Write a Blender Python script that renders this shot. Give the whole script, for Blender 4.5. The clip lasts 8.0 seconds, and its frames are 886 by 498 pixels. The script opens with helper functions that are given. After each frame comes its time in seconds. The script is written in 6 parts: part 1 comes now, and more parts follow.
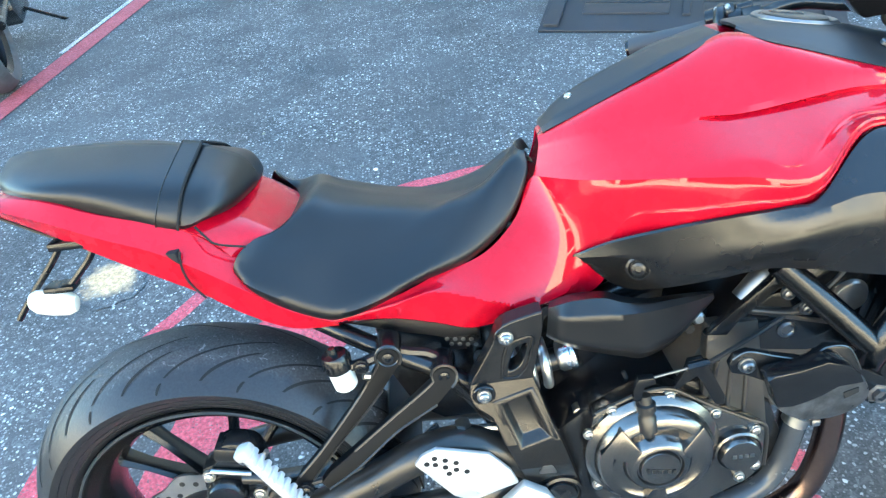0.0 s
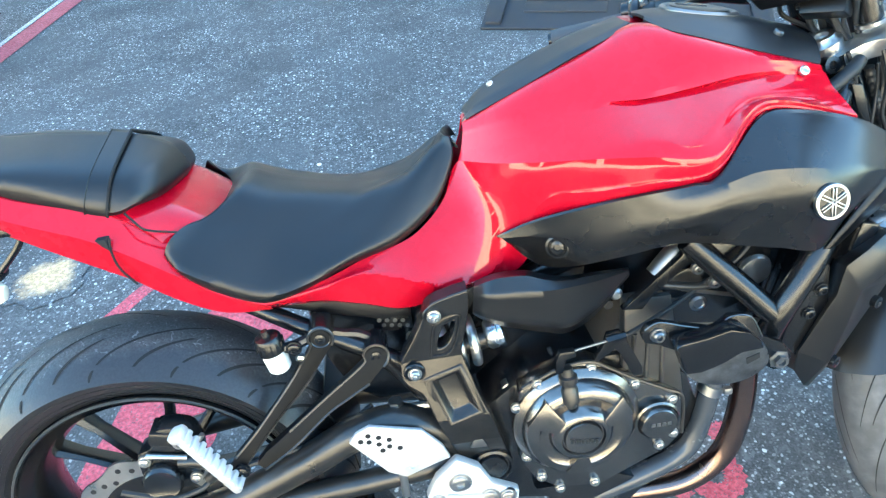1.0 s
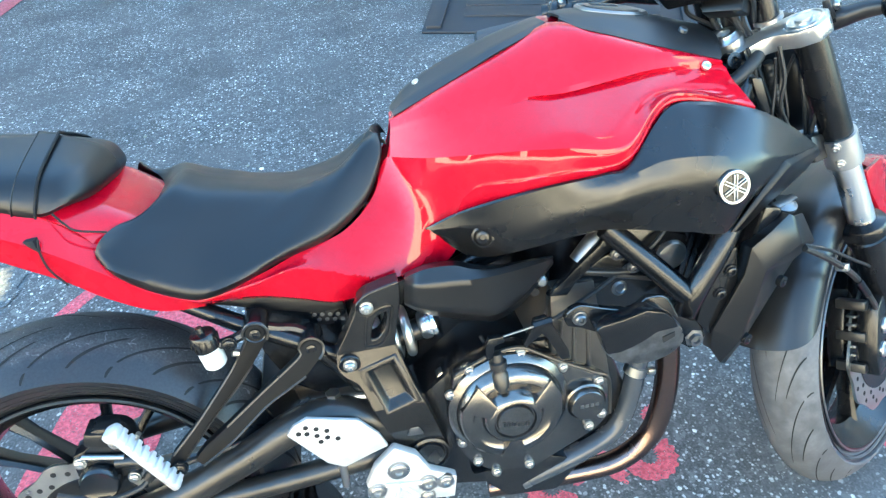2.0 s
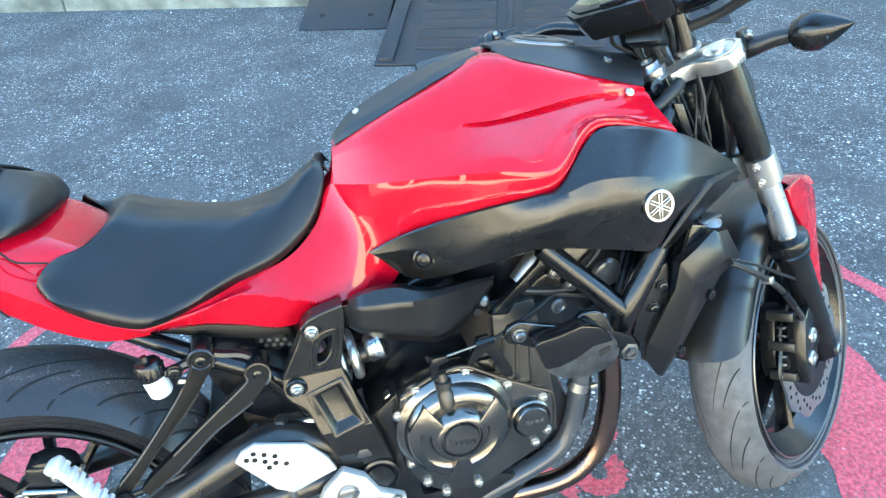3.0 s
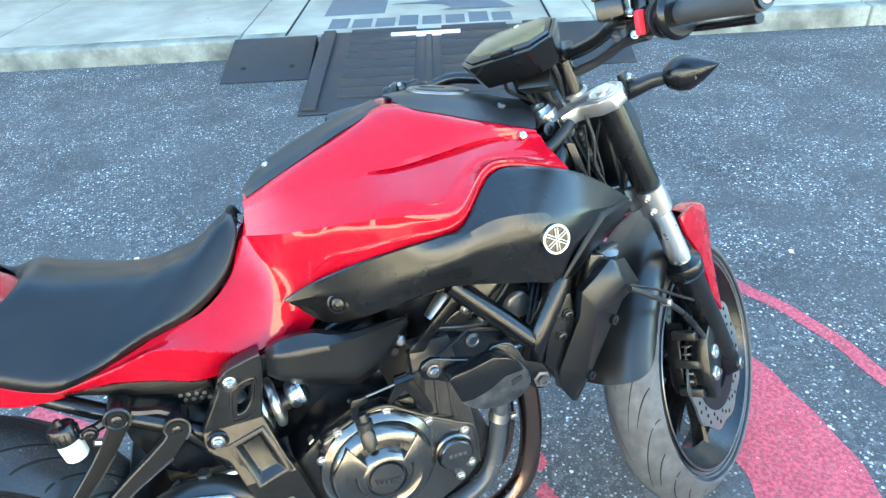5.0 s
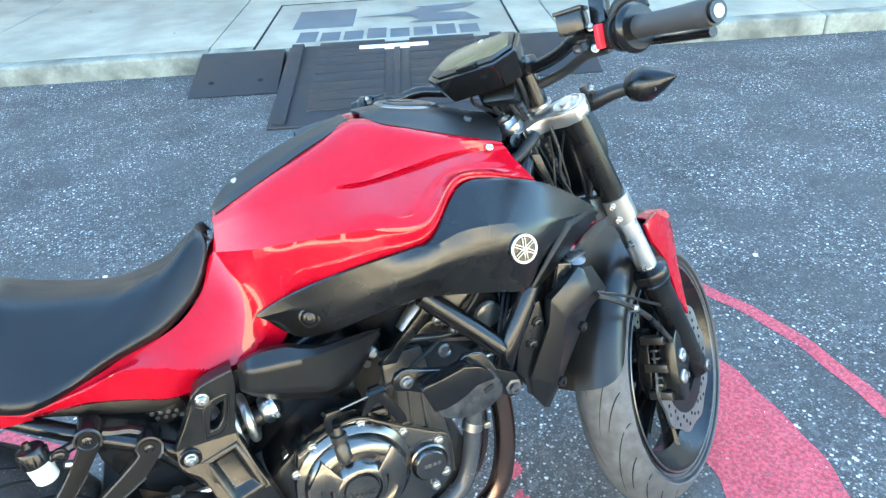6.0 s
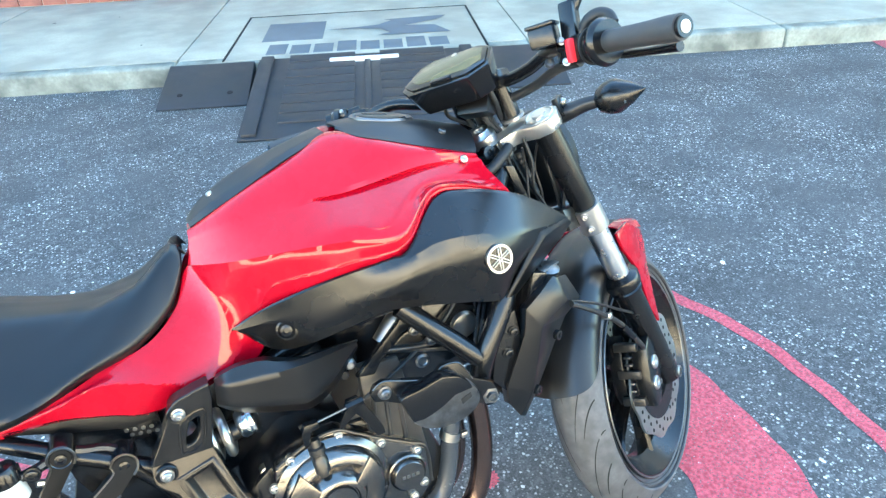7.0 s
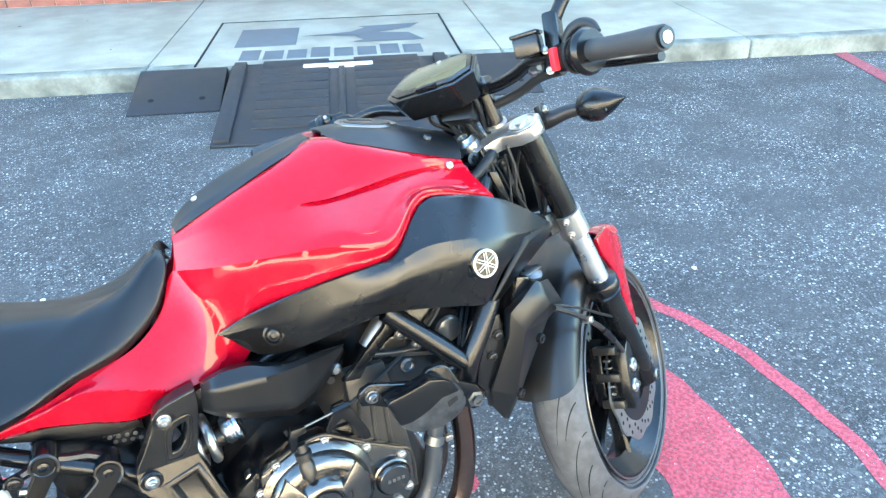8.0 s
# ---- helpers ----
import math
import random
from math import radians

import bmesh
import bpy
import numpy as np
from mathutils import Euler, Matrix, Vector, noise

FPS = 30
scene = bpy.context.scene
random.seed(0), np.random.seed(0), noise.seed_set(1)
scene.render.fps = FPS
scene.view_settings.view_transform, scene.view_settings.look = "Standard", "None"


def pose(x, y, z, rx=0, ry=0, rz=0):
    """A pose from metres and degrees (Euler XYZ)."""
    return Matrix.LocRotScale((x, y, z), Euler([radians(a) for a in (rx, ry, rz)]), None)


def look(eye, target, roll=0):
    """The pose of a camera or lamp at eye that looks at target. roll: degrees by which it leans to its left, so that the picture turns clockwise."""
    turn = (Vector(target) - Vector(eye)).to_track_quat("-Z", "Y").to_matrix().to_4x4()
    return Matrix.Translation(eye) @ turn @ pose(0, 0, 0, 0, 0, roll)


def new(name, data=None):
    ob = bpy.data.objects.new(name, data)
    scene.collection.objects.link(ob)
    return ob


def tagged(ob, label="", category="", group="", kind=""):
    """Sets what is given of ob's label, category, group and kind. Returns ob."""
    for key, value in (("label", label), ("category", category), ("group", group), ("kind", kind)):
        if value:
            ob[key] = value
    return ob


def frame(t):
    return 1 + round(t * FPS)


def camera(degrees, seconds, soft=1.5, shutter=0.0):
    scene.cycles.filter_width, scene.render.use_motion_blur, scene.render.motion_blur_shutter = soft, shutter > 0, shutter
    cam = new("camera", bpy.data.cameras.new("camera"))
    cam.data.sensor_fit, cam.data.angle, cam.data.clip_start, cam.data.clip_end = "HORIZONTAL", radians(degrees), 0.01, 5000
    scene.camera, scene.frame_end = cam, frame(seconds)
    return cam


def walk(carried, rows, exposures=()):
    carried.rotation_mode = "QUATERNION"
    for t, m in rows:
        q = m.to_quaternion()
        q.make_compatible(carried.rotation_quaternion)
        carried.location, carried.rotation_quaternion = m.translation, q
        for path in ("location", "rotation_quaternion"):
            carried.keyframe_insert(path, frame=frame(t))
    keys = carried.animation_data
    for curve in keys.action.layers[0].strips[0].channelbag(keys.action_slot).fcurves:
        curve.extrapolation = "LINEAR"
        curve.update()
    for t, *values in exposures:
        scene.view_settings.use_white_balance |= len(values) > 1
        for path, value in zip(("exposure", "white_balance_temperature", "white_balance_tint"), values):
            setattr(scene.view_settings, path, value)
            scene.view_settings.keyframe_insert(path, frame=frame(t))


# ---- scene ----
cam = camera(64.7, 8.0, soft=1.35)
PATH = [
    (0, (0.4122, -0.6767, 1.3160), (0.3975, 0.5173, 0.4081), -7.71),
    (0.5, (0.4280, -0.7014, 1.3132), (0.4626, 0.4908, 0.4035), -6.78),
    (1, (0.4448, -0.7231, 1.3143), (0.5268, 0.4610, 0.3971), -5.81),
    (1.5, (0.4599, -0.7449, 1.3151), (0.5938, 0.4295, 0.3916), -4.99),
    (3, (0.4969, -0.8034, 1.3248), (0.7669, 0.3899, 0.4570), -3.48),
    (3.5, (0.5065, -0.8182, 1.3295), (0.8242, 0.3802, 0.4850), -2.84),
    (4, (0.5157, -0.8317, 1.3344), (0.8666, 0.3709, 0.5093), -2.82),
    (4.5, (0.5247, -0.8425, 1.3403), (0.9076, 0.3602, 0.5298), -3.20),
    (6, (0.5308, -0.8638, 1.3547), (1.0003, 0.3258, 0.5709), -3.37),
    (6.5, (0.5266, -0.8672, 1.3579), (1.0294, 0.3142, 0.5823), -2.95),
    (7, (0.5197, -0.8686, 1.3601), (1.0516, 0.3061, 0.5939), -2.54),
    (7.5, (0.5084, -0.8695, 1.3625), (1.0749, 0.2946, 0.6049), -1.91),
    (8, (0.4917, -0.8689, 1.3641), (1.0842, 0.2840, 0.6093), -1.19),
]
walk(cam, [(t, look(eye, target, roll)) for t, eye, target, roll in PATH],
     [(0.0, 4.16, 5760, -10), (1.5, 4.16, 5750, -10), (4.0, 4.10, 5740, -10), (6.6, 4.08, 5940, -8), (7.5, 4.24, 5990, -7), (8.0, 4.26, 6010, -6)])

# ---- light: open shade in front of a shop, the sun stands behind the shop ----
KERB = Vector((1, -0.372, 0)).normalized()
BACK = Vector((-KERB.y, KERB.x, 0))
KERB_O = Vector((0, 4.27, 0))
SUN_EL, SUN_AZ = radians(28), math.atan2(BACK.x, BACK.y) + radians(25)


def along(s, d, z=0.0):
    """A place s metres along the kerb, d metres behind it."""
    p = KERB_O + KERB * s + BACK * d
    return Vector((p.x, p.y, z))


world = bpy.data.worlds.new("sky")
scene.world = world
world.use_nodes = True
wn = world.node_tree.nodes
sky = wn.new("ShaderNodeTexSky")
sky.sky_type = "NISHITA"
sky.sun_disc = False
sky.sun_elevation, sky.sun_rotation = SUN_EL, SUN_AZ
sky.air_density, sky.dust_density, sky.ozone_density = 1.0, 0.4, 1.6
world.node_tree.links.new(sky.outputs[0], wn["Background"].inputs[0])
wn["Background"].inputs[1].default_value = 0.09
sun = new("sun", bpy.data.lights.new("sun", "SUN"))
sun.data.energy, sun.data.angle, sun.data.color = 5.0, radians(0.5), (1.0, 0.93, 0.82)
sun_from = Vector((math.sin(SUN_AZ) * math.cos(SUN_EL), math.cos(SUN_AZ) * math.cos(SUN_EL), math.sin(SUN_EL)))
sun.matrix_world = look(sun_from * 30, (0, 0, 0))

# ---- materials ----


def shader(name):
    m = bpy.data.materials.new(name)
    m.use_nodes = True
    return m, m.node_tree, m.node_tree.nodes["Principled BSDF"]


def add(tree, kind, **inputs):
    n = tree.nodes.new(kind)
    for k, v in inputs.items():
        n.inputs[k.replace("_", " ")].default_value = v
    return n


def mapped(tree, value, lo, hi, out_lo, out_hi):
    n = tree.nodes.new("ShaderNodeMapRange")
    for k, v in zip((1, 2, 3, 4), (lo, hi, out_lo, out_hi)):
        n.inputs[k].default_value = v
    tree.links.new(value, n.inputs[0])
    return n.outputs[0]


def mixed(tree, fac, a, b):
    n = tree.nodes.new("ShaderNodeMix")
    n.data_type = "RGBA"
    for sock, v in ((n.inputs[0], fac), (n.inputs[6], a), (n.inputs[7], b)):
        if hasattr(v, "links"):
            tree.links.new(v, sock)
        else:
            sock.default_value = v if isinstance(v, (int, float)) else (*v, 1)
    return n.outputs[2]


def surface(name, base, rough, metal=0.0, vary=0.2, scale=14.0, fine=220.0, bump=0.08, coat=0.0, other=None, depth=0.001, spec=0.5):
    """A painted, moulded or cast surface: stains at hand size, grain at millimetre size."""
    m, t, p = shader(name)
    co = t.nodes.new("ShaderNodeTexCoord").outputs["Object"]
    big, small = add(t, "ShaderNodeTexNoise", Scale=scale, Detail=5.0), add(t, "ShaderNodeTexNoise", Scale=fine, Detail=3.0)
    for n in (big, small):
        t.links.new(co, n.inputs["Vector"])
    dark = tuple(c * (1 - vary) for c in base)
    light = other or tuple(min(1, c * (1 + vary)) for c in base)
    c1 = mixed(t, mapped(t, big.outputs[0], 0.35, 0.65, 0, 1), dark, light)
    c2 = mixed(t, mapped(t, small.outputs[0], 0.3, 0.7, 0, 0.35), c1, tuple(c * (1 - vary) for c in base))
    t.links.new(c2, p.inputs["Base Color"])
    t.links.new(mapped(t, big.outputs[0], 0.3, 0.7, rough * 0.85, min(1, rough * 1.15)), p.inputs["Roughness"])
    p.inputs["Metallic"].default_value = metal
    p.inputs["Specular IOR Level"].default_value = spec
    if coat:
        p.inputs["Coat Weight"].default_value, p.inputs["Coat Roughness"].default_value = coat, 0.03
    b = add(t, "ShaderNodeBump", Strength=bump, Distance=depth)
    t.links.new(small.outputs[0], b.inputs["Height"])
    t.links.new(b.outputs[0], p.inputs["Normal"])
    return m


def asphalt_colour(t, co):
    """Worn asphalt: dark binder, fine pale aggregate, stone chips of three sizes, large traffic-worn clouds. Returns colour and height."""
    cloud = add(t, "ShaderNodeTexNoise", Scale=1.1, Detail=9.0, Roughness=0.70)
    patch_n = add(t, "ShaderNodeTexNoise", Scale=3.2, Detail=5.0)
    fleck = add(t, "ShaderNodeTexNoise", Scale=34.0, Detail=4.0, Roughness=0.66, Distortion=1.2)
    grain = add(t, "ShaderNodeTexNoise", Scale=190.0, Detail=3.0)
    warp = add(t, "ShaderNodeTexNoise", Scale=60.0, Detail=2.0)
    for n in (cloud, patch_n, fleck, grain, warp):
        t.links.new(co, n.inputs["Vector"])
    shift = t.nodes.new("ShaderNodeVectorMath")
    shift.operation = "MULTIPLY_ADD"
    shift.inputs[1].default_value = (0.012, 0.012, 0.012)
    t.links.new(warp.outputs[1], shift.inputs[0])
    t.links.new(co, shift.inputs[2])
    heights = []
    colour = mixed(t, mapped(t, cloud.outputs[0], 0.36, 0.64, 0, 1), (0.020, 0.0195, 0.019), (0.076, 0.074, 0.072))
    colour = mixed(t, mapped(t, grain.outputs[0], 0.40, 0.64, 0, 0.50), colour, (0.125, 0.123, 0.120))
    lot = mapped(t, patch_n.outputs[0], 0.36, 0.64, 0.22, 0.85)
    k0 = t.nodes.new("ShaderNodeMath")
    k0.operation = "MULTIPLY"
    t.links.new(mapped(t, fleck.outputs[0], 0.50, 0.62, 0, 1), k0.inputs[0])
    t.links.new(lot, k0.inputs[1])
    colour = mixed(t, k0.outputs[0], colour, (0.165, 0.163, 0.160))
    for scale, radius, gate, tone in ((150.0, 0.42, 0.50, (0.24, 0.238, 0.232)), (88.0, 0.37, 0.56, (0.54, 0.535, 0.52)), (52.0, 0.27, 0.66, (0.88, 0.87, 0.84))):
        v = add(t, "ShaderNodeTexVoronoi", Scale=scale, Randomness=1.0)
        t.links.new(shift.outputs[0], v.inputs["Vector"])
        stone = mapped(t, v.outputs["Distance"], radius * 0.72, radius, 1, 0)
        sep = t.nodes.new("ShaderNodeSeparateColor")
        t.links.new(v.outputs["Color"], sep.inputs[0])
        chosen = mapped(t, sep.outputs[0], gate, gate + 0.22, 0, 1)
        k = t.nodes.new("ShaderNodeMath")
        k.operation = "MULTIPLY"
        t.links.new(stone, k.inputs[0])
        t.links.new(chosen, k.inputs[1])
        k2 = t.nodes.new("ShaderNodeMath")
        k2.operation = "MULTIPLY"
        t.links.new(k.outputs[0], k2.inputs[0])
        t.links.new(mapped(t, patch_n.outputs[0], 0.38, 0.62, 0.25, 1.0), k2.inputs[1])
        colour = mixed(t, k2.outputs[0], colour, tone)
        heights.append(k2.outputs[0])
    h = t.nodes.new("ShaderNodeMath")
    h.operation = "ADD"
    t.links.new(heights[0], h.inputs[0])
    t.links.new(grain.outputs[0], h.inputs[1])
    return colour, h.outputs[0], heights


def asphalt():
    m, t, p = shader("worn_asphalt")
    co = t.nodes.new("ShaderNodeNewGeometry").outputs["Position"]
    c, h, _ = asphalt_colour(t, co)
    t.links.new(c, p.inputs["Base Color"])
    p.inputs["Roughness"].default_value = 0.82
    b = add(t, "ShaderNodeBump", Strength=0.5, Distance=0.003)
    t.links.new(h, b.inputs["Height"])
    t.links.new(b.outputs[0], p.inputs["Normal"])
    return m


def road_paint(name, tone, worn, spill=None):
    """Old road paint, rubbed off the stone tips and in patches; a spill (x, y, radius) thins out towards its rim."""
    m, t, p = shader(name)
    co = t.nodes.new("ShaderNodeNewGeometry").outputs["Position"]
    c, h, stones = asphalt_colour(t, co)
    n1, n2 = add(t, "ShaderNodeTexNoise", Scale=240.0, Detail=4.0), add(t, "ShaderNodeTexNoise", Scale=9.0, Detail=3.0)
    for n in (n1, n2):
        t.links.new(co, n.inputs["Vector"])
    shade = mixed(t, mapped(t, n2.outputs[0], 0.3, 0.7, 0, 1), tone, tuple(min(1, v * 1.25 + 0.05) for v in tone))
    n3 = add(t, "ShaderNodeTexNoise", Scale=95.0, Detail=3.0)
    t.links.new(co, n3.inputs["Vector"])
    dim = mixed(t, mapped(t, n3.outputs[0], 0.36, 0.62, 0, 1), tuple(v * 0.52 for v in tone), tuple(min(1, v * 1.3 + 0.07) for v in tone))
    shade = mixed(t, 0.6, shade, dim)
    wear = mapped(t, n1.outputs[0], worn, worn + 0.1, 0, 1)
    if spill:
        far = t.nodes.new("ShaderNodeVectorMath")
        far.operation = "DISTANCE"
        t.links.new(co, far.inputs[0])
        far.inputs[1].default_value = (spill[0], spill[1], 0.004)
        edge = add(t, "ShaderNodeTexNoise", Scale=18.0, Detail=7.0, Roughness=0.65)
        t.links.new(co, edge.inputs["Vector"])
        reach = t.nodes.new("ShaderNodeMath")
        reach.operation = "MULTIPLY_ADD"
        reach.inputs[1].default_value = spill[2] * 1.6
        t.links.new(edge.outputs[0], reach.inputs[0])
        t.links.new(far.outputs["Value"], reach.inputs[2])
        thin = mapped(t, reach.outputs[0], spill[2] * 1.35, spill[2] * 1.85, 0, 1)
        top = t.nodes.new("ShaderNodeMath")
        top.operation = "MAXIMUM"
        t.links.new(wear, top.inputs[0])
        t.links.new(thin, top.inputs[1])
        wear = top.outputs[0]
    c2 = mixed(t, wear, shade, c)
    t.links.new(c2, p.inputs["Base Color"])
    p.inputs["Roughness"].default_value = 0.7
    b = add(t, "ShaderNodeBump", Strength=0.5, Distance=0.003)
    t.links.new(h, b.inputs["Height"])
    t.links.new(b.outputs[0], p.inputs["Normal"])
    return m


def red_lacquer():
    m, t, p = shader("red_lacquer")
    co = t.nodes.new("ShaderNodeTexCoord").outputs["Object"]
    n = add(t, "ShaderNodeTexNoise", Scale=900.0, Detail=2.0)
    d = add(t, "ShaderNodeTexNoise", Scale=35.0, Detail=5.0)
    t.links.new(co, n.inputs["Vector"])
    t.links.new(co, d.inputs["Vector"])
    t.links.new(mixed(t, mapped(t, n.outputs[0], 0.4, 0.6, 0, 1), (0.340, 0.0004, 0.011), (0.400, 0.0006, 0.014)), p.inputs["Base Color"])
    t.links.new(mapped(t, d.outputs[0], 0.35, 0.7, 0.22, 0.34), p.inputs["Roughness"])
    p.inputs["Coat Weight"].default_value, p.inputs["Coat Roughness"].default_value = 1.0, 0.02
    p.inputs["Coat IOR"].default_value = 1.42
    p.inputs["Specular IOR Level"].default_value = 0.05
    return m


def worn_rubber():
    """Tyre rubber, dusty and scratched on the running band, darker and smoother on shoulders and walls."""
    m, t, p = shader("worn_tyre_rubber")
    co = t.nodes.new("ShaderNodeTexCoord").outputs["Object"]
    xyz = t.nodes.new("ShaderNodeSeparateXYZ")
    t.links.new(co, xyz.inputs[0])
    away = t.nodes.new("ShaderNodeMath")
    away.operation = "ABSOLUTE"
    t.links.new(xyz.outputs["Y"], away.inputs[0])
    patchy, fine = add(t, "ShaderNodeTexNoise", Scale=26.0, Detail=8.0, Roughness=0.65), add(t, "ShaderNodeTexNoise", Scale=300.0, Detail=4.0)
    scratch = add(t, "ShaderNodeTexNoise", Scale=70.0, Detail=6.0, Distortion=2.2)
    for n in (patchy, fine, scratch):
        t.links.new(co, n.inputs["Vector"])
    edge = t.nodes.new("ShaderNodeMath")
    edge.operation = "MULTIPLY_ADD"
    edge.inputs[1].default_value = 0.05
    t.links.new(patchy.outputs[0], edge.inputs[0])
    t.links.new(away.outputs[0], edge.inputs[2])
    band = mapped(t, edge.outputs[0], 0.070, 0.088, 1, 0)
    dust = mixed(t, mapped(t, fine.outputs[0], 0.35, 0.7, 0, 1), (0.022, 0.022, 0.023), (0.055, 0.056, 0.058))
    dust = mixed(t, mapped(t, scratch.outputs[0], 0.62, 0.70, 0, 1), dust, (0.15, 0.15, 0.15))
    clean = mixed(t, mapped(t, fine.outputs[0], 0.3, 0.7, 0, 1), (0.011, 0.011, 0.012), (0.020, 0.020, 0.0215))
    t.links.new(mixed(t, band, clean, dust), p.inputs["Base Color"])
    t.links.new(mapped(t, band, 0, 1, 0.36, 0.55), p.inputs["Roughness"])
    b = add(t, "ShaderNodeBump", Strength=0.25, Distance=0.001)
    t.links.new(fine.outputs[0], b.inputs["Height"])
    t.links.new(b.outputs[0], p.inputs["Normal"])
    return m


def moulded(name, base, rough, grain, weave=False, spec=0.5):
    """Satin black plastic or vinyl with a fine pressed grain."""
    m, t, p = shader(name)
    co = t.nodes.new("ShaderNodeTexCoord").outputs["Object"]
    p.inputs["Specular IOR Level"].default_value = spec
    v = add(t, "ShaderNodeTexVoronoi", Scale=grain)
    n = add(t, "ShaderNodeTexNoise", Scale=9.0, Detail=6.0)
    for a in (v, n):
        t.links.new(co, a.inputs["Vector"])
    t.links.new(mixed(t, mapped(t, n.outputs[0], 0.3, 0.7, 0, 1), tuple(c * 0.8 for c in base), tuple(c * 1.25 for c in base)), p.inputs["Base Color"])
    t.links.new(mapped(t, n.outputs[0], 0.3, 0.7, rough * 0.88, rough * 1.15), p.inputs["Roughness"])
    b = add(t, "ShaderNodeBump", Strength=0.05, Distance=0.0005)
    t.links.new(v.outputs["Distance"], b.inputs["Height"])
    if weave:
        w = add(t, "ShaderNodeTexWave", Scale=170.0, Distortion=0.6)
        w.bands_direction = "DIAGONAL"
        t.links.new(co, w.inputs["Vector"])
        b2 = add(t, "ShaderNodeBump", Strength=0.03, Distance=0.0005)
        t.links.new(w.outputs[0], b2.inputs["Height"])
        t.links.new(b2.outputs[0], b.inputs["Normal"])
    t.links.new(b.outputs[0], p.inputs["Normal"])
    return m


ASPHALT = asphalt()
RED_PAINT = road_paint("red_road_paint", (0.46, 0.040, 0.062), 0.56)
RED_LINE = road_paint("red_line_paint", (0.35, 0.045, 0.060), 0.56)
WHITE_PAINT = road_paint("white_road_paint", (0.6, 0.6, 0.58), 0.50)
SAND = road_paint("sandy_stain", (0.58, 0.37, 0.175), 0.58, (-0.672, 1.115, 0.10))
CONCRETE = surface("pavement_concrete", (0.338, 0.322, 0.258), 0.85, vary=0.22, scale=3.2, fine=60, bump=0.25, depth=0.002)
KERBSTONE = surface("kerb_concrete", (0.235, 0.245, 0.205), 0.9, vary=0.5, scale=5.0, fine=50, bump=0.5, depth=0.004)
BRICK = surface("red_brick", (0.30, 0.12, 0.09), 0.9, vary=0.3, scale=6.0, fine=80, bump=0.5, depth=0.003)
MORTAR = surface("mortar", (0.42, 0.38, 0.34), 0.95, vary=0.15, scale=10, fine=120, bump=0.4)
STUCCO = surface("tan_stucco", (0.74, 0.57, 0.41), 0.9, vary=0.12, scale=1.5, fine=40, bump=0.3)
RAMP_RUBBER = surface("ramp_rubber", (0.014, 0.0175, 0.024), 0.55, vary=0.3, scale=5, fine=120, bump=0.3)
LOGO_GREY = surface("grey_floor_ink", (0.120, 0.132, 0.145), 0.8, vary=0.15, scale=8, fine=90)
WHITE = surface("white_plastic", (0.8, 0.8, 0.79), 0.4, vary=0.05)
RED = red_lacquer()
SATIN = moulded("satin_black_cover", (0.0060, 0.0054, 0.0048), 0.26, 700.0, weave=True, spec=0.58)
SATIN_PLAIN = moulded("satin_black_plastic", (0.0065, 0.0064, 0.0066), 0.32, 900.0, spec=0.5)
BLACK = moulded("black_plastic", (0.004, 0.004, 0.0043), 0.34, 900.0, spec=0.3)
MATT_BLACK = moulded("matt_black_coat", (0.005, 0.005, 0.0053), 0.5, 900.0, spec=0.12)
GRAINED = moulded("grained_black_plastic", (0.008, 0.0083, 0.009), 0.42, 900.0, spec=0.55)
VINYL = moulded("seat_vinyl", (0.0042, 0.0040, 0.0040), 0.38, 1500.0, spec=0.5)
RUBBER = surface("tyre_rubber", (0.017, 0.017, 0.0185), 0.36, vary=0.35, scale=22, fine=160, bump=0.15)
WORN_RUBBER = worn_rubber()
GRIP = surface("grip_rubber", (0.042, 0.043, 0.045), 0.6, vary=0.15, scale=40, fine=300, bump=0.2)
DUSTY = surface("dusty_tyre_rubber", (0.078, 0.079, 0.082), 0.58, vary=0.32, scale=30, fine=160, bump=0.2)
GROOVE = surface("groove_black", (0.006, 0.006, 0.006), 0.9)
FRAME_BLACK = surface("black_powder_coat", (0.006, 0.006, 0.0063), 0.25, vary=0.2, fine=400, bump=0.1, spec=0.5)
CAST = surface("dark_cast_alloy", (0.060, 0.057, 0.053), 0.32, metal=0.7, vary=0.15, scale=18, fine=350, bump=0.12)
BRONZE = surface("bronze_grey_case", (0.178, 0.167, 0.155), 0.22, metal=0.95, vary=0.12, scale=20, fine=350, bump=0.1)
BLOCK = surface("bronze_grey_block", (0.13, 0.12, 0.108), 0.34, metal=0.8, vary=0.15, scale=18, fine=350, bump=0.12)
PLATE_BLACK = surface("cast_plate_black", (0.042, 0.040, 0.038), 0.24, metal=0.7, vary=0.2, scale=18, fine=350, bump=0.12)
ENGINE_BLACK = surface("black_engine_paint", (0.008, 0.008, 0.0083), 0.22, vary=0.3, fine=250, bump=0.2, spec=0.7)
ALLOY = surface("bare_alloy", (0.62, 0.60, 0.56), 0.30, metal=0.95, vary=0.1, fine=300, bump=0.06)
LIGHT_ALLOY = surface("matt_light_alloy", (0.62, 0.61, 0.59), 0.5, metal=0.6, vary=0.06, fine=300, bump=0.06)
CHROME = surface("chrome", (0.92, 0.91, 0.90), 0.28, metal=1.0, vary=0.03, bump=0.01)
STEEL = surface("steel", (0.48, 0.47, 0.45), 0.32, metal=1.0, vary=0.12, scale=30, fine=250)
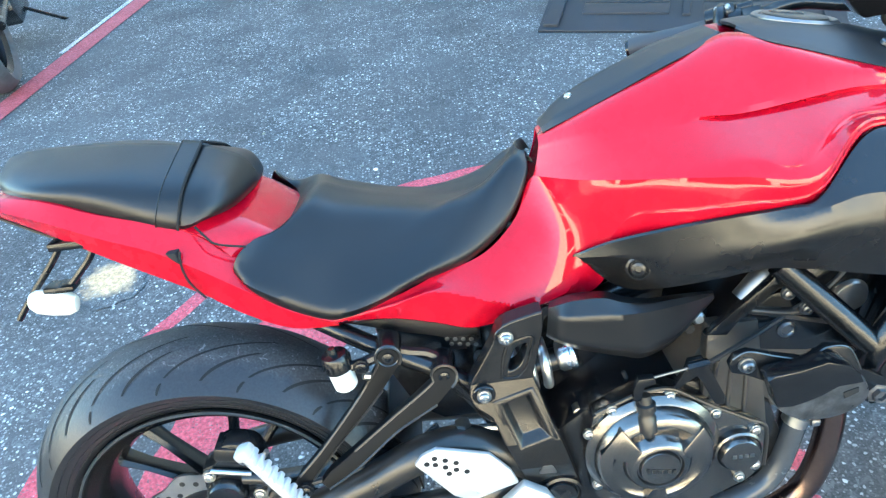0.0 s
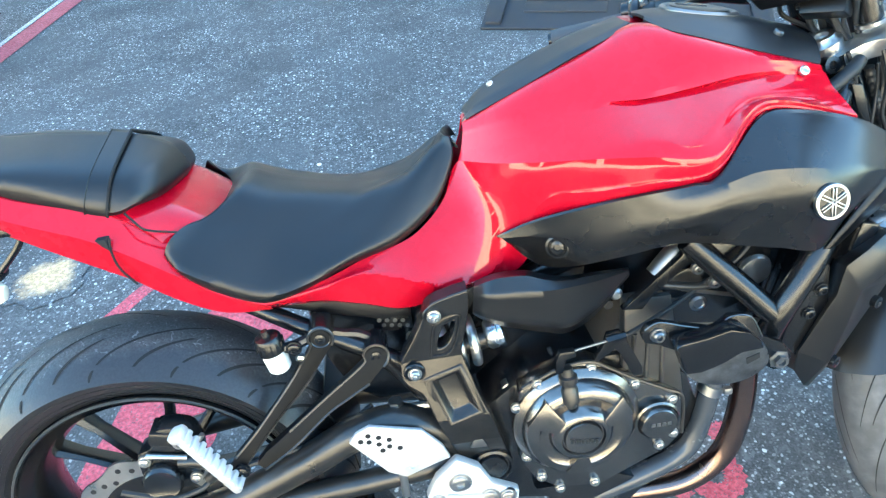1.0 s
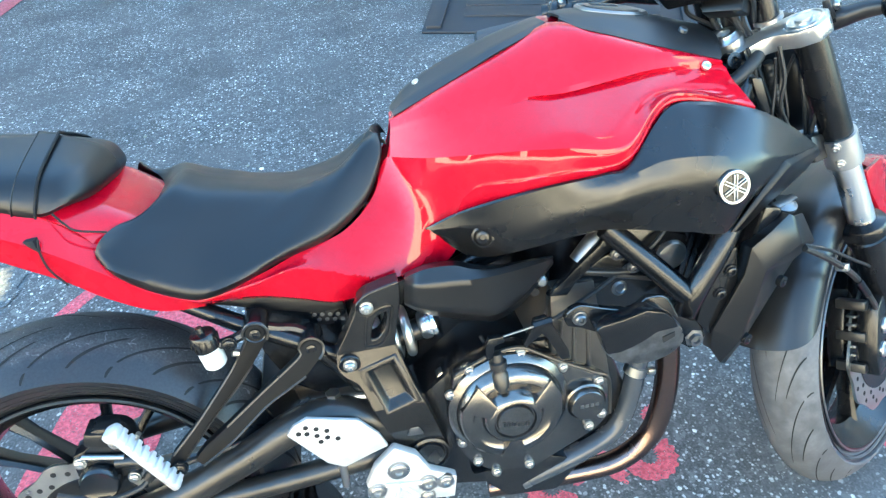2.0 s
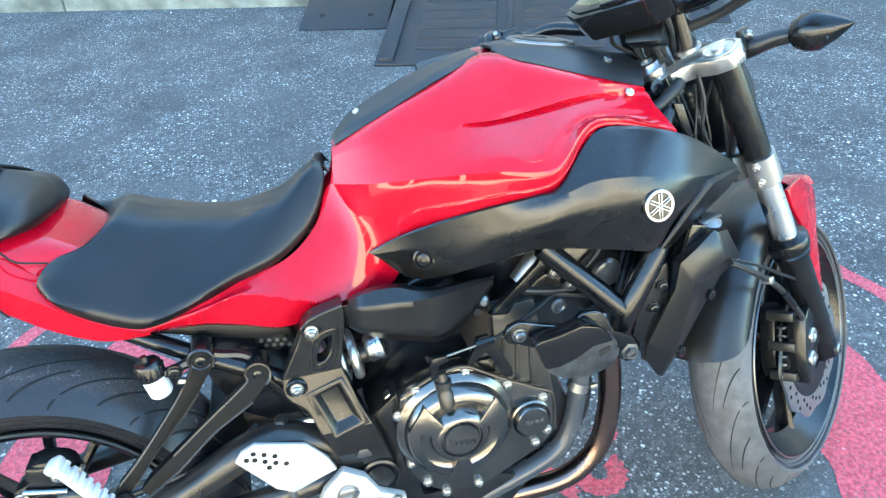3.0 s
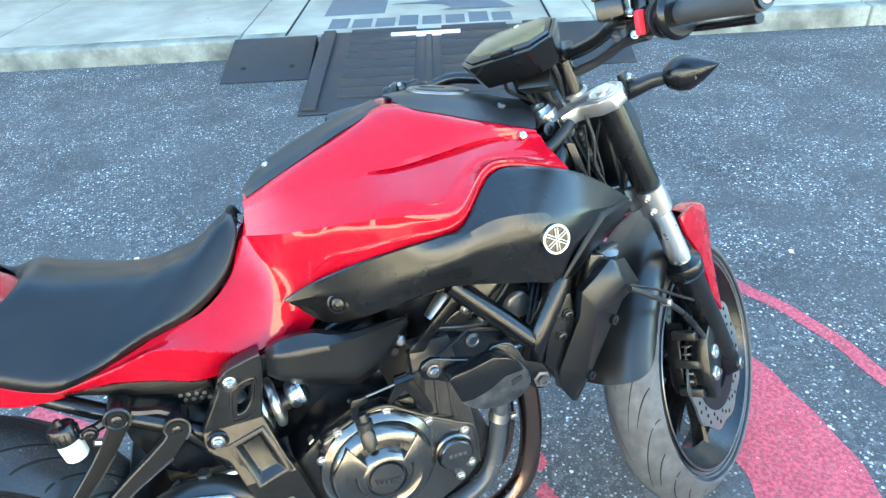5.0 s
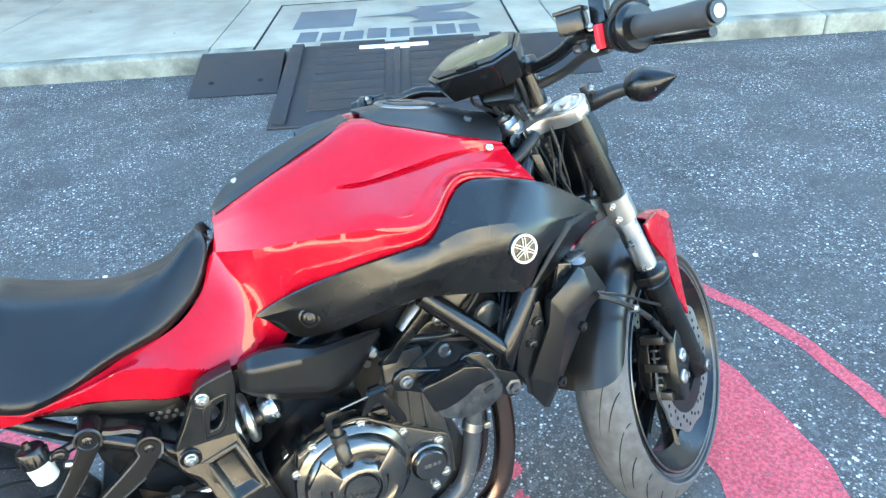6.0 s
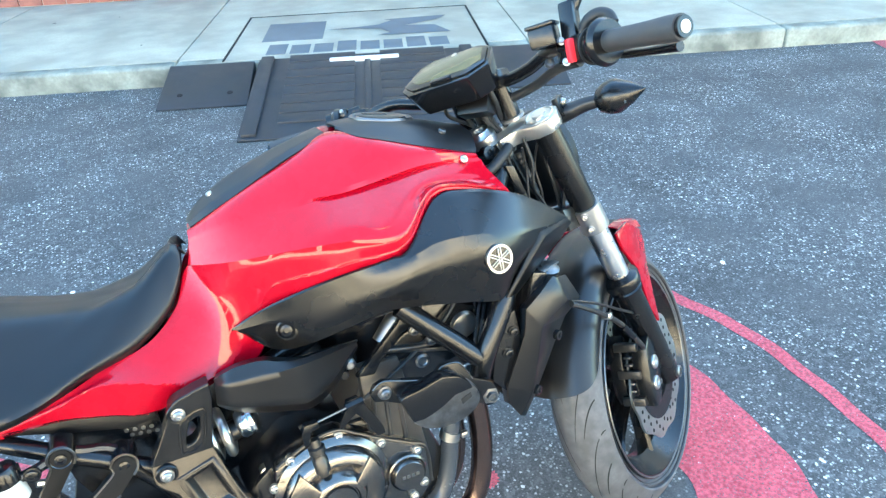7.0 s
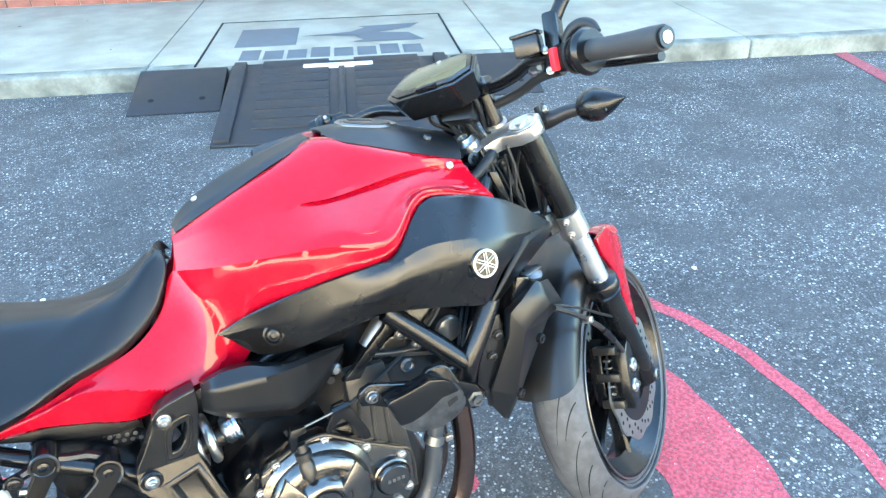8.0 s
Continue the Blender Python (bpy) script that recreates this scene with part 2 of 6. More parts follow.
HEADER = surface("heat_tinted_steel", (0.36, 0.25, 0.21), 0.24, metal=1.0, vary=0.4, scale=9, fine=200, bump=0.03, other=(0.20, 0.14, 0.12))
GREY_HOSE = surface("grey_rubber_hose", (0.042, 0.047, 0.054), 0.26, vary=0.15)
YOKE_ALLOY = surface("satin_yoke_alloy", (0.52, 0.51, 0.49), 0.30, metal=0.9, vary=0.08, fine=300, bump=0.06)
HOSE = surface("rubber_hose", (0.014, 0.0145, 0.015), 0.5, vary=0.2)
SMOKE = surface("smoked_steel", (0.19, 0.19, 0.19), 0.34, metal=0.9, vary=0.1, fine=300)
MILK = surface("milky_reservoir", (0.56, 0.56, 0.52), 0.45, vary=0.08)
AMBER = surface("clear_lens", (0.82, 0.80, 0.68), 0.25, vary=0.06, coat=0.5)
SCREEN = surface("display_film", (0.085, 0.076, 0.030), 0.16, vary=0.25, scale=20, coat=0.3)
SCUFFED = surface("scuffed_plastic", (0.040, 0.042, 0.045), 0.32, vary=0.6, scale=60, fine=260, bump=0.3)
GLOSS_BLACK = surface("gloss_black_plastic", (0.006, 0.006, 0.0065), 0.14, vary=0.15, bump=0.02)
RED_SWITCH = surface("red_switch_plastic", (0.75, 0.03, 0.05), 0.35, vary=0.05)

# ---- modelling tools ----


def finish(name, bm, material, smooth=True, angle=38):
    bmesh.ops.recalc_face_normals(bm, faces=bm.faces)
    me = bpy.data.meshes.new(name)
    for f in bm.faces:
        f.smooth = smooth
    for e in bm.edges:
        e.smooth = len(e.link_faces) == 2 and e.calc_face_angle(0) < radians(angle)
    bm.to_mesh(me)
    bm.free()
    me.materials.append(material)
    return me


def part(name, bm, material, parent, label="", m=None, smooth=True, angle=38):
    """Links a bmesh as one mesh object under a thing or a part."""
    ob = new(name, finish(name, bm, material, smooth, angle))
    ob.parent = parent
    if m is not None:
        ob.matrix_local = m
    return tagged(ob, label)


def thing(name, label, category, group="", m=None, kind=""):
    ob = new(name)
    if m is not None:
        ob.matrix_world = m
    return tagged(ob, label, category, group, kind)


def solid(name, bm, material, label, category, kind="", group="", m=None, smooth=True):
    ob = new(name, finish(name, bm, material, smooth))
    if m is not None:
        ob.matrix_world = m
    return tagged(ob, label, category, group, kind)


def curve_through(pts, n):
    """n points, evenly spread, on a smooth line through pts."""
    pts = [Vector(p) for p in pts]
    if len(pts) == 2:
        return [pts[0].lerp(pts[1], i / (n - 1)) for i in range(n)]
    fine = []
    for i in range(len(pts) - 1):
        a, b, c, d = pts[max(i - 1, 0)], pts[i], pts[i + 1], pts[min(i + 2, len(pts) - 1)]
        for k in range(12):
            u = k / 12
            fine.append(0.5 * (2 * b + (c - a) * u + (2 * a - 5 * b + 4 * c - d) * u * u + (3 * b - a - 3 * c + d) * u ** 3))
    fine.append(pts[-1])
    run = [0.0]
    for p, q in zip(fine, fine[1:]):
        run.append(run[-1] + (q - p).length)
    out, j = [], 0
    for i in range(n):
        s = run[-1] * i / (n - 1)
        while j < len(run) - 2 and run[j + 1] < s:
            j += 1
        w = (s - run[j]) / max(run[j + 1] - run[j], 1e-9)
        out.append(fine[j].lerp(fine[j + 1], min(w, 1)))
    return out


def curve_keyed(pts, n):
    """n points on a smooth line through pts, as many between any two of them."""
    pts = [Vector(p) for p in pts]
    out = []
    for i in range(n):
        s = i / (n - 1) * (len(pts) - 1)
        k = min(int(s), len(pts) - 2)
        u = s - k
        a, b, c, d = pts[max(k - 1, 0)], pts[k], pts[k + 1], pts[min(k + 2, len(pts) - 1)]
        out.append(0.5 * (2 * b + (c - a) * u + (2 * a - 5 * b + 4 * c - d) * u * u + (3 * b - a - 3 * c + d) * u ** 3))
    return out


def patch(rows, nu=40, nv=8, sharp=(), mirror=False, thick=0.0, bm=None, closed_ends=False, keyed=False):
    """A skin through rows of guide points, nv steps from row to row; at the sharp rows it keeps an edge."""
    bm = bm or bmesh.new()
    lines = [(curve_keyed if keyed else curve_through)(r, nu) for r in rows]
    cuts = sorted({0, len(rows) - 1, *sharp})
    sides = (1, -1) if mirror else (1,)
    made = []
    for side in sides:
        cols = []
        for u in range(nu):
            col = []
            for a, b in zip(cuts, cuts[1:]):
                seg = curve_through([l[u] for l in lines[a:b + 1]], nv * (b - a) + 1)
                col += seg if not col else seg[1:]
            cols.append([bm.verts.new((p.x, p.y * side, p.z)) for p in col])
        for u in range(nu - 1):
            for v in range(len(cols[0]) - 1):
                made.append(bm.faces.new((cols[u][v], cols[u + 1][v], cols[u + 1][v + 1], cols[u][v + 1])))
        if closed_ends:
            for c in (cols[0], cols[-1]):
                made.append(bm.faces.new(c))
    bmesh.ops.remove_doubles(bm, verts=bm.verts, dist=0.0004)
    bmesh.ops.recalc_face_normals(bm, faces=bm.faces)
    if thick:
        bmesh.ops.solidify(bm, geom=bm.faces[:], thickness=thick)
    return bm


def tube(pts, r, n=24, seg=12, bm=None, caps=True, straight=False):
    """A round bar swept along pts; r is one radius, or one for each point."""
    bm = bm or bmesh.new()
    line = [Vector(p) for p in pts] if straight else curve_through(pts, n)
    radii = r if isinstance(r, (list, tuple)) else [r] * len(pts)
    rings, up = [], None
    for i, p in enumerate(line):
        d = (line[min(i + 1, len(line) - 1)] - line[max(i - 1, 0)]).normalized()
        if up is None:
            up = d.orthogonal().normalized()
        up = (up - d * up.dot(d)).normalized()
        w = d.cross(up)
        f = i / (len(line) - 1) * (len(radii) - 1)
        k = min(int(f), len(radii) - 2) if len(radii) > 1 else 0
        rad = radii[k] + (radii[min(k + 1, len(radii) - 1)] - radii[k]) * (f - k)
        rings.append([bm.verts.new(p + (up * math.cos(a) + w * math.sin(a)) * rad) for a in (2 * math.pi * j / seg for j in range(seg))])
    for a, b in zip(rings, rings[1:]):
        for j in range(seg):
            bm.faces.new((a[j], a[(j + 1) % seg], b[(j + 1) % seg], b[j]))
    if caps:
        bm.faces.new(rings[0])
        bm.faces.new(rings[-1])
    return bm


def lathe(profile, seg=48, bm=None, centre=(0, 0, 0), axis=(0, -1, 0), closed=False):
    """Turns (radius, height along axis) round an axis through centre."""
    bm = bm or bmesh.new()
    ax = Vector(axis).normalized()
    u = ax.orthogonal().normalized()
    w = ax.cross(u)
    c = Vector(centre)
    rings = []
    for r, h in profile:
        if r < 1e-6:
            rings.append([bm.verts.new(c + ax * h)])
        else:
            rings.append([bm.verts.new(c + ax * h + (u * math.cos(a) + w * math.sin(a)) * r) for a in (2 * math.pi * j / seg for j in range(seg))])
    if closed:
        rings.append(rings[0])
    for a, b in zip(rings, rings[1:]):
        for j in range(seg):
            k = (j + 1) % seg
            vs = [a[j % len(a)], a[k % len(a)], b[k % len(b)], b[j % len(b)]]
            vs = list(dict.fromkeys(vs))
            if len(vs) > 2:
                bm.faces.new(vs)
    return bm


def prism(outline, y0, y1, bevel=0.003, bm=None, round_n=0):
    """A plate with that outline in x and z, from y0 to y1, its edges rounded."""
    own = bmesh.new()
    pts = [(p.x, p.z) for p in curve_through([(x, 0, z) for x, z in (*outline, outline[0])], round_n)[:-1]] if round_n else outline
    a = [own.verts.new((x, y0, z)) for x, z in pts]
    b = [own.verts.new((x, y1, z)) for x, z in pts]
    own.faces.new(a)
    own.faces.new(b[::-1])
    for i in range(len(pts)):
        j = (i + 1) % len(pts)
        own.faces.new((a[i], a[j], b[j], b[i]))
    bmesh.ops.recalc_face_normals(own, faces=own.faces)
    if bevel:
        edges = [e for e in own.edges if e.calc_face_angle(0) > radians(40)]
        bmesh.ops.bevel(own, geom=edges, offset=bevel, segments=2, affect="EDGES", profile=0.6, clamp_overlap=True)
    return joined(bm, own)


def joined(bm, own, m=None):
    if m is not None:
        bmesh.ops.transform(own, matrix=m, verts=own.verts)
    if bm is None:
        return own
    tmp = bpy.data.meshes.new("tmp")
    own.to_mesh(tmp)
    own.free()
    bm.from_mesh(tmp)
    bpy.data.meshes.remove(tmp)
    return bm


def box(size, at=(0, 0, 0), bevel=0.004, m=None, bm=None):
    own = bmesh.new()
    bmesh.ops.create_cube(own, size=1)
    bmesh.ops.scale(own, vec=size, verts=own.verts)
    if bevel:
        bmesh.ops.bevel(own, geom=own.edges[:], offset=bevel, segments=2, affect="EDGES", profile=0.6, clamp_overlap=True)
    bmesh.ops.transform(own, matrix=Matrix.Translation(at) @ (m or Matrix()), verts=own.verts)
    return joined(bm, own)


def flip_y(bm):
    bmesh.ops.scale(bm, vec=(1, -1, 1), verts=bm.verts)
    bmesh.ops.reverse_faces(bm, faces=bm.faces)
    return bm


def bolt(parent, at, r=0.008, axis=(0, -1, 0), material=None, name="bolt", deep=0.006, m=None):
    """A domed socket-head bolt on its washer."""
    bm = lathe([(r * 1.3, -0.004), (r * 1.3, deep * 0.2), (r, deep * 0.25), (r * 0.95, deep * 0.8), (r * 0.7, deep), (r * 0.45, deep),
                (r * 0.42, deep * 0.45), (0, deep * 0.4)], 16, centre=at, axis=axis)
    return part(name, bm, material or STEEL, parent, m=m)


def facets(rows):
    """Flat panels between rows of corners, closed behind, their edges softened."""
    bm = bmesh.new()
    grid = [[bm.verts.new(p) for p in r] for r in rows]
    for a, b in zip(grid, grid[1:]):
        for i in range(len(a) - 1):
            bm.faces.new((a[i], a[i + 1], b[i + 1], b[i]))
    bmesh.ops.recalc_face_normals(bm, faces=bm.faces)
    bmesh.ops.solidify(bm, geom=bm.faces[:], thickness=0.004)
    bmesh.ops.bevel(bm, geom=[e for e in bm.edges if e.calc_face_angle(0) > radians(12)], offset=0.0022, segments=2, affect="EDGES", profile=0.5, clamp_overlap=True)
    return bm

# ---- ground, kerb, pavement, shop ----


def sheet(x0, x1, y0, y1, z):
    bm = bmesh.new()
    v = [bm.verts.new(p) for p in ((x0, y0, z), (x1, y0, z), (x1, y1, z), (x0, y1, z))]
    bm.faces.new(v)
    return bm


def kerb_slab(s0, s1, d0, d1, z0, z1, bevel=0.01):
    """A block that runs along the kerb."""
    own = bmesh.new()
    bmesh.ops.create_cube(own, size=1)
    bmesh.ops.scale(own, vec=(s1 - s0, d1 - d0, z1 - z0), verts=own.verts)
    if bevel:
        bmesh.ops.bevel(own, geom=own.edges[:], offset=bevel, segments=3, affect="EDGES", profile=0.5)
    turn = Matrix((KERB, BACK, Vector((0, 0, 1)))).transposed().to_4x4()
    bmesh.ops.transform(own, matrix=Matrix.Translation(along((s0 + s1) / 2, (d0 + d1) / 2, (z0 + z1) / 2)) @ turn, verts=own.verts)
    return own


solid("ground", sheet(-400, 400, -400, 400, 0.0), ASPHALT, "worn grey asphalt parking lot with pale stone chips", "ground", "structure")
KH = 0.13
JOINTS = (-7.0, -4.0, -0.9, 0.90, 3.25, 5.02, 7.0, 10.0)
for s0, s1 in zip(JOINTS, JOINTS[1:]):
    solid("pavement", kerb_slab(s0 + 0.004, s1 - 0.004, 0.14, 2.38, -0.2, KH, 0.006), CONCRETE, "pale concrete pavement slab in front of the shop", "pavement", "structure", "pavement slabs")
    solid("kerb", kerb_slab(s0 + 0.003, s1 - 0.003, 0.0, 0.137, -0.2, KH - 0.001, 0.022), KERBSTONE, "weathered concrete kerb, chipped and stained along its face", "kerb", "structure", "kerb stones")

# the shop: a brick wall that keeps the lot in shade
shop = solid("wall_shop", kerb_slab(-30, 30, 2.40, 3.2, 0, 6.5, 0), MORTAR, "red brick shop wall with pale mortar joints", "wall", "structure")
# unseen wall, inferred from warm reflections on the bike; its form is made up
far_wall = solid("wall_far", kerb_slab(-30, 30, -14.5, -14.0, 0, 4.4, 0), STUCCO, "tan stucco wall across the parking lot", "wall", "structure")
# dark panels with sills, added to break the wall's reflection in the red lacquer
for k, half in ((-20.5, 3.0), (-13.4, 3.4), (-5.6, 3.6), (1.9, 3.1), (9.6, 3.7), (18.4, 3.9)):
    part("dark_reflection_panel", kerb_slab(k - half, k + half, -14.02, -13.97, 0.95, 2.45, 0), GLOSS_BLACK, far_wall, "dark panel added to split the unseen wall's reflection")
    part("reflection_panel_sill", kerb_slab(k - half - 0.07, k + half + 0.07, -14.02, -13.90, 0.86, 0.945, 0.01), CONCRETE, far_wall)


def ring(r0, r1, a0, a1, centre, z, n=96):
    bm = bmesh.new()
    prev = None
    for i in range(n + 1):
        a = radians(a0 + (a1 - a0) * i / n)
        wob = 0.004 * math.sin(17 * a) + 0.003 * math.sin(41 * a)
        pair = [bm.verts.new((centre[0] + (r + wob) * math.cos(a), centre[1] + (r + wob) * math.sin(a), z)) for r in (r0, r1)]
        if prev:
            bm.faces.new((prev[0], prev[1], pair[1], pair[0]))
        prev = pair
    return bm


RC = (0.72, 0.16)
solid("red_circle_line", ring(1.322, 1.372, -40, 206, RC, 0.0015, 200), RED_PAINT, "thin red circle painted on the asphalt round the motorcycle", "road marking", "structure")
for a0, a1 in ((-34, 62), (138, 204)):
    solid("red_band", ring(0.815, 1.09, a0, a1, RC, 0.0015, 70), RED_PAINT, "broad red painted ring, worn, under the motorcycle", "road marking", "structure")
for c, r0, r1, a0, a1 in (((1.02, 0.075), 0.02, 0.062, 150, 395), ((0.90, 0.06), 0.022, 0.06, -40, 200), ((0.79, 0.05), 0.02, 0.055, 120, 330), ((1.08, 0.17), 0.0, 0.03, 0, 360)):
    solid("red_letter_stroke", ring(r0, r1, a0, a1, c, 0.0015, 40), RED_PAINT, "worn red painted stroke of a sign on the asphalt", "road marking", "structure", "red painted strokes")


def strip(a, b, w, z):
    a, b = Vector((*a, z)), Vector((*b, z))
    side = (b - a).cross(Vector((0, 0, 1))).normalized() * w / 2
    bm = bmesh.new()
    bm.faces.new([bm.verts.new(p) for p in (a - side, b - side, b + side, a + side)])
    return bm


solid("stall_line", strip((-1.95, 1.0), (-1.41, 4.35), 0.13, 0.004), RED_LINE, "faded red painted stall line on asphalt", "road marking", "structure")
solid("stall_line_white", strip((-1.66, 3.35), (-1.50, 4.35), 0.035, 0.006), WHITE_PAINT, "thin worn white line beside the red stall line", "road marking", "structure")
solid("stall_line_far", strip((5.36, 2.30), (4.55, 0.8), 0.11, 0.004), RED_LINE, "faded red painted stall line that ends at the kerb", "road marking", "structure")
stain = bmesh.new()
stain.faces.new([stain.verts.new((r * math.cos(a), 0.85 * r * math.sin(a), 0.004)) for a, r in
                 ((2 * math.pi * k / 72, 0.150 + 0.018 * math.sin(3 * k * 0.0873 + 1) + 0.009 * math.sin(7 * k * 0.0873) + 0.005 * math.sin(17 * k * 0.0873)) for k in range(72))])
bmesh.ops.transform(stain, matrix=pose(-0.672, 1.115, 0, 0, 0, 55), verts=stain.verts)
solid("sandy_stain", stain, SAND, "sandy absorbent stain on the asphalt", "stain", "structure")

# ---- things at the kerb ----
RAMP_M = Matrix.Translation(along(1.46, 0, 0)) @ Matrix((KERB, BACK, Vector((0, 0, 1)))).transposed().to_4x4()


def wedge(s0, s1, d0, d1, h0, h1, bm=None, bevel=0.006):
    own = bmesh.new()
    q = [(s0, d0, 0), (s1, d0, 0), (s1, d1, 0), (s0, d1, 0), (s0, d0, h0), (s1, d0, h0), (s1, d1, h1), (s0, d1, h1)]
    v = [own.verts.new(p) for p in q]
    for f in ((3, 2, 1, 0), (4, 5, 6, 7), (0, 1, 5, 4), (1, 2, 6, 5), (2, 3, 7, 6), (3, 0, 4, 7)):
        own.faces.new([v[i] for i in f])
    bmesh.ops.bevel(own, geom=own.edges[:], offset=bevel, segments=2, affect="EDGES", profile=0.5)
    return joined(bm, own)


def kerb_ramp():
    """A long rubber ramp with raised side rails and cross ribs."""
    r = thing("kerb_ramp", "black rubber kerb ramp with ribbed panels and raised rails", "ramp", m=RAMP_M)
    w, d0 = 1.40, -1.10
    part("base", wedge(0, w, d0, -0.01, 0.014, KH + 0.012), RAMP_RUBBER, r)
    slope = (KH - 0.002) / (-0.01 - d0)
    for s in (0.02, w - 0.10):
        part("side_rail", wedge(s, s + 0.08, d0 + 0.03, -0.02, 0.034, KH + 0.034), RAMP_RUBBER, r)
    part("centre_rail", wedge(w / 2 - 0.02, w / 2 + 0.02, d0 + 0.14, -0.1, 0.045, KH + 0.015), RAMP_RUBBER, r)
    for half in (0, 1):
        for i in range(8):
            d = d0 + 0.16 + i * 0.12
            z = 0.018 + slope * (d - d0)
            a = 0.20 + half * (w / 2 - 0.12)
            part("rib", wedge(a, a + w / 2 - 0.28, d, d + 0.105, z + 0.006, z + 0.006 + slope * 0.105, bevel=0.003), RAMP_RUBBER, r)
    return r


def kerb_plate(s, w, label):
    p = thing("kerb_plate", label, "ramp", "rubber kerb plates", m=RAMP_M)
    bm = wedge(s, s + w, -0.50, -0.012, 0.012, KH + 0.006, bevel=0.004)
    part("plate", bm, RAMP_RUBBER, p)
    for f in (0.22, 0.78):
        part("bolt_hole", lathe([(0.0, 0.004), (0.016, 0.004), (0.019, 0.0)], 16, centre=(s + w * f, -0.36, 0.046), axis=(0, -0.2, 1)), GROOVE, p)
    return p


kerb_ramp()
kerb_plate(-0.57, 0.54, "flat black rubber kerb plate with two bolt holes")
kerb_plate(1.42, 0.52, "flat black rubber kerb plate beside the ramp")
solid("white_strip", kerb_slab(1.92, 2.36, -0.14, -0.105, KH - 0.008, KH + 0.022, 0.003), WHITE, "short white plastic strip on the ramp's top edge", "strip")


def floor_mat():
    """A pale printed area set in the pavement, outlined in black, with a plain emblem and a bar of illegible print."""
    z = KH + 0.003
    m = thing("floor_sign", "pale printed sign on the pavement with a grey emblem", "floor sign", m=RAMP_M)
    s0, s1, d0, d1 = -0.25, 1.51, 0.03, 1.32
    part("sheet", wedge(s0, s1, d0, d1, z, z, bevel=0.001), CONCRETE, m)
    for a, b, c, d in ((s0, s0 + 0.016, d0, d1), (s1 - 0.016, s1, d0, d1), (s0, s1, d1 - 0.016, d1)):
        part("border", wedge(a, b, c, d, z + 0.003, z + 0.003, bevel=0.001), GROOVE, m)
    part("grey_block", wedge(-0.05, 0.38, 0.48, 1.02, z + 0.003, z + 0.003, bevel=0.001), LOGO_GREY, m)
    bm = bmesh.new()
    outline = [(0.38, 0.72), (0.62, 0.76), (0.78, 0.80), (0.88, 0.92), (0.82, 0.96), (1.31, 1.00), (1.22, 0.86), (0.98, 0.74), (1.20, 0.70), (1.30, 0.46), (0.78, 0.48), (0.86, 0.54), (0.80, 0.66), (0.62, 0.71)]
    bm.faces.new([bm.verts.new((x, y, z + 0.004)) for x, y in outline])
    bmesh.ops.triangulate(bm, faces=bm.faces)
    part("grey_emblem", bm, LOGO_GREY, m)
    for i in range(8):
        a = 0.02 + i * 0.158
        part("print_bar", wedge(a, a + 0.13, 0.12, 0.34 if i % 3 else 0.38, z + 0.003, z + 0.003, bevel=0.001), LOGO_GREY, m)
    return m


floor_mat()

# old gum and tar spots trodden into the pavement
for k, (x, y, r) in enumerate(((0.145, 5.866, 0.016), (0.717, 4.656, 0.009), (0.645, 5.790, 0.008))):
    spot = bmesh.new()
    spot.faces.new([spot.verts.new((r * (1 + 0.25 * math.sin(2 * a + k)) * math.cos(a), r * 0.7 * math.sin(a), 0)) for a in (2 * math.pi * j / 20 for j in range(20))])
    solid("gum_spot", spot, GROOVE, "dark flattened gum spot on the pavement", "stain", "structure", "gum spots", m=pose(x, y, KH + 0.004, 0, 0, 50 * k))

# loose pebbles on the asphalt
for k, (x, y, r) in enumerate(((0.176, 1.586, 0.007), (0.125, 1.627, 0.005), (2.293, 0.634, 0.008), (1.95, 1.9, 0.005), (2.6, 1.2, 0.005), (-0.3, 2.0, 0.006), (2.0, 0.25, 0.004), (-0.65, 4.40, 0.006), (-0.12, 4.22, 0.005), (0.49, 4.0, 0.006))):
    bm = bmesh.new()
    bmesh.ops.create_icosphere(bm, subdivisions=2, radius=r)
    for v in bm.verts:
        v.co = Vector((v.co.x * 1.25, v.co.y, v.co.z * 0.7)) * (1 + 0.22 * math.sin(v.co.x * 900 + k * 2) * math.cos(v.co.y * 700 + k))
    solid("pebble", bm, KERBSTONE if k % 2 else WHITE, "small pale pebble lying on the asphalt", "pebble", group="loose pebbles", m=pose(x, y, r * 0.62, 0, 0, 40 * k))

# ---- the motorcycle: built upright, x from the rear axle forwards, z from the ground; it leans on its side stand ----
LEAN_M = pose(0, 0, 0, -10, 0, 0)
bike = thing("motorcycle", "red and black naked motorcycle leaning on its side stand", "motorcycle", m=LEAN_M)
RAKE = radians(24.8)
STEER_AX = Vector((-math.sin(RAKE), 0, math.cos(RAKE)))
STEER_O = Vector((1.49, 0, 0))
STEER = Matrix.Translation(STEER_O) @ Matrix.Rotation(0.614, 4, STEER_AX) @ Matrix.Translation(-STEER_O)

# the bodywork leans a little further than the wheels; its rows run from the tail forwards, on the right side
BODY = Matrix.Translation((1.0, 0, 0.3)) @ pose(0, 0, 0, -3.4, 0, -4.5) @ Matrix.Translation((-1.0, 0, -0.3))


def inwards(line, dy, dz=0.0):
    """The same line, drawn in towards the bike's middle and down."""
    return [(x, y + dy, z - dz) for x, y, z in line]


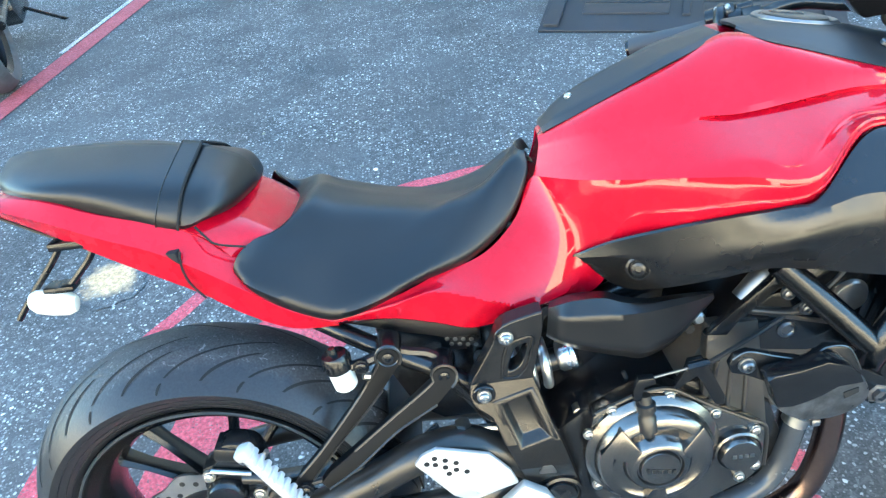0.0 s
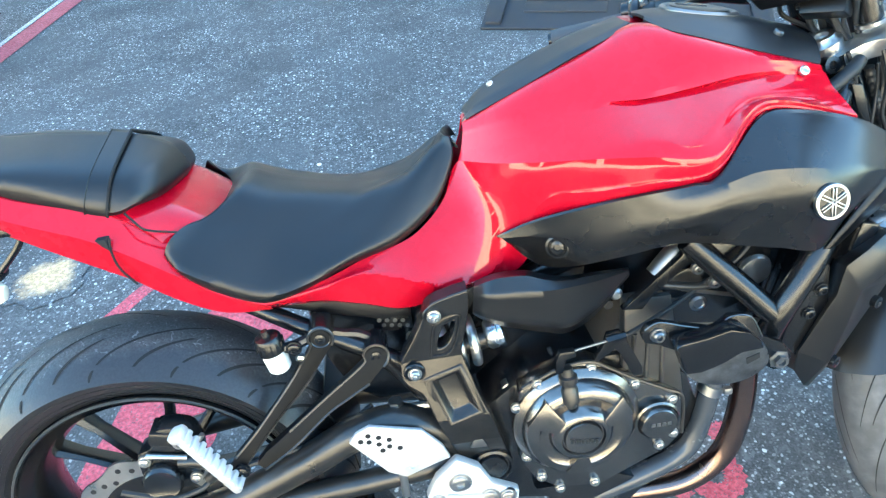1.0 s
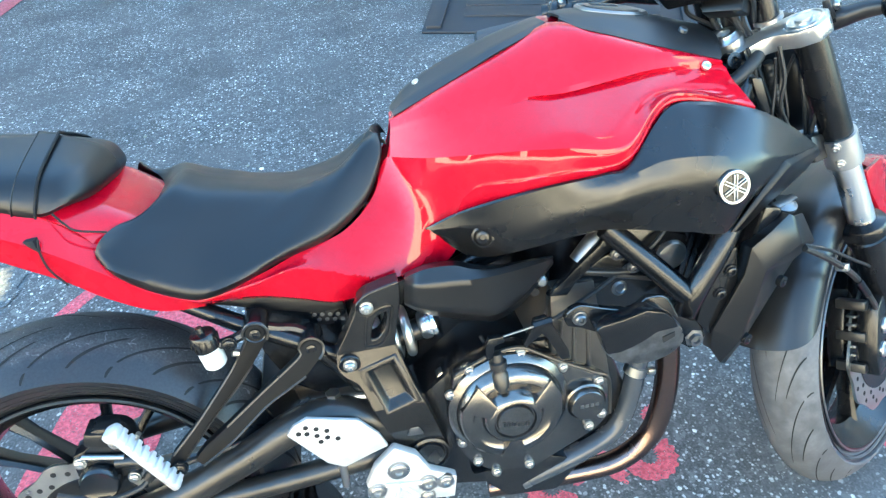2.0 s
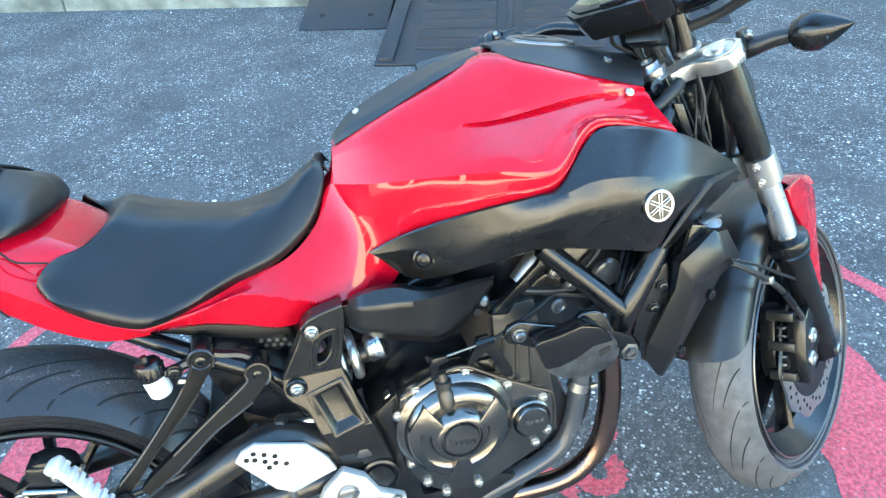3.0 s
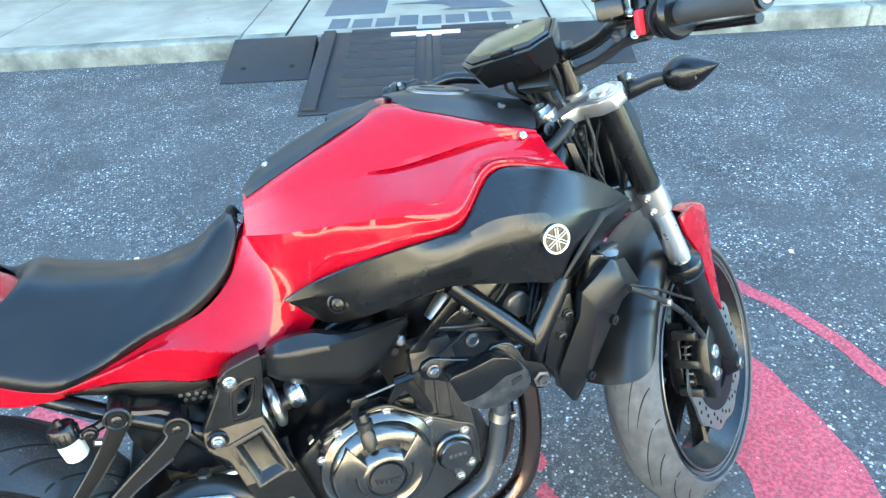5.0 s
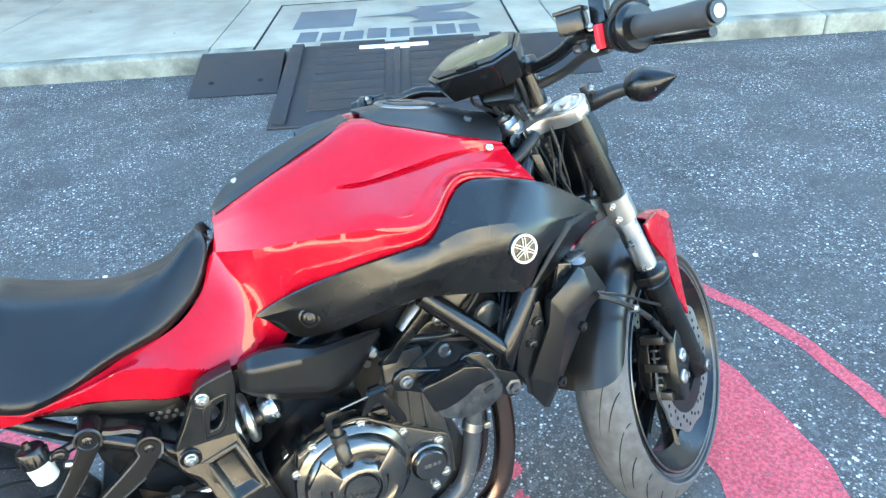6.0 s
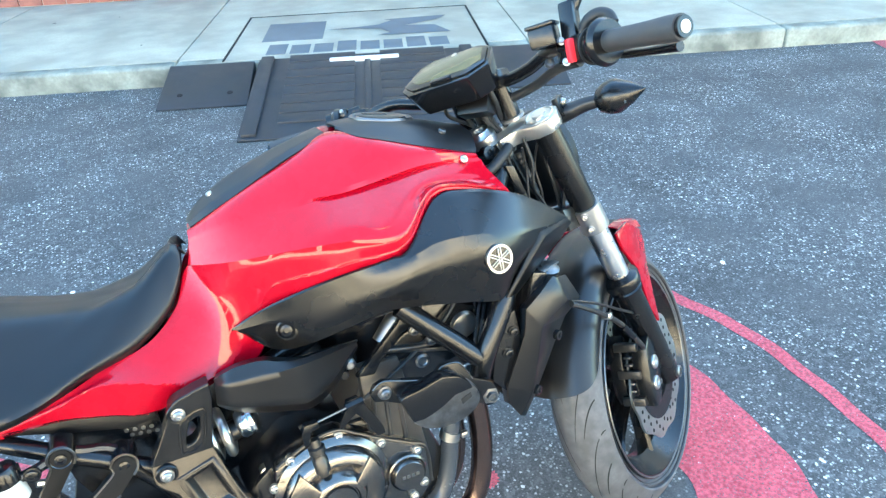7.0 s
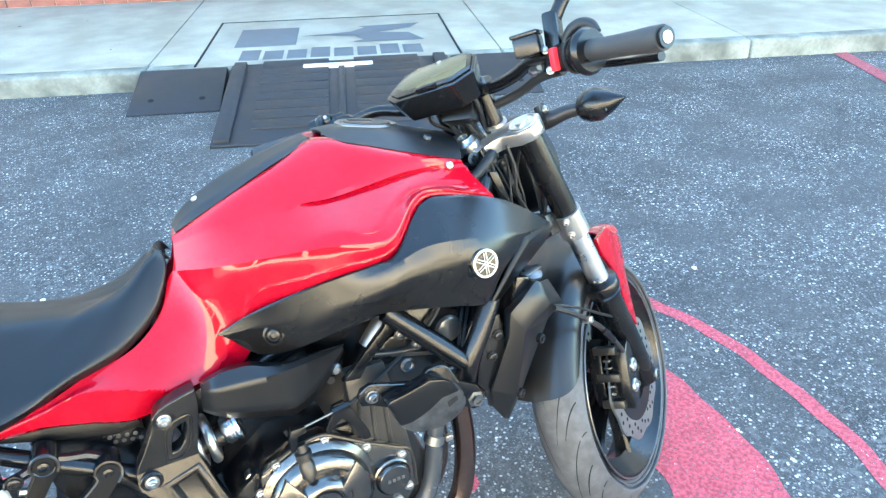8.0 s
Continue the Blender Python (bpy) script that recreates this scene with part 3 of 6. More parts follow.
# tank cover
TANK_TOP = [(0.553, 0, 0.850), (0.590, 0, 0.884), (0.645, 0, 0.911), (0.715, 0, 0.935), (0.797, 0, 0.957), (0.868, 0, 0.954), (0.938, 0, 0.938), (1.017, 0, 0.905)]
TANK_SHOULDER = [(0.552, -0.024, 0.853), (0.607, -0.052, 0.883), (0.670, -0.062, 0.913), (0.737, -0.064, 0.942), (0.797, -0.056, 0.965), (0.859, -0.092, 0.952), (0.929, -0.110, 0.930), (1.018, -0.118, 0.902)]
TANK_GROOVE_TOP = [(0.552, -0.034, 0.844), (0.607, -0.073, 0.867), (0.665, -0.100, 0.875), (0.730, -0.122, 0.886), (0.795, -0.132, 0.895), (0.861, -0.134, 0.902), (0.930, -0.130, 0.907), (1.020, -0.122, 0.896)]
TANK_GROOVE_LOW = [(0.551, -0.036, 0.837), (0.605, -0.079, 0.856), (0.6625, -0.111, 0.864), (0.728, -0.127, 0.879), (0.795, -0.127, 0.885), (0.862, -0.129, 0.891), (0.936, -0.128, 0.897), (1.025, -0.126, 0.890)]
TANK_SWELL = [(0.548, -0.040, 0.823), (0.602, -0.090, 0.835), (0.658, -0.131, 0.843), (0.719, -0.164, 0.849), (0.779, -0.184, 0.853), (0.834, -0.201, 0.846), (0.909, -0.158, 0.879), (1.029, -0.136, 0.877)]
TANK_VALLEY = [(0.545, -0.042, 0.813), (0.599, -0.097, 0.822), (0.655, -0.142, 0.829), (0.715, -0.177, 0.837), (0.775, -0.198, 0.842), (0.845, -0.208, 0.837), (0.922, -0.157, 0.872), (1.037, -0.150, 0.863)]
TANK_CREASE = [(0.541, -0.045, 0.802), (0.597, -0.104, 0.810), (0.653, -0.150, 0.820), (0.713, -0.186, 0.828), (0.772, -0.206, 0.830), (0.853, -0.215, 0.827), (0.928, -0.170, 0.874), (1.049, -0.166, 0.843)]
tank = part("tank_cover", patch([TANK_TOP, TANK_SHOULDER, TANK_GROOVE_TOP, TANK_GROOVE_LOW, TANK_SWELL, TANK_VALLEY, TANK_CREASE], 64, 7, sharp=(3,), mirror=True, thick=0.003, keyed=True), RED, bike,
            "glossy red fuel tank cover with a sharp side crease", BODY, angle=24)

# one red skin from the crease down, from the tail under the seat to the tank's front tip
FLANK_TOP = [(0.242, -0.143, 0.657), (0.326, -0.138, 0.675), (0.393, -0.114, 0.694), (0.462, -0.088, 0.709), (0.511, -0.060, 0.747), (0.541, -0.045, 0.802), (0.597, -0.104, 0.810), (0.653, -0.150, 0.820), (0.713, -0.186, 0.828), (0.772, -0.206, 0.830), (0.853, -0.215, 0.827), (0.928, -0.170, 0.874), (1.049, -0.166, 0.843)]
FLANK_UPPER = [(0.244, -0.146, 0.655), (0.329, -0.142, 0.672), (0.396, -0.124, 0.686), (0.471, -0.105, 0.689), (0.535, -0.090, 0.721), (0.571, -0.099, 0.734), (0.606, -0.118, 0.774), (0.653, -0.152, 0.806), (0.713, -0.187, 0.814), (0.772, -0.207, 0.818), (0.853, -0.216, 0.819), (0.929, -0.170, 0.871), (1.050, -0.166, 0.841)]
FLANK_RIDGE = [(0.246, -0.148, 0.654), (0.333, -0.146, 0.671), (0.393, -0.138, 0.681), (0.471, -0.131, 0.656), (0.518, -0.124, 0.642), (0.570, -0.119, 0.657), (0.616, -0.121, 0.710), (0.653, -0.152, 0.771), (0.712, -0.186, 0.788), (0.773, -0.207, 0.798), (0.855, -0.213, 0.809), (0.930, -0.169, 0.867), (1.050, -0.165, 0.839)]
FLANK_UNDER = [(0.245, -0.148, 0.651), (0.331, -0.146, 0.665), (0.391, -0.138, 0.675), (0.470, -0.131, 0.650), (0.519, -0.123, 0.635), (0.569, -0.119, 0.650), (0.616, -0.121, 0.704), (0.652, -0.151, 0.767), (0.711, -0.186, 0.784), (0.772, -0.207, 0.794), (0.855, -0.213, 0.805), (0.930, -0.169, 0.863), (1.050, -0.165, 0.835)]
FLANK_LOW = [(0.244, -0.144, 0.649), (0.321, -0.137, 0.645), (0.381, -0.128, 0.628), (0.442, -0.120, 0.609), (0.518, -0.112, 0.623), (0.576, -0.106, 0.636), (0.616, -0.108, 0.651), (0.659, -0.142, 0.729), (0.712, -0.178, 0.758), (0.775, -0.199, 0.778), (0.859, -0.204, 0.793), (0.934, -0.163, 0.859), (1.053, -0.160, 0.835)]
flank_rows = [FLANK_TOP, FLANK_UPPER, FLANK_RIDGE, FLANK_UNDER, FLANK_LOW, inwards(FLANK_LOW, 0.014, 0.010)]
for side in (1, -1):
    bm = patch(flank_rows, 96, 6, sharp=(4,), thick=0.003, keyed=True)
    part("side_panel", bm if side == 1 else flip_y(bm), RED, bike, "glossy red side panel from the tank to below the seat", BODY, angle=24)
    bm = prism([(0.216, 0.634), (0.271, 0.638), (0.370, 0.627), (0.442, 0.609), (0.446, 0.592), (0.405, 0.588), (0.331, 0.605), (0.267, 0.623)], -0.110, -0.080, 0.002)
    part("seat_rail_cover", bm if side == 1 else flip_y(bm), BLACK, bike, "black plastic rail below the red panel", BODY)

# black side covers: a thin bevel along the red, an upper facet, the belly
COVER_EDGE = [(0.583, -0.119, 0.708), (0.626, -0.140, 0.733), (0.675, -0.170, 0.756), (0.746, -0.198, 0.778), (0.823, -0.214, 0.792), (0.857, -0.216, 0.800), (0.921, -0.174, 0.855), (0.973, -0.170, 0.859), (1.049, -0.168, 0.839), (1.119, -0.142, 0.800), (1.182, -0.112, 0.754)]
COVER_BEVEL = [(0.586, -0.121, 0.707), (0.627, -0.144, 0.732), (0.676, -0.174, 0.754), (0.746, -0.202, 0.776), (0.823, -0.218, 0.790), (0.858, -0.220, 0.798), (0.922, -0.178, 0.852), (0.970, -0.176, 0.856), (1.045, -0.173, 0.836), (1.116, -0.146, 0.798), (1.180, -0.113, 0.752)]
COVER_FACET = [(0.590, -0.124, 0.706), (0.635, -0.150, 0.716), (0.695, -0.182, 0.726), (0.758, -0.207, 0.758), (0.828, -0.224, 0.780), (0.868, -0.226, 0.793), (0.905, -0.224, 0.802), (0.958, -0.225, 0.801), (1.018, -0.212, 0.788), (1.080, -0.184, 0.772), (1.177, -0.115, 0.751)]
COVER_BELLY = [(0.596, -0.125, 0.700), (0.649, -0.148, 0.688), (0.701, -0.181, 0.700), (0.764, -0.209, 0.727), (0.829, -0.228, 0.747), (0.873, -0.230, 0.754), (0.915, -0.229, 0.757), (0.964, -0.229, 0.756), (1.016, -0.217, 0.747), (1.067, -0.190, 0.747), (1.169, -0.117, 0.749)]
COVER_LOW = [(0.599, -0.120, 0.696), (0.637, -0.132, 0.664), (0.680, -0.158, 0.667), (0.754, -0.188, 0.690), (0.805, -0.202, 0.706), (0.851, -0.204, 0.703), (0.897, -0.205, 0.695), (0.949, -0.204, 0.685), (1.008, -0.195, 0.673), (1.046, -0.184, 0.713), (1.155, -0.117, 0.745)]
for side in (1, -1):
    bm = patch([inwards(COVER_EDGE, 0.006, 0.002), COVER_EDGE, COVER_BEVEL, COVER_FACET, COVER_BELLY, COVER_LOW, inwards(COVER_LOW, 0.022, 0.006)], 84, 6, sharp=(1, 2, 3, 5), thick=0.003, keyed=True)
    cover = part("side_cover", bm if side == 1 else flip_y(bm), SATIN, bike, "satin black tank side cover with a round emblem", BODY, angle=20)
    if side == 1:
        right_cover = cover

# rider's seat
SEAT_LOW = [(0.124, -0.124, 0.714), (0.143, -0.135, 0.699), (0.187, -0.145, 0.676), (0.245, -0.148, 0.656), (0.300, -0.142, 0.664), (0.367, -0.122, 0.687), (0.444, -0.094, 0.704), (0.502, -0.062, 0.743), (0.533, -0.044, 0.804), (0.534, -0.034, 0.833)]
SEAT_BULGE = [(0.117, -0.130, 0.737), (0.141, -0.146, 0.719), (0.190, -0.156, 0.697), (0.254, -0.160, 0.673), (0.311, -0.152, 0.685), (0.377, -0.130, 0.707), (0.448, -0.100, 0.723), (0.501, -0.066, 0.757), (0.530, -0.045, 0.811), (0.531, -0.034, 0.837)]
SEAT_EDGE = [(0.129, -0.125, 0.759), (0.148, -0.121, 0.744), (0.197, -0.128, 0.729), (0.256, -0.126, 0.714), (0.322, -0.112, 0.725), (0.393, -0.088, 0.745), (0.460, -0.068, 0.776), (0.504, -0.044, 0.808), (0.521, -0.034, 0.826), (0.526, -0.028, 0.837)]
SEAT_TOP = [(0.146, -0.095, 0.767), (0.179, -0.092, 0.762), (0.226, -0.096, 0.755), (0.284, -0.092, 0.747), (0.345, -0.080, 0.753), (0.403, -0.059, 0.770), (0.462, -0.042, 0.791), (0.501, -0.028, 0.820), (0.516, -0.022, 0.829), (0.522, -0.018, 0.837)]
SEAT_INNER = [(0.176, -0.06, 0.766), (0.212, -0.055, 0.796), (0.254, -0.057, 0.786), (0.306, -0.055, 0.778), (0.353, -0.048, 0.773), (0.405, -0.034, 0.773), (0.462, -0.022, 0.786), (0.501, -0.016, 0.814), (0.513, -0.012, 0.826), (0.521, -0.010, 0.836)]
SEAT_MIDDLE = [(0.185, 0, 0.778), (0.225, 0, 0.808), (0.262, 0, 0.797), (0.310, 0, 0.785), (0.355, 0, 0.777), (0.405, 0, 0.772), (0.461, 0, 0.780), (0.499, 0, 0.808), (0.512, 0, 0.825), (0.520, 0, 0.835)]
seat_rows = [row + [(row[-1][0] + 0.009, row[-1][1] * 0.9, row[-1][2] - 0.016)] for row in (SEAT_LOW, SEAT_BULGE, SEAT_EDGE, SEAT_TOP, SEAT_INNER, SEAT_MIDDLE)]
seat_bm = patch(seat_rows, 52, 6, mirror=True, thick=0.003, keyed=True)
for v in seat_bm.verts:
    k = max(0.0, min(1.0, v.co.y / 0.12)) * max(0.0, 1 - (v.co.x - 0.12) / 0.20)
    v.co.z += 0.042 * k
    v.co.x -= 0.006 * k
part("seat", seat_bm, VINYL, bike, "black vinyl rider's seat with a rising front", BODY)

PILLION_HEM = [(-0.241, 0, 0.857), (-0.229, -0.035, 0.853), (-0.197, -0.075, 0.850), (-0.137, -0.108, 0.850), (-0.058, -0.116, 0.831), (0.046, -0.120, 0.801), (0.090, -0.110, 0.808), (0.116, -0.066, 0.808), (0.128, 0, 0.812)]
PILLION_BULGE = [(-0.249, 0, 0.878), (-0.235, -0.036, 0.875), (-0.199, -0.078, 0.872), (-0.132, -0.112, 0.872), (-0.053, -0.12, 0.859), (0.052, -0.124, 0.815), (0.096, -0.113, 0.820), (0.124, -0.068, 0.822), (0.136, 0, 0.826)]
PILLION_SHOULDER = [(-0.235, 0, 0.893), (-0.216, -0.032, 0.890), (-0.178, -0.062, 0.889), (-0.114, -0.086, 0.885), (-0.041, -0.092, 0.877), (0.060, -0.098, 0.852), (0.096, -0.084, 0.851), (0.119, -0.054, 0.847), (0.134, 0, 0.836)]
PILLION_RIDGE = [(-0.223, 0, 0.900), (-0.198, 0, 0.903), (-0.162, 0, 0.904), (-0.108, 0, 0.902), (-0.043, 0, 0.898), (0.060, 0, 0.886), (0.101, 0, 0.872), (0.121, 0, 0.860), (0.134, 0, 0.840)]
pillion_rows = [PILLION_HEM, PILLION_BULGE, PILLION_SHOULDER, PILLION_RIDGE]
pillion = part("pillion_seat", patch(pillion_rows, 41, 6, mirror=True, thick=0.003, keyed=True), VINYL, bike, "black vinyl passenger seat pad with a cross strap", BODY)

# tail cowl
tail_rows = [
    [(-0.245, -0.045, 0.860), (-0.131, -0.085, 0.867), (-0.058, -0.088, 0.842), (0.013, -0.09, 0.822), (0.061, -0.088, 0.805), (0.114, -0.08, 0.751), (0.179, -0.1, 0.691), (0.248, -0.11, 0.654)],
    [(-0.246, -0.074, 0.862), (-0.131, -0.116, 0.858), (-0.058, -0.119, 0.833), (0.014, -0.121, 0.814), (0.061, -0.117, 0.801), (0.115, -0.112, 0.750), (0.180, -0.13, 0.689), (0.250, -0.138, 0.653)],
    [(-0.260, -0.096, 0.863), (-0.131, -0.131, 0.835), (-0.057, -0.137, 0.806), (0.015, -0.142, 0.781), (0.063, -0.143, 0.755), (0.117, -0.138, 0.716), (0.181, -0.139, 0.673), (0.250, -0.141, 0.646)],
    [(-0.259, -0.085, 0.855), (-0.129, -0.118, 0.808), (-0.056, -0.122, 0.767), (0.017, -0.125, 0.728), (0.065, -0.127, 0.702), (0.118, -0.13, 0.667), (0.182, -0.132, 0.639), (0.249, -0.13, 0.636)],
]
for side in (1, -1):
    bm = patch(tail_rows, 44, 6, sharp=(1, 2), thick=0.003, keyed=True)
    part("tail_cowl", bm if side == 1 else flip_y(bm), RED, bike, "glossy red tail side panel", BODY, angle=15)
nose_rows = [
    [(0.050, -0.121, 0.804), (0.091, -0.119, 0.779), (0.121, -0.112, 0.737)],
    [(0.072, -0.085, 0.812), (0.121, -0.085, 0.788), (0.164, -0.085, 0.762)],
    [(0.090, -0.045, 0.812), (0.134, -0.045, 0.794), (0.180, -0.045, 0.766)],
    [(0.100, 0.000, 0.818), (0.140, 0.000, 0.803), (0.188, 0.000, 0.776)],
    [(0.090, 0.050, 0.826), (0.128, 0.050, 0.813), (0.176, 0.050, 0.782)],
    [(0.060, 0.100, 0.822), (0.102, 0.100, 0.802), (0.134, 0.100, 0.782)],
]
part("tail_bridge", patch(nose_rows, 16, 6, thick=0.003), RED, bike, "glossy red bridge between the two seats", BODY)
under_rows = [
    [(-0.265, -0.088, 0.858), (-0.117, -0.11, 0.795), (0.040, -0.122, 0.726), (0.249, -0.12, 0.646)],
    [(-0.251, -0.04, 0.852), (-0.116, -0.05, 0.793), (0.039, -0.05, 0.727), (0.244, -0.05, 0.654)],
    [(-0.250, 0, 0.854), (-0.117, 0, 0.796), (0.037, 0, 0.730), (0.241, 0, 0.659)],
]
part("under_tail", patch(under_rows, 20, 4, mirror=True, thick=0.003), BLACK, bike, "black plastic undertail", BODY)

# wheels


def crown(y, r, w):
    q = min(abs(y) / (w / 2), 1)
    return r - 0.048 * q ** 2.1


def wheel(name, label, centre, r, w, m, spokes, grooves):
    hub = part(name, lathe([(0.022, -0.06), (0.040, -0.055), (0.040, 0.055), (0.022, 0.06)], 32, centre=centre), FRAME_BLACK, bike, label, m)
    c = Vector(centre)
    half = w / 2
    prof = [(crown(y, r, w), y) for y in (half * math.sin(radians(a)) for a in range(-88, 89, 8))]
    bead = half * 0.80
    side = [(r - 0.052, half * 0.985), (0.246, half * 0.90), (0.232, bead)]
    prof = [(a, -b) for a, b in side[::-1]] + prof + side
    prof += [(0.225, bead * 0.9), (0.225, -bead * 0.9)]
    part("tyre", lathe(prof, 120, centre=centre, closed=True), WORN_RUBBER if w > 0.15 else DUSTY, hub, "black road tyre with curved tread grooves")
    for s in (-1, 1):
        for q, yy in ((r - 0.058, 0.958), (0.246, 0.902), (0.238, 0.850)):
            part("wall_ring", lathe([(q - 0.0008, -0.0008), (q - 0.0003, 0.0012), (q + 0.0003, 0.0012), (q + 0.0008, -0.0008)], 96, centre=c + Vector((0, s * half * yy, 0)), axis=(0, s, 0)), RUBBER, hub)
    b = bead
    rim = [(0.230, b + 0.001), (0.229, b + 0.006), (0.222, b + 0.006), (0.218, b - 0.004), (0.205, b - 0.012), (0.196, b - 0.030), (0.186, 0.012), (0.186, -0.012),
           (0.196, -b + 0.030), (0.205, -b + 0.012), (0.218, -b + 0.004), (0.222, -b - 0.006), (0.229, -b - 0.006), (0.230, -b - 0.001), (0.222, -b + 0.015), (0.212, 0.0), (0.222, b - 0.015)]
    part("rim", lathe(rim, 120, centre=centre, closed=True), FRAME_BLACK, hub, "gloss black cast wheel rim")
    # a pale metal ring on each lip paints the glints of the black rim
    for s in (-1, 1):
        part("rim_lip_glint", lathe([(0.2235, 0.0045), (0.2245, 0.0075), (0.2270, 0.0080), (0.2280, 0.0060)], 120, centre=c + Vector((0, s * b, 0)), axis=(0, s, 0)), SMOKE, hub, "bright rim lip, the black lip's glint put in as pale metal")
    for i in range(spokes):
        a = 2 * math.pi * (i + (0.16 if i % 2 else -0.16)) / spokes + 0.2
        d, t = Vector((math.cos(a), 0, math.sin(a))), Vector((-math.sin(a), 0, math.cos(a)))
        bm = bmesh.new()
        rings = []
        for f, wd, th, off in ((0.030, 0.016, 0.030, 0.0), (0.09, 0.012, 0.024, 0.0), (0.15, 0.011, 0.020, 0.0), (0.197, 0.016, 0.026, 0.0)):
            q = c + d * f
            rings.append([bm.verts.new(q + t * wd * math.cos(k) * 0.75 + Vector((0, th * math.sin(k) * 0.8, 0))) for k in (math.pi / 4 + j * math.pi / 4 for j in range(8))])
        for p, q in zip(rings, rings[1:]):
            for j in range(8):
                bm.faces.new((p[j], p[(j + 1) % 8], q[(j + 1) % 8], q[j]))
        part("spoke", bm, FRAME_BLACK, hub)
    # tread grooves: flat black strips paint their shade, sweeping from the crown to the shoulder, a short sipe past
    # each, a half groove between
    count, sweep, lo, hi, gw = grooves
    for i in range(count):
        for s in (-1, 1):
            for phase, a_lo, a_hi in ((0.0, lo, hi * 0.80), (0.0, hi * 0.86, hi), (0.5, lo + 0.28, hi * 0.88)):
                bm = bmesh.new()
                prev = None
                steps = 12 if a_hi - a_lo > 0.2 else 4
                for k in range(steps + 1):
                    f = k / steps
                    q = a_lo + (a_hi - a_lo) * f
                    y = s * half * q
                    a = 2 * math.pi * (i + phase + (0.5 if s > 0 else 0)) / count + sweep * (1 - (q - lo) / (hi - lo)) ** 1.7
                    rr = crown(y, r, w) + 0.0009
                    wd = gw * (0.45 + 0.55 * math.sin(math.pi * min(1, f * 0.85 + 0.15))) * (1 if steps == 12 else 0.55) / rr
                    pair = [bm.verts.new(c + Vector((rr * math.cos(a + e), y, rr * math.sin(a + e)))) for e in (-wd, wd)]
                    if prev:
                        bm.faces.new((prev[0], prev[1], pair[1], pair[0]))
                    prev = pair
                part("groove_shade_strip", bm, GROOVE, hub)
    return hub


def brake_disc(parent, centre, y, r, inner, n=36):
    """A wave-edged drilled disc on its carrier."""
    bm = bmesh.new()
    c = Vector(centre)
    m = 180
    loops = []
    for yy in (y - 0.0025, y + 0.0025):
        for f in (0, 1):
            loops.append([bm.verts.new(c + Vector((math.cos(a) * q, yy, math.sin(a) * q))) for a, q in
                          ((2 * math.pi * j / m, (r + 0.004 * math.cos(10 * 2 * math.pi * j / m)) if f else (inner + 0.003 * math.cos(10 * 2 * math.pi * j / m))) for j in range(m))])
    for a, b in ((0, 1), (3, 2), (1, 3), (2, 0)):
        for j in range(m):
            k = (j + 1) % m
            bm.faces.new((loops[a][j], loops[a][k], loops[b][k], loops[b][j]))
    disc = part("brake_disc", bm, STEEL, parent, "wave-edged drilled steel brake disc")
    for j in range(n):
        a = 2 * math.pi * j / n
        q = inner + (r - inner) * (0.28 + 0.22 * (j % 3))
        hole = bmesh.new()
        for s in (-1, 1):
            lathe([(0, 0.0031), (0.0045, 0.0031), (0.0045, 0.002)], 8, bm=hole, centre=c + Vector((math.cos(a) * q, y, math.sin(a) * q)), axis=(0, s, 0))
        part("disc_hole", hole, GROOVE, parent)
    part("disc_carrier", lathe([(inner - 0.035, -0.004), (inner + 0.004, -0.004), (inner + 0.004, 0.004), (inner - 0.035, 0.004)], 48, centre=c + Vector((0, y, 0)), closed=True), FRAME_BLACK, parent)
    return disc


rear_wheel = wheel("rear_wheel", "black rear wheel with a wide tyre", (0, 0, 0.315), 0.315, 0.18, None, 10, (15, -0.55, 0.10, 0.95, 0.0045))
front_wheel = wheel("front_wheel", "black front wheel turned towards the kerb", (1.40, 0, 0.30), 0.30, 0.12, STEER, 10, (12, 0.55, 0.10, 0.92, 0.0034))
brake_disc(rear_wheel, (0, 0, 0.315), -0.088, 0.1225, 0.085)
for y in (-0.066, 0.066):
    brake_disc(front_wheel, (1.40, 0, 0.30), y, 0.141, 0.098, 45)

# ---- dark inner structure, engine, frame ----
part("inner_body", prism([(0.34, 0.66), (0.40, 0.50), (0.50, 0.42), (0.64, 0.46), (0.72, 0.55), (0.98, 0.60), (1.0, 0.72), (0.70, 0.74), (0.45, 0.70)], -0.005, 0.095, 0.01), ENGINE_BLACK, bike, "black battery box and airbox behind the frame")
part("crankcase", prism([(0.50, 0.32), (0.56, 0.23), (0.70, 0.20), (0.85, 0.23), (0.90, 0.33), (0.86, 0.44), (0.78, 0.50), (0.62, 0.50), (0.54, 0.44)], -0.095, 0.13, 0.012), ENGINE_BLACK, bike, "black engine crankcase")
case = part("clutch_case", prism([(0.585, 0.481), (0.626, 0.503), (0.655, 0.514), (0.694, 0.516), (0.724, 0.498), (0.762, 0.472), (0.812, 0.442), (0.842, 0.420), (0.845, 0.345), (0.820, 0.318), (0.771, 0.292), (0.712, 0.262), (0.640, 0.268), (0.600, 0.300), (0.579, 0.345), (0.575, 0.427)], -0.124, -0.09, 0.006), BRONZE, bike, "bronze-grey cast clutch case")
CL = (0.670, -0.120, 0.412)
part("case_rim", tube([(0.590, -0.122, 0.485), (0.626, -0.122, 0.502), (0.655, -0.122, 0.513), (0.694, -0.122, 0.515), (0.724, -0.122, 0.497), (0.762, -0.122, 0.471), (0.812, -0.122, 0.441), (0.841, -0.122, 0.419), (0.844, -0.122, 0.346)], 0.0032, 60, 8), CAST, case)
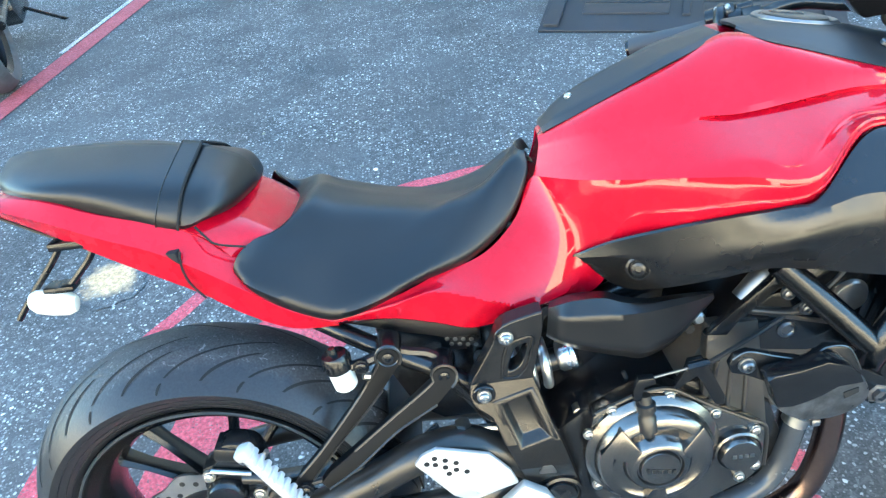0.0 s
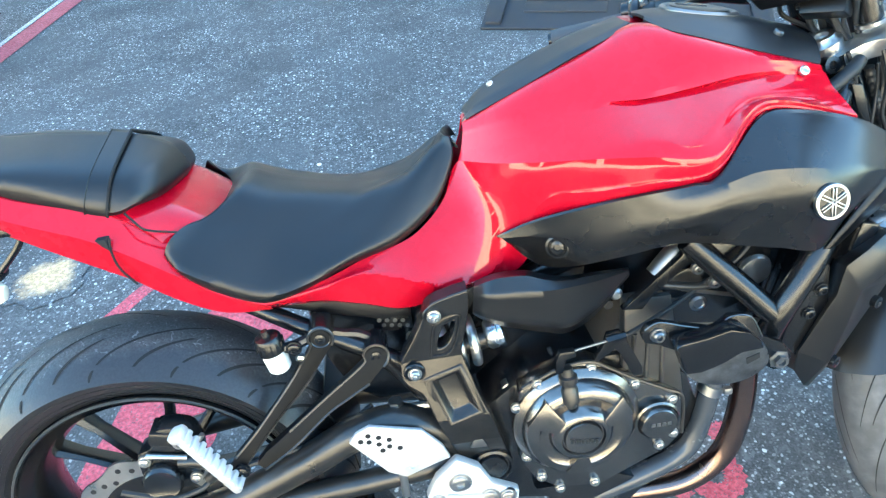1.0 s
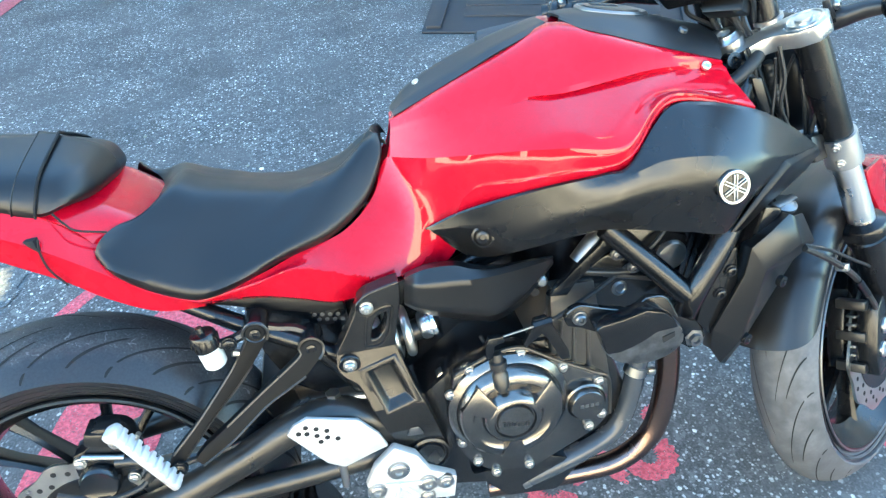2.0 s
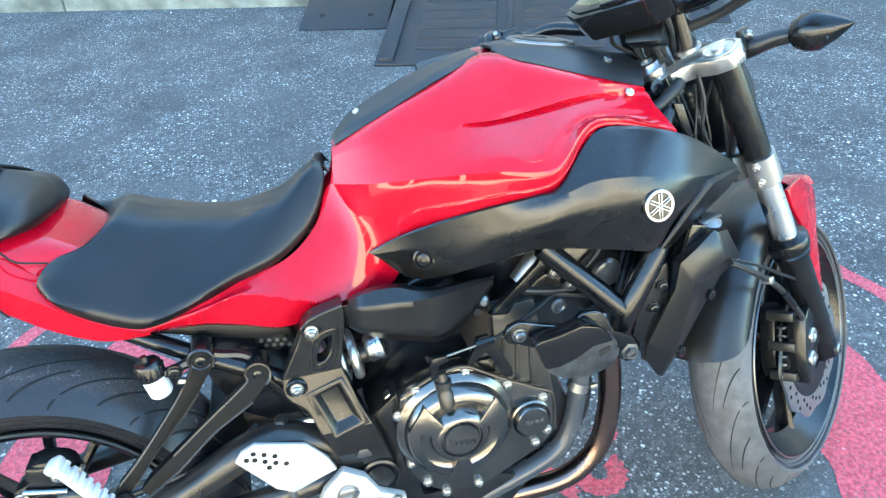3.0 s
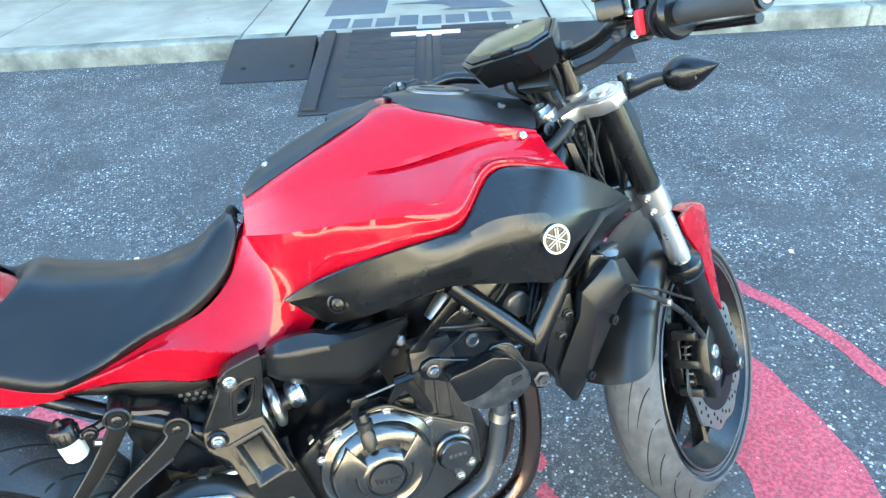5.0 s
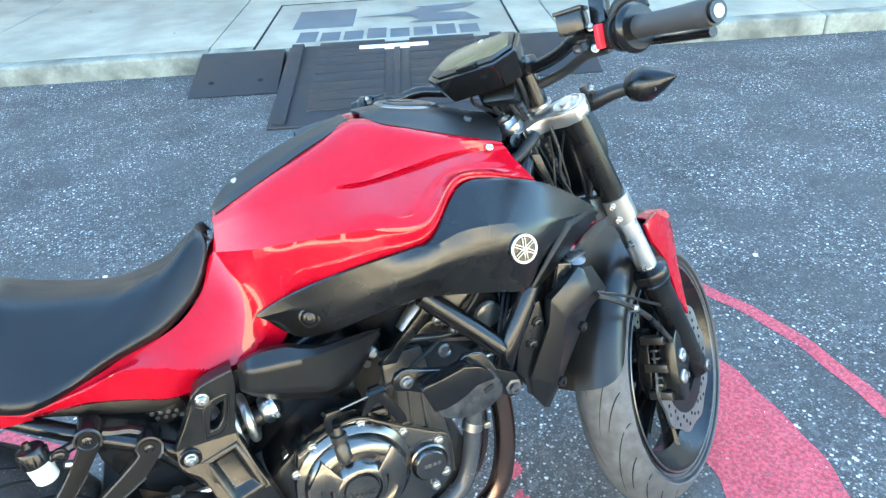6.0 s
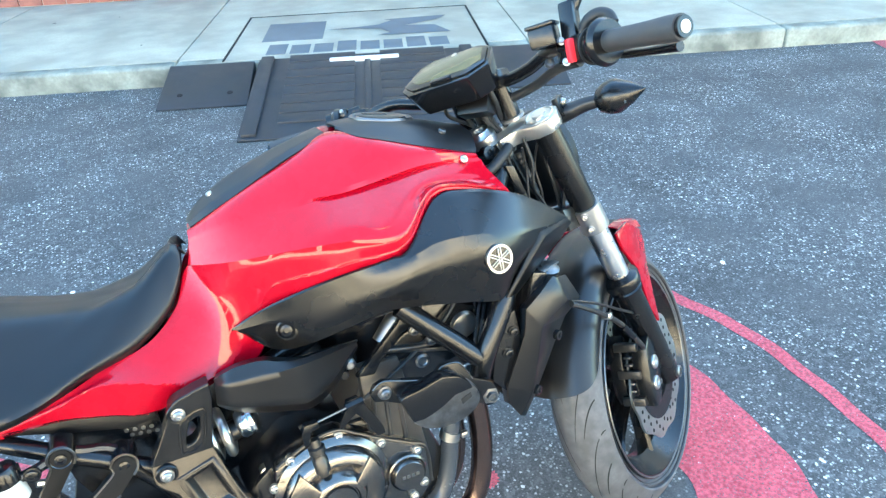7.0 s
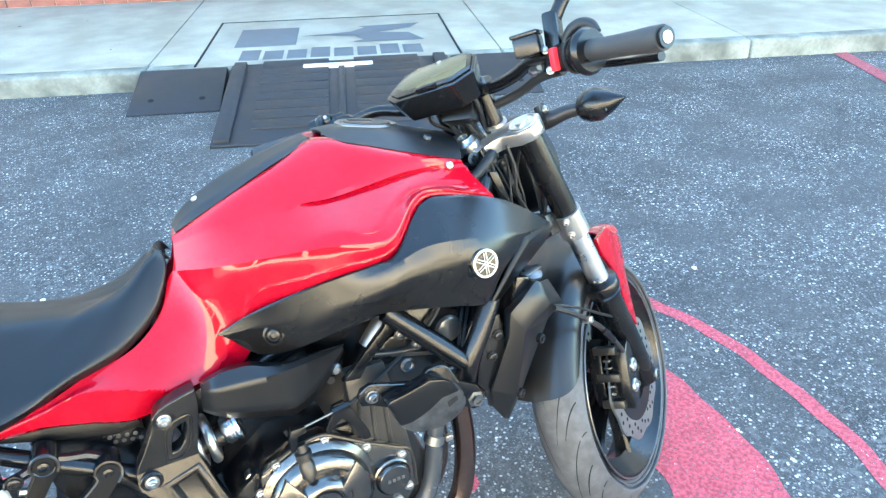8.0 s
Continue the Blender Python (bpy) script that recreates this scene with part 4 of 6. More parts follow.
part("clutch_cover", lathe([(0.100, 0.0), (0.099, 0.010), (0.092, 0.016), (0.088, 0.018), (0.084, 0.030), (0.078, 0.036), (0.066, 0.038), (0.060, 0.034), (0.050, 0.034), (0.046, 0.042),
                             (0.040, 0.048), (0.034, 0.049), (0.032, 0.045), (0.030, 0.045), (0.028, 0.050), (0, 0.051)], 72, centre=CL), BRONZE, case, "round stepped clutch cover with a plain centre cap")
for deg, wd in ((145, 0.026), (28, 0.020), (268, 0.022)):
    a = radians(deg)
    d, t = Vector((math.cos(a), 0, math.sin(a))), Vector((-math.sin(a), 0, math.cos(a)))
    bm = bmesh.new()
    c = Vector(CL)
    top = [c + d * 0.040 + t * wd * 0.45, c + d * 0.082 + t * wd, c + d * 0.082 - t * wd, c + d * 0.040 - t * wd * 0.45]
    hi = [bm.verts.new(p + Vector((0, -h, 0))) for p, h in zip(top, (0.049, 0.037, 0.037, 0.049))]
    lo = [bm.verts.new(p + Vector((0, -0.015, 0))) for p in top]
    bm.faces.new(hi)
    for i in range(4):
        bm.faces.new((hi[i], hi[(i + 1) % 4], lo[(i + 1) % 4], lo[i]))
    bmesh.ops.bevel(bm, geom=bm.edges[:], offset=0.003, segments=2, affect="EDGES", profile=0.6, clamp_overlap=True)
    part("cover_arm", bm, BRONZE, case)
for i in range(6):
    part("print_bar", box((0.005, 0.0015, 0.007), (0.652 + i * 0.0075, -0.1718, 0.412 - i * 0.0014), 0.0005), CAST, case)
part("timing_cap", lathe([(0.036, -0.01), (0.036, 0.012), (0.033, 0.014), (0.031, 0.012), (0.030, 0.020), (0.027, 0.023), (0, 0.0235)], 40, centre=(0.798, -0.122, 0.390)), BRONZE, case, "round ribbed cap")
for i in range(4):
    part("print_bar", box((0.006, 0.0015, 0.006), (0.787 + i * 0.0085, -0.146, 0.392), 0.0005), SMOKE, case)
for x, z in ((0.578, 0.452), (0.612, 0.492), (0.694, 0.505), (0.762, 0.463), (0.823, 0.422), (0.586, 0.392), (0.590, 0.350), (0.612, 0.302), (0.642, 0.270), (0.828, 0.352), (0.806, 0.330), (0.700, 0.272)):
    bolt(case, (x, -0.126, z), 0.0065)
part("sump_cover", prism([(0.60, 0.27), (0.66, 0.20), (0.75, 0.19), (0.80, 0.25), (0.74, 0.275), (0.66, 0.27)], -0.12, -0.06, 0.008), ENGINE_BLACK, bike, "black water pump housing")
barrel = part("cylinder_barrel", prism([(0.752, 0.600), (0.822, 0.600), (0.838, 0.500), (0.852, 0.405), (0.750, 0.455)], -0.104, -0.080, 0.004), BLOCK, bike, "bronze-grey ribbed cylinder barrel")
for x0, z0, x1, z1 in ((0.768, 0.540, 0.762, 0.462), (0.790, 0.535, 0.788, 0.452), (0.812, 0.530, 0.814, 0.440)):
    part("barrel_rib", tube([(x0, -0.104, z0), (x1, -0.104, z1)], 0.0042, 4, 8), BLOCK, barrel)
part("cylinder_block", prism([(0.715, 0.49), (0.775, 0.60), (0.93, 0.55), (0.87, 0.42), (0.80, 0.45)], -0.085, 0.10, 0.008), BLOCK, bike, "bronze-grey cast cylinder block")
head = part("cylinder_head", prism([(0.758, 0.588), (0.836, 0.656), (0.860, 0.690), (0.985, 0.640), (0.966, 0.530), (0.906, 0.522), (0.83, 0.535)], -0.088, 0.10, 0.010), ENGINE_BLACK, bike, "black cylinder head with a bolted bracket")
part("head_cover", prism([(0.80, 0.600), (0.850, 0.638), (0.925, 0.618), (0.940, 0.565), (0.86, 0.548)], -0.098, -0.086, 0.006, round_n=28), ENGINE_BLACK, head)
part("head_strip", prism([(0.831, 0.610), (0.923, 0.582), (0.931, 0.573), (0.839, 0.600)], -0.1005, -0.094, 0.0015), BLOCK, head, "bright machined edge of the head cover")
for x, z in ((0.855, 0.643), (0.883, 0.615)):
    bolt(head, (x, -0.112, z), 0.0075, material=SMOKE)
part("water_outlet", lathe([(0.026, -0.03), (0.026, 0.006), (0.022, 0.012), (0.012, 0.014), (0, 0.014)], 28, centre=(0.955, -0.082, 0.611)), ALLOY, head, "bright alloy water outlet")
part("head_plug", lathe([(0.013, -0.004), (0.013, 0.002), (0.009, 0.004), (0.007, 0.002), (0, 0.002)], 24, centre=(0.866, -0.098, 0.574)), SMOKE, head)
part("head_bracket", prism([(0.745, 0.590), (0.758, 0.602), (0.828, 0.664), (0.846, 0.690), (0.862, 0.680), (0.885, 0.650), (0.868, 0.640), (0.842, 0.652), (0.790, 0.606), (0.776, 0.586)], -0.112, -0.098, 0.003), FRAME_BLACK, head, "black frame bracket")
for x, z in ((0.846, 0.668), (0.876, 0.646)):
    bolt(head, (x, -0.113, z), 0.008, material=FRAME_BLACK)
part("coolant_elbow", tube([(0.80, -0.09, 0.63), (0.835, -0.085, 0.665), (0.88, -0.075, 0.672), (0.93, -0.07, 0.655)], 0.014, 20), SMOKE, bike, "cast alloy coolant elbow")
part("head_rib", tube([(0.80, -0.10, 0.618), (0.87, -0.10, 0.604), (0.93, -0.098, 0.612)], 0.006, 14), CAST, bike)

# frame tubes
frame_ob = part("frame", tube([(1.08, -0.04, 0.86), (0.99, -0.12, 0.78), (0.86, -0.120, 0.72), (0.70, -0.050, 0.66), (0.56, -0.010, 0.57), (0.53, 0.0, 0.46)], 0.018, 36), FRAME_BLACK, bike, "black tubular steel frame")
for s in (-1, 1):
    part("frame_tube", tube([(0.830, s * 0.125, 0.700), (0.943, s * 0.165, 0.586)], 0.0175, 6), FRAME_BLACK, frame_ob)
    part("frame_tube", tube([(1.035, s * 0.12, 0.735), (1.005, s * 0.155, 0.675), (0.955, s * 0.168, 0.592), (0.943, s * 0.160, 0.545)], 0.0185, 20), FRAME_BLACK, frame_ob)
    part("subframe_tube", tube([(0.202, -0.020 if s < 0 else 0.120, 0.640), (0.283, -0.050 if s < 0 else 0.120, 0.603), (0.359, -0.065 if s < 0 else 0.120, 0.564), (0.433, -0.070 if s < 0 else 0.120, 0.519)], 0.0135, 20), FRAME_BLACK, frame_ob)
    part("subframe_stay", tube([(0.375, s * 0.075, 0.565), (0.42, s * 0.072, 0.50), (0.475, s * 0.07, 0.40)], 0.012, 14), FRAME_BLACK, frame_ob)
part("headstock", tube([tuple(STEER_O + STEER_AX * 0.78 - Vector((0, 0, 0))), tuple(STEER_O + STEER_AX * 0.99)], 0.034, 6, 24), FRAME_BLACK, frame_ob)
for x, z in ((1.012, 0.612), (0.998, 0.575)):
    bolt(frame_ob, (x, -0.165, z), 0.008, material=FRAME_BLACK)
part("radiator_bracket", prism([(0.985, 0.640), (1.02, 0.650), (1.03, 0.56), (0.99, 0.50), (0.965, 0.53)], -0.163, -0.14, 0.003), FRAME_BLACK, frame_ob)

def pocket(quad, pu, pv, depth):
    """A raised four-cornered panel with a sunk field whose walls slope."""
    q = [Vector(p) for p in quad]

    def at(u, v, sink=0.0):
        return q[0].lerp(q[1], u).lerp(q[3].lerp(q[2], u), v) + Vector((0, sink, 0))

    bm = bmesh.new()
    u0, u1, v0, v1 = *pu, *pv
    du, dv = (u1 - u0) * 0.18, (v1 - v0) * 0.12
    rings = [[at(0, 0), at(1, 0), at(1, 1), at(0, 1)], [at(u0, v0), at(u1, v0), at(u1, v1), at(u0, v1)],
             [at(u0 + du, v0 + dv, depth), at(u1 - du, v0 + dv, depth), at(u1 - du, v1 - dv, depth), at(u0 + du, v1 - dv, depth)]]
    rings = [[Vector((p.x, -0.085, p.z)) for p in rings[0]]] + rings
    vs = [[bm.verts.new(p) for p in r] for r in rings]
    for a, b in zip(vs, vs[1:]):
        for k in range(4):
            bm.faces.new((a[k], a[(k + 1) % 4], b[(k + 1) % 4], b[k]))
    bm.faces.new(vs[-1])
    bmesh.ops.recalc_face_normals(bm, faces=bm.faces)
    bmesh.ops.bevel(bm, geom=[e for e in bm.edges if len(e.link_faces) == 2 and e.calc_face_angle(0) > radians(10)], offset=0.0022, segments=2, affect="EDGES", profile=0.5, clamp_overlap=True)
    return bm


def cast_plate(outline, openings, folds, deep):
    """One casting with openings through it, bent at the folds (height, outer face), its rims rounded."""
    bm = bmesh.new()
    for loop in (outline, *openings):
        pts = [(p.x, p.z) for p in curve_through([(x, 0, z) for x, z in (*loop, loop[0])], len(loop) * 3)[:-1]] if len(loop) > 4 else loop
        vs = [bm.verts.new((x, 0, z)) for x, z in pts]
        for k, v in enumerate(vs):
            bm.edges.new((v, vs[(k + 1) % len(vs)]))
    bmesh.ops.triangle_fill(bm, edges=bm.edges[:], use_beauty=True, normal=(0, -1, 0))
    for z, _ in folds[1:-1]:
        bmesh.ops.bisect_plane(bm, geom=bm.verts[:] + bm.edges[:] + bm.faces[:], plane_co=(0, 0, z), plane_no=(0, 0, 1))
    for v in bm.verts:
        for (z0, y0), (z1, y1) in zip(folds, folds[1:]):
            if z1 <= v.co.z <= z0 or (z1, y1) == folds[-1] and v.co.z < z1 or (z0, y0) == folds[0] and v.co.z > z0:
                f = min(1, max(0, (z0 - v.co.z) / (z0 - z1)))
                v.co.y = y0 + (y1 - y0) * f
                break
    front = bm.faces[:]
    back = bmesh.ops.extrude_face_region(bm, geom=front)["geom"]
    bmesh.ops.translate(bm, vec=(0, deep, 0), verts=[g for g in back if isinstance(g, bmesh.types.BMVert)])
    bmesh.ops.recalc_face_normals(bm, faces=bm.faces)
    rim = [e for e in bm.edges if e.calc_face_angle(0) > radians(60)]
    bmesh.ops.bevel(bm, geom=rim, offset=0.0035, segments=3, affect="EDGES", profile=0.5, clamp_overlap=True)
    return bm


# cast frame side plates, a slot and a raised panel in each
PLATE_OUT = [(0.524, 0.662), (0.493, 0.655), (0.465, 0.644), (0.453, 0.618), (0.435, 0.585), (0.420, 0.560), (0.414, 0.540), (0.417, 0.521), (0.431, 0.508), (0.443, 0.495), (0.457, 0.451), (0.474, 0.402), (0.490, 0.351), (0.495, 0.325), (0.508, 0.297), (0.535, 0.282), (0.560, 0.298), (0.566, 0.334), (0.558, 0.378), (0.542, 0.440), (0.525, 0.487), (0.514, 0.527), (0.507, 0.552), (0.510, 0.573), (0.519, 0.611), (0.524, 0.639)]
PLATE_SLOT = [(0.484, 0.607), (0.500, 0.613), (0.497, 0.596), (0.492, 0.582), (0.483, 0.572), (0.472, 0.570), (0.476, 0.588)]
PLATE_FOLDS = ((0.662, -0.110), (0.552, -0.107), (0.455, -0.132), (0.405, -0.131), (0.335, -0.114), (0.282, -0.112))
for s in (1, -1):
    bm = cast_plate(PLATE_OUT, (PLATE_SLOT, [(0.452, 0.521), (0.500, 0.533), (0.525, 0.461), (0.477, 0.445)]), PLATE_FOLDS, 0.030)
    plate = part("frame_plate", bm if s == 1 else flip_y(bm), PLATE_BLACK, bike, "dark cast frame side plate with a slot and raised panel", angle=8)
    if s == 1:
        part("sunk_panel", pocket([(0.443, -0.1160, 0.524), (0.504, -0.1120, 0.540), (0.533, -0.1330, 0.458), (0.470, -0.1340, 0.438)], (0.18, 0.86), (0.10, 0.92), 0.014), PLATE_BLACK, plate)
        part("slot_rim", tube([(0.462, -0.1085, 0.558), (0.466, -0.1085, 0.590), (0.476, -0.1090, 0.616), (0.507, -0.1092, 0.624), (0.505, -0.1088, 0.600), (0.498, -0.1085, 0.573), (0.484, -0.1082, 0.558), (0.462, -0.1085, 0.558)], 0.0022, 50, 6), PLATE_BLACK, plate)
        part("cast_mark", prism([(0.502, 0.392), (0.508, 0.407), (0.522, 0.407), (0.528, 0.390)], -0.1315, -0.110, 0.0015), SMOKE, plate)
        bolt(plate, (0.472, -0.110, 0.627), 0.0080, material=STEEL, deep=0.008)
        bolt(plate, (0.434, -0.115, 0.536), 0.0080, material=STEEL, deep=0.008)
        for x, y, z in ((0.472, -0.108, 0.627), (0.434, -0.113, 0.536)):
            part("bolt_seat", lathe([(0.0165, -0.008), (0.0165, 0.000), (0.0150, 0.0015), (0.0135, 0.0012), (0, 0.0012)], 24, centre=(x, y, z)), FRAME_BLACK, plate)
        part("pivot_cap", lathe([(0.034, -0.01), (0.034, 0.008), (0.030, 0.010), (0.0275, 0.006), (0.025, 0.006), (0.023, 0.011), (0, 0.012)], 40, centre=(0.534, -0.117, 0.338)), FRAME_BLACK, plate, "black swingarm pivot cap")

# intake side cover
INTAKE_BACK = [(0.538, -0.08, 0.657), (0.553, -0.08, 0.662), (0.576, -0.08, 0.666), (0.613, -0.08, 0.663), (0.641, -0.08, 0.651), (0.674, -0.08, 0.643), (0.721, -0.08, 0.643), (0.765, -0.08, 0.642)]
INTAKE_TOP = [(0.533, -0.105, 0.663), (0.548, -0.118, 0.675), (0.568, -0.124, 0.682), (0.603, -0.126, 0.681), (0.63, -0.126, 0.67), (0.662, -0.124, 0.663), (0.709, -0.116, 0.66), (0.757, -0.102, 0.652)]
INTAKE_EDGE = [(0.531, -0.11, 0.651), (0.546, -0.132, 0.663), (0.566, -0.138, 0.663), (0.601, -0.14, 0.662), (0.628, -0.139, 0.66), (0.659, -0.136, 0.658), (0.707, -0.124, 0.655), (0.756, -0.105, 0.651)]
INTAKE_LOW = [(0.528, -0.108, 0.624), (0.542, -0.13, 0.627), (0.564, -0.136, 0.621), (0.599, -0.138, 0.61), (0.626, -0.137, 0.601), (0.658, -0.134, 0.592), (0.701, -0.122, 0.604), (0.758, -0.104, 0.646)]
INTAKE_UNDER = [(0.529, -0.095, 0.612), (0.546, -0.095, 0.597), (0.569, -0.095, 0.584), (0.606, -0.095, 0.57), (0.635, -0.095, 0.561), (0.668, -0.095, 0.554), (0.711, -0.095, 0.578), (0.76, -0.095, 0.636)]
part("intake_cover", patch([INTAKE_BACK, INTAKE_TOP, INTAKE_EDGE, INTAKE_LOW, INTAKE_UNDER], 48, 5, sharp=(1, 2, 3), thick=0.003), SATIN_PLAIN, bike, "satin black intake side cover", angle=50)
part("fairing_bolt", lathe([(0.0165, -0.008), (0.0165, 0.001), (0.0135, 0.002), (0.0125, -0.002), (0.010, -0.001), (0.009, 0.003), (0.005, 0.004), (0.004, 0.002), (0, 0.002)], 28, centre=(0.662, -0.162, 0.701), axis=(-0.3, -1, 0.1)), FRAME_BLACK, right_cover)

# emblem: a silver ring round a dark disc with plain crossed bars
EM = Matrix.Translation((0.995, -0.229, 0.754)) @ pose(0, 0, 0, 84, 0, 9) @ Matrix.Scale(0.87, 4)
part("emblem", lathe([(0.0270, -0.004), (0.0270, 0.002), (0.026, 0.003), (0.0225, 0.003), (0.0215, 0.0015), (0, 0.0015)], 48, axis=(0, 0, 1)), STEEL, right_cover, "round silver emblem", EM)
part("emblem_field", lathe([(0.0215, 0.0022), (0, 0.0026)], 40, axis=(0, 0, 1)), SATIN, right_cover, m=EM)
for k in range(6):
    a = radians(30 + 60 * k)
    for off in (-0.003, 0.003):
        bar_m = Matrix.Rotation(a, 4, "Z") @ Matrix.Translation((0.0105, off * 0.8, 0.0035))
        part("emblem_bar", box((0.021, 0.0018, 0.003), (0, 0, 0), 0.0004, m=bar_m), STEEL, right_cover, m=EM)

# tank pad and top cover
PAD_EDGE = [(0.559, -0.030, 0.859), (0.603, -0.048, 0.883), (0.657, -0.058, 0.910), (0.711, -0.062, 0.936), (0.758, -0.056, 0.954), (0.793, -0.038, 0.969)]
PAD_BEVEL = [(0.557, -0.027, 0.865), (0.601, -0.038, 0.892), (0.658, -0.046, 0.918), (0.712, -0.050, 0.944), (0.757, -0.044, 0.959), (0.791, -0.034, 0.970)]
PAD_TOP = [(0.553, 0.000, 0.865), (0.582, 0.000, 0.895), (0.633, 0.000, 0.923), (0.690, 0.000, 0.946), (0.745, 0.000, 0.962), (0.793, 0.000, 0.969)]
tank_pad = part("tank_pad", patch([inwards(PAD_EDGE, 0.004, 0.006), PAD_EDGE, PAD_BEVEL, PAD_TOP], 30, 5, sharp=(1, 2), mirror=True, thick=0.004), GRAINED, bike, "black grained tank pad with one small bolt", BODY)
part("pad_bolt", lathe([(0.0055, -0.003), (0.0055, 0.0015), (0.004, 0.003), (0, 0.003)], 20, centre=(0.598, -0.010, 0.9015), axis=(-0.45, -0.1, 0.9)), ALLOY, tank_pad)
TOP_EDGE = [(0.813, -0.035, 0.971), (0.834, -0.078, 0.960), (0.874, -0.100, 0.948), (0.936, -0.114, 0.928), (1.019, -0.120, 0.902)]
TOP_BEVEL = [(0.815, -0.032, 0.974), (0.838, -0.070, 0.963), (0.879, -0.090, 0.952), (0.942, -0.103, 0.935), (1.025, -0.110, 0.906)]
TOP_INNER = [(0.810, -0.016, 0.977), (0.845, -0.040, 0.975), (0.892, -0.056, 0.970), (0.957, -0.062, 0.954), (1.037, -0.064, 0.926)]
TOP_MIDDLE = [(0.806, 0, 0.977), (0.845, 0, 0.978), (0.892, 0, 0.973), (0.957, 0, 0.959), (1.040, 0, 0.934)]
top_cover = part("tank_top_cover", patch([inwards(TOP_EDGE, 0.004, 0.006), TOP_EDGE, TOP_BEVEL, TOP_INNER, TOP_MIDDLE], 30, 5, sharp=(1, 2), mirror=True, thick=0.004), GRAINED, bike, "black tank top cover round the fuel cap", BODY)
CAP_AX = (0.17, -0.03, 1)
part("fuel_cap", lathe([(0.055, -0.010), (0.055, 0.001), (0.051, 0.004), (0.046, 0.002), (0.044, -0.002), (0.042, 0.003), (0.037, 0.004), (0.036, 0.001), (0.018, 0.001), (0.016, 0.004), (0, 0.004)], 56, centre=(0.901, 0.0, 0.9700), axis=CAP_AX), SMOKE, top_cover, "round steel fuel cap with a dark flap")
part("cap_inset", lathe([(0.0415, 0.0), (0.0415, 0.0045), (0.037, 0.0062), (0, 0.0062)], 48, centre=(0.901, 0.0, 0.9700), axis=CAP_AX), CAST, top_cover)
for k in range(7):
    a = 2 * math.pi * k / 7
    bolt(top_cover, (0.901 + 0.0485 * math.cos(a), 0.0485 * math.sin(a), 0.9712 - 0.0082 * math.cos(a) + 0.0015 * math.sin(a)), 0.0024, CAP_AX, deep=0.002, material=SMOKE)
part("cap_latch", box((0.042, 0.016, 0.005), (0.890, 0.0, 0.9775), 0.002, m=pose(0, 0, 0, 0, 10, 0)), FRAME_BLACK, top_cover)
for x, y, z in ((0.994, -0.13, 0.898),):
    part("tank_bolt", lathe([(0.0065, -0.003), (0.0065, 0.002), (0.0045, 0.0035), (0.003, 0.002), (0, 0.002)], 20, centre=(x, y, z), axis=(0.1, -0.85, 0.6)), ALLOY, tank)
part("cover_bolt", lathe([(0.0065, -0.003), (0.0065, 0.0015), (0.005, 0.003), (0, 0.003)], 20, centre=(0.98, -0.082, 0.942), axis=(0.3, -0.4, 0.9)), SMOKE, top_cover)

# seat details
strap_rows = [[(p.x, p.y * 1.012, p.z + 0.0016 * k) for p in curve_keyed(row, 161)[95:103:2]] for k, row in enumerate(pillion_rows)]
part("seat_strap", patch(strap_rows, 8, 6, mirror=True, thick=0.002), VINYL, pillion, "black vinyl strap across the passenger pad")
for side in (1, -1):
    part("seat_seam", tube([(row[-1][0] + 0.002, row[-1][1] * side, row[-1][2]) for row in strap_rows], 0.0022, 30, 6), GROOVE, pillion)
    part("strap_hem", tube([(row[0][0] - 0.001, row[0][1] * side, row[0][2]) for row in strap_rows], 0.0014, 30, 6), VINYL, pillion)
for line in ([(0.085, -0.1410, 0.810), (0.096, -0.1420, 0.795), (0.109, -0.1430, 0.783), (0.146, -0.1370, 0.773)], [(0.058, -0.1470, 0.778), (0.054, -0.1460, 0.759), (0.056, -0.1410, 0.730), (0.071, -0.1360, 0.701)]):
    part("panel_seam", tube(line, 0.0016, 24, 6), GROOVE, bike, "dark seam between two red tail panels", BODY)
part("tail_vent", prism([(0.038, 0.778), (0.052, 0.778), (0.055, 0.760), (0.045, 0.768)], -0.149, -0.130, 0.001), GROOVE, bike, "small dark vent in the tail", BODY)

# number plate holder and rear indicator
holder = part("plate_holder", tube([(-0.125, 0.02, 0.83), (-0.142, 0.02, 0.786), (-0.202, 0.02, 0.722), (-0.240, 0.02, 0.680)], 0.005, 16, 8), FRAME_BLACK, bike, "black rod tail bracket")
part("rod", tube([(-0.085, 0.02, 0.80), (-0.103, 0.02, 0.767), (-0.153, 0.02, 0.720)], 0.005, 12, 8), FRAME_BLACK, holder)
part("clamp_block", box((0.05, 0.06, 0.012), (-0.115, 0.02, 0.800), 0.003), FRAME_BLACK, holder)
lens = lathe([(0.0, -0.034), (0.012, -0.032), (0.019, -0.022), (0.021, 0.0), (0.019, 0.024), (0.012, 0.034), (0, 0.036)], 24, axis=(1, 0, -0.2))
bmesh.ops.scale(lens, vec=(1, 0.8, 1), verts=lens.verts)
part("indicator_lens", lens, AMBER, holder, "clear-lensed rear indicator", Matrix.Translation((-0.178, 0.015, 0.704)))
part("indicator_cap", box((0.045, 0.03, 0.010), (-0.160, 0.022, 0.725), 0.004), FRAME_BLACK, holder)

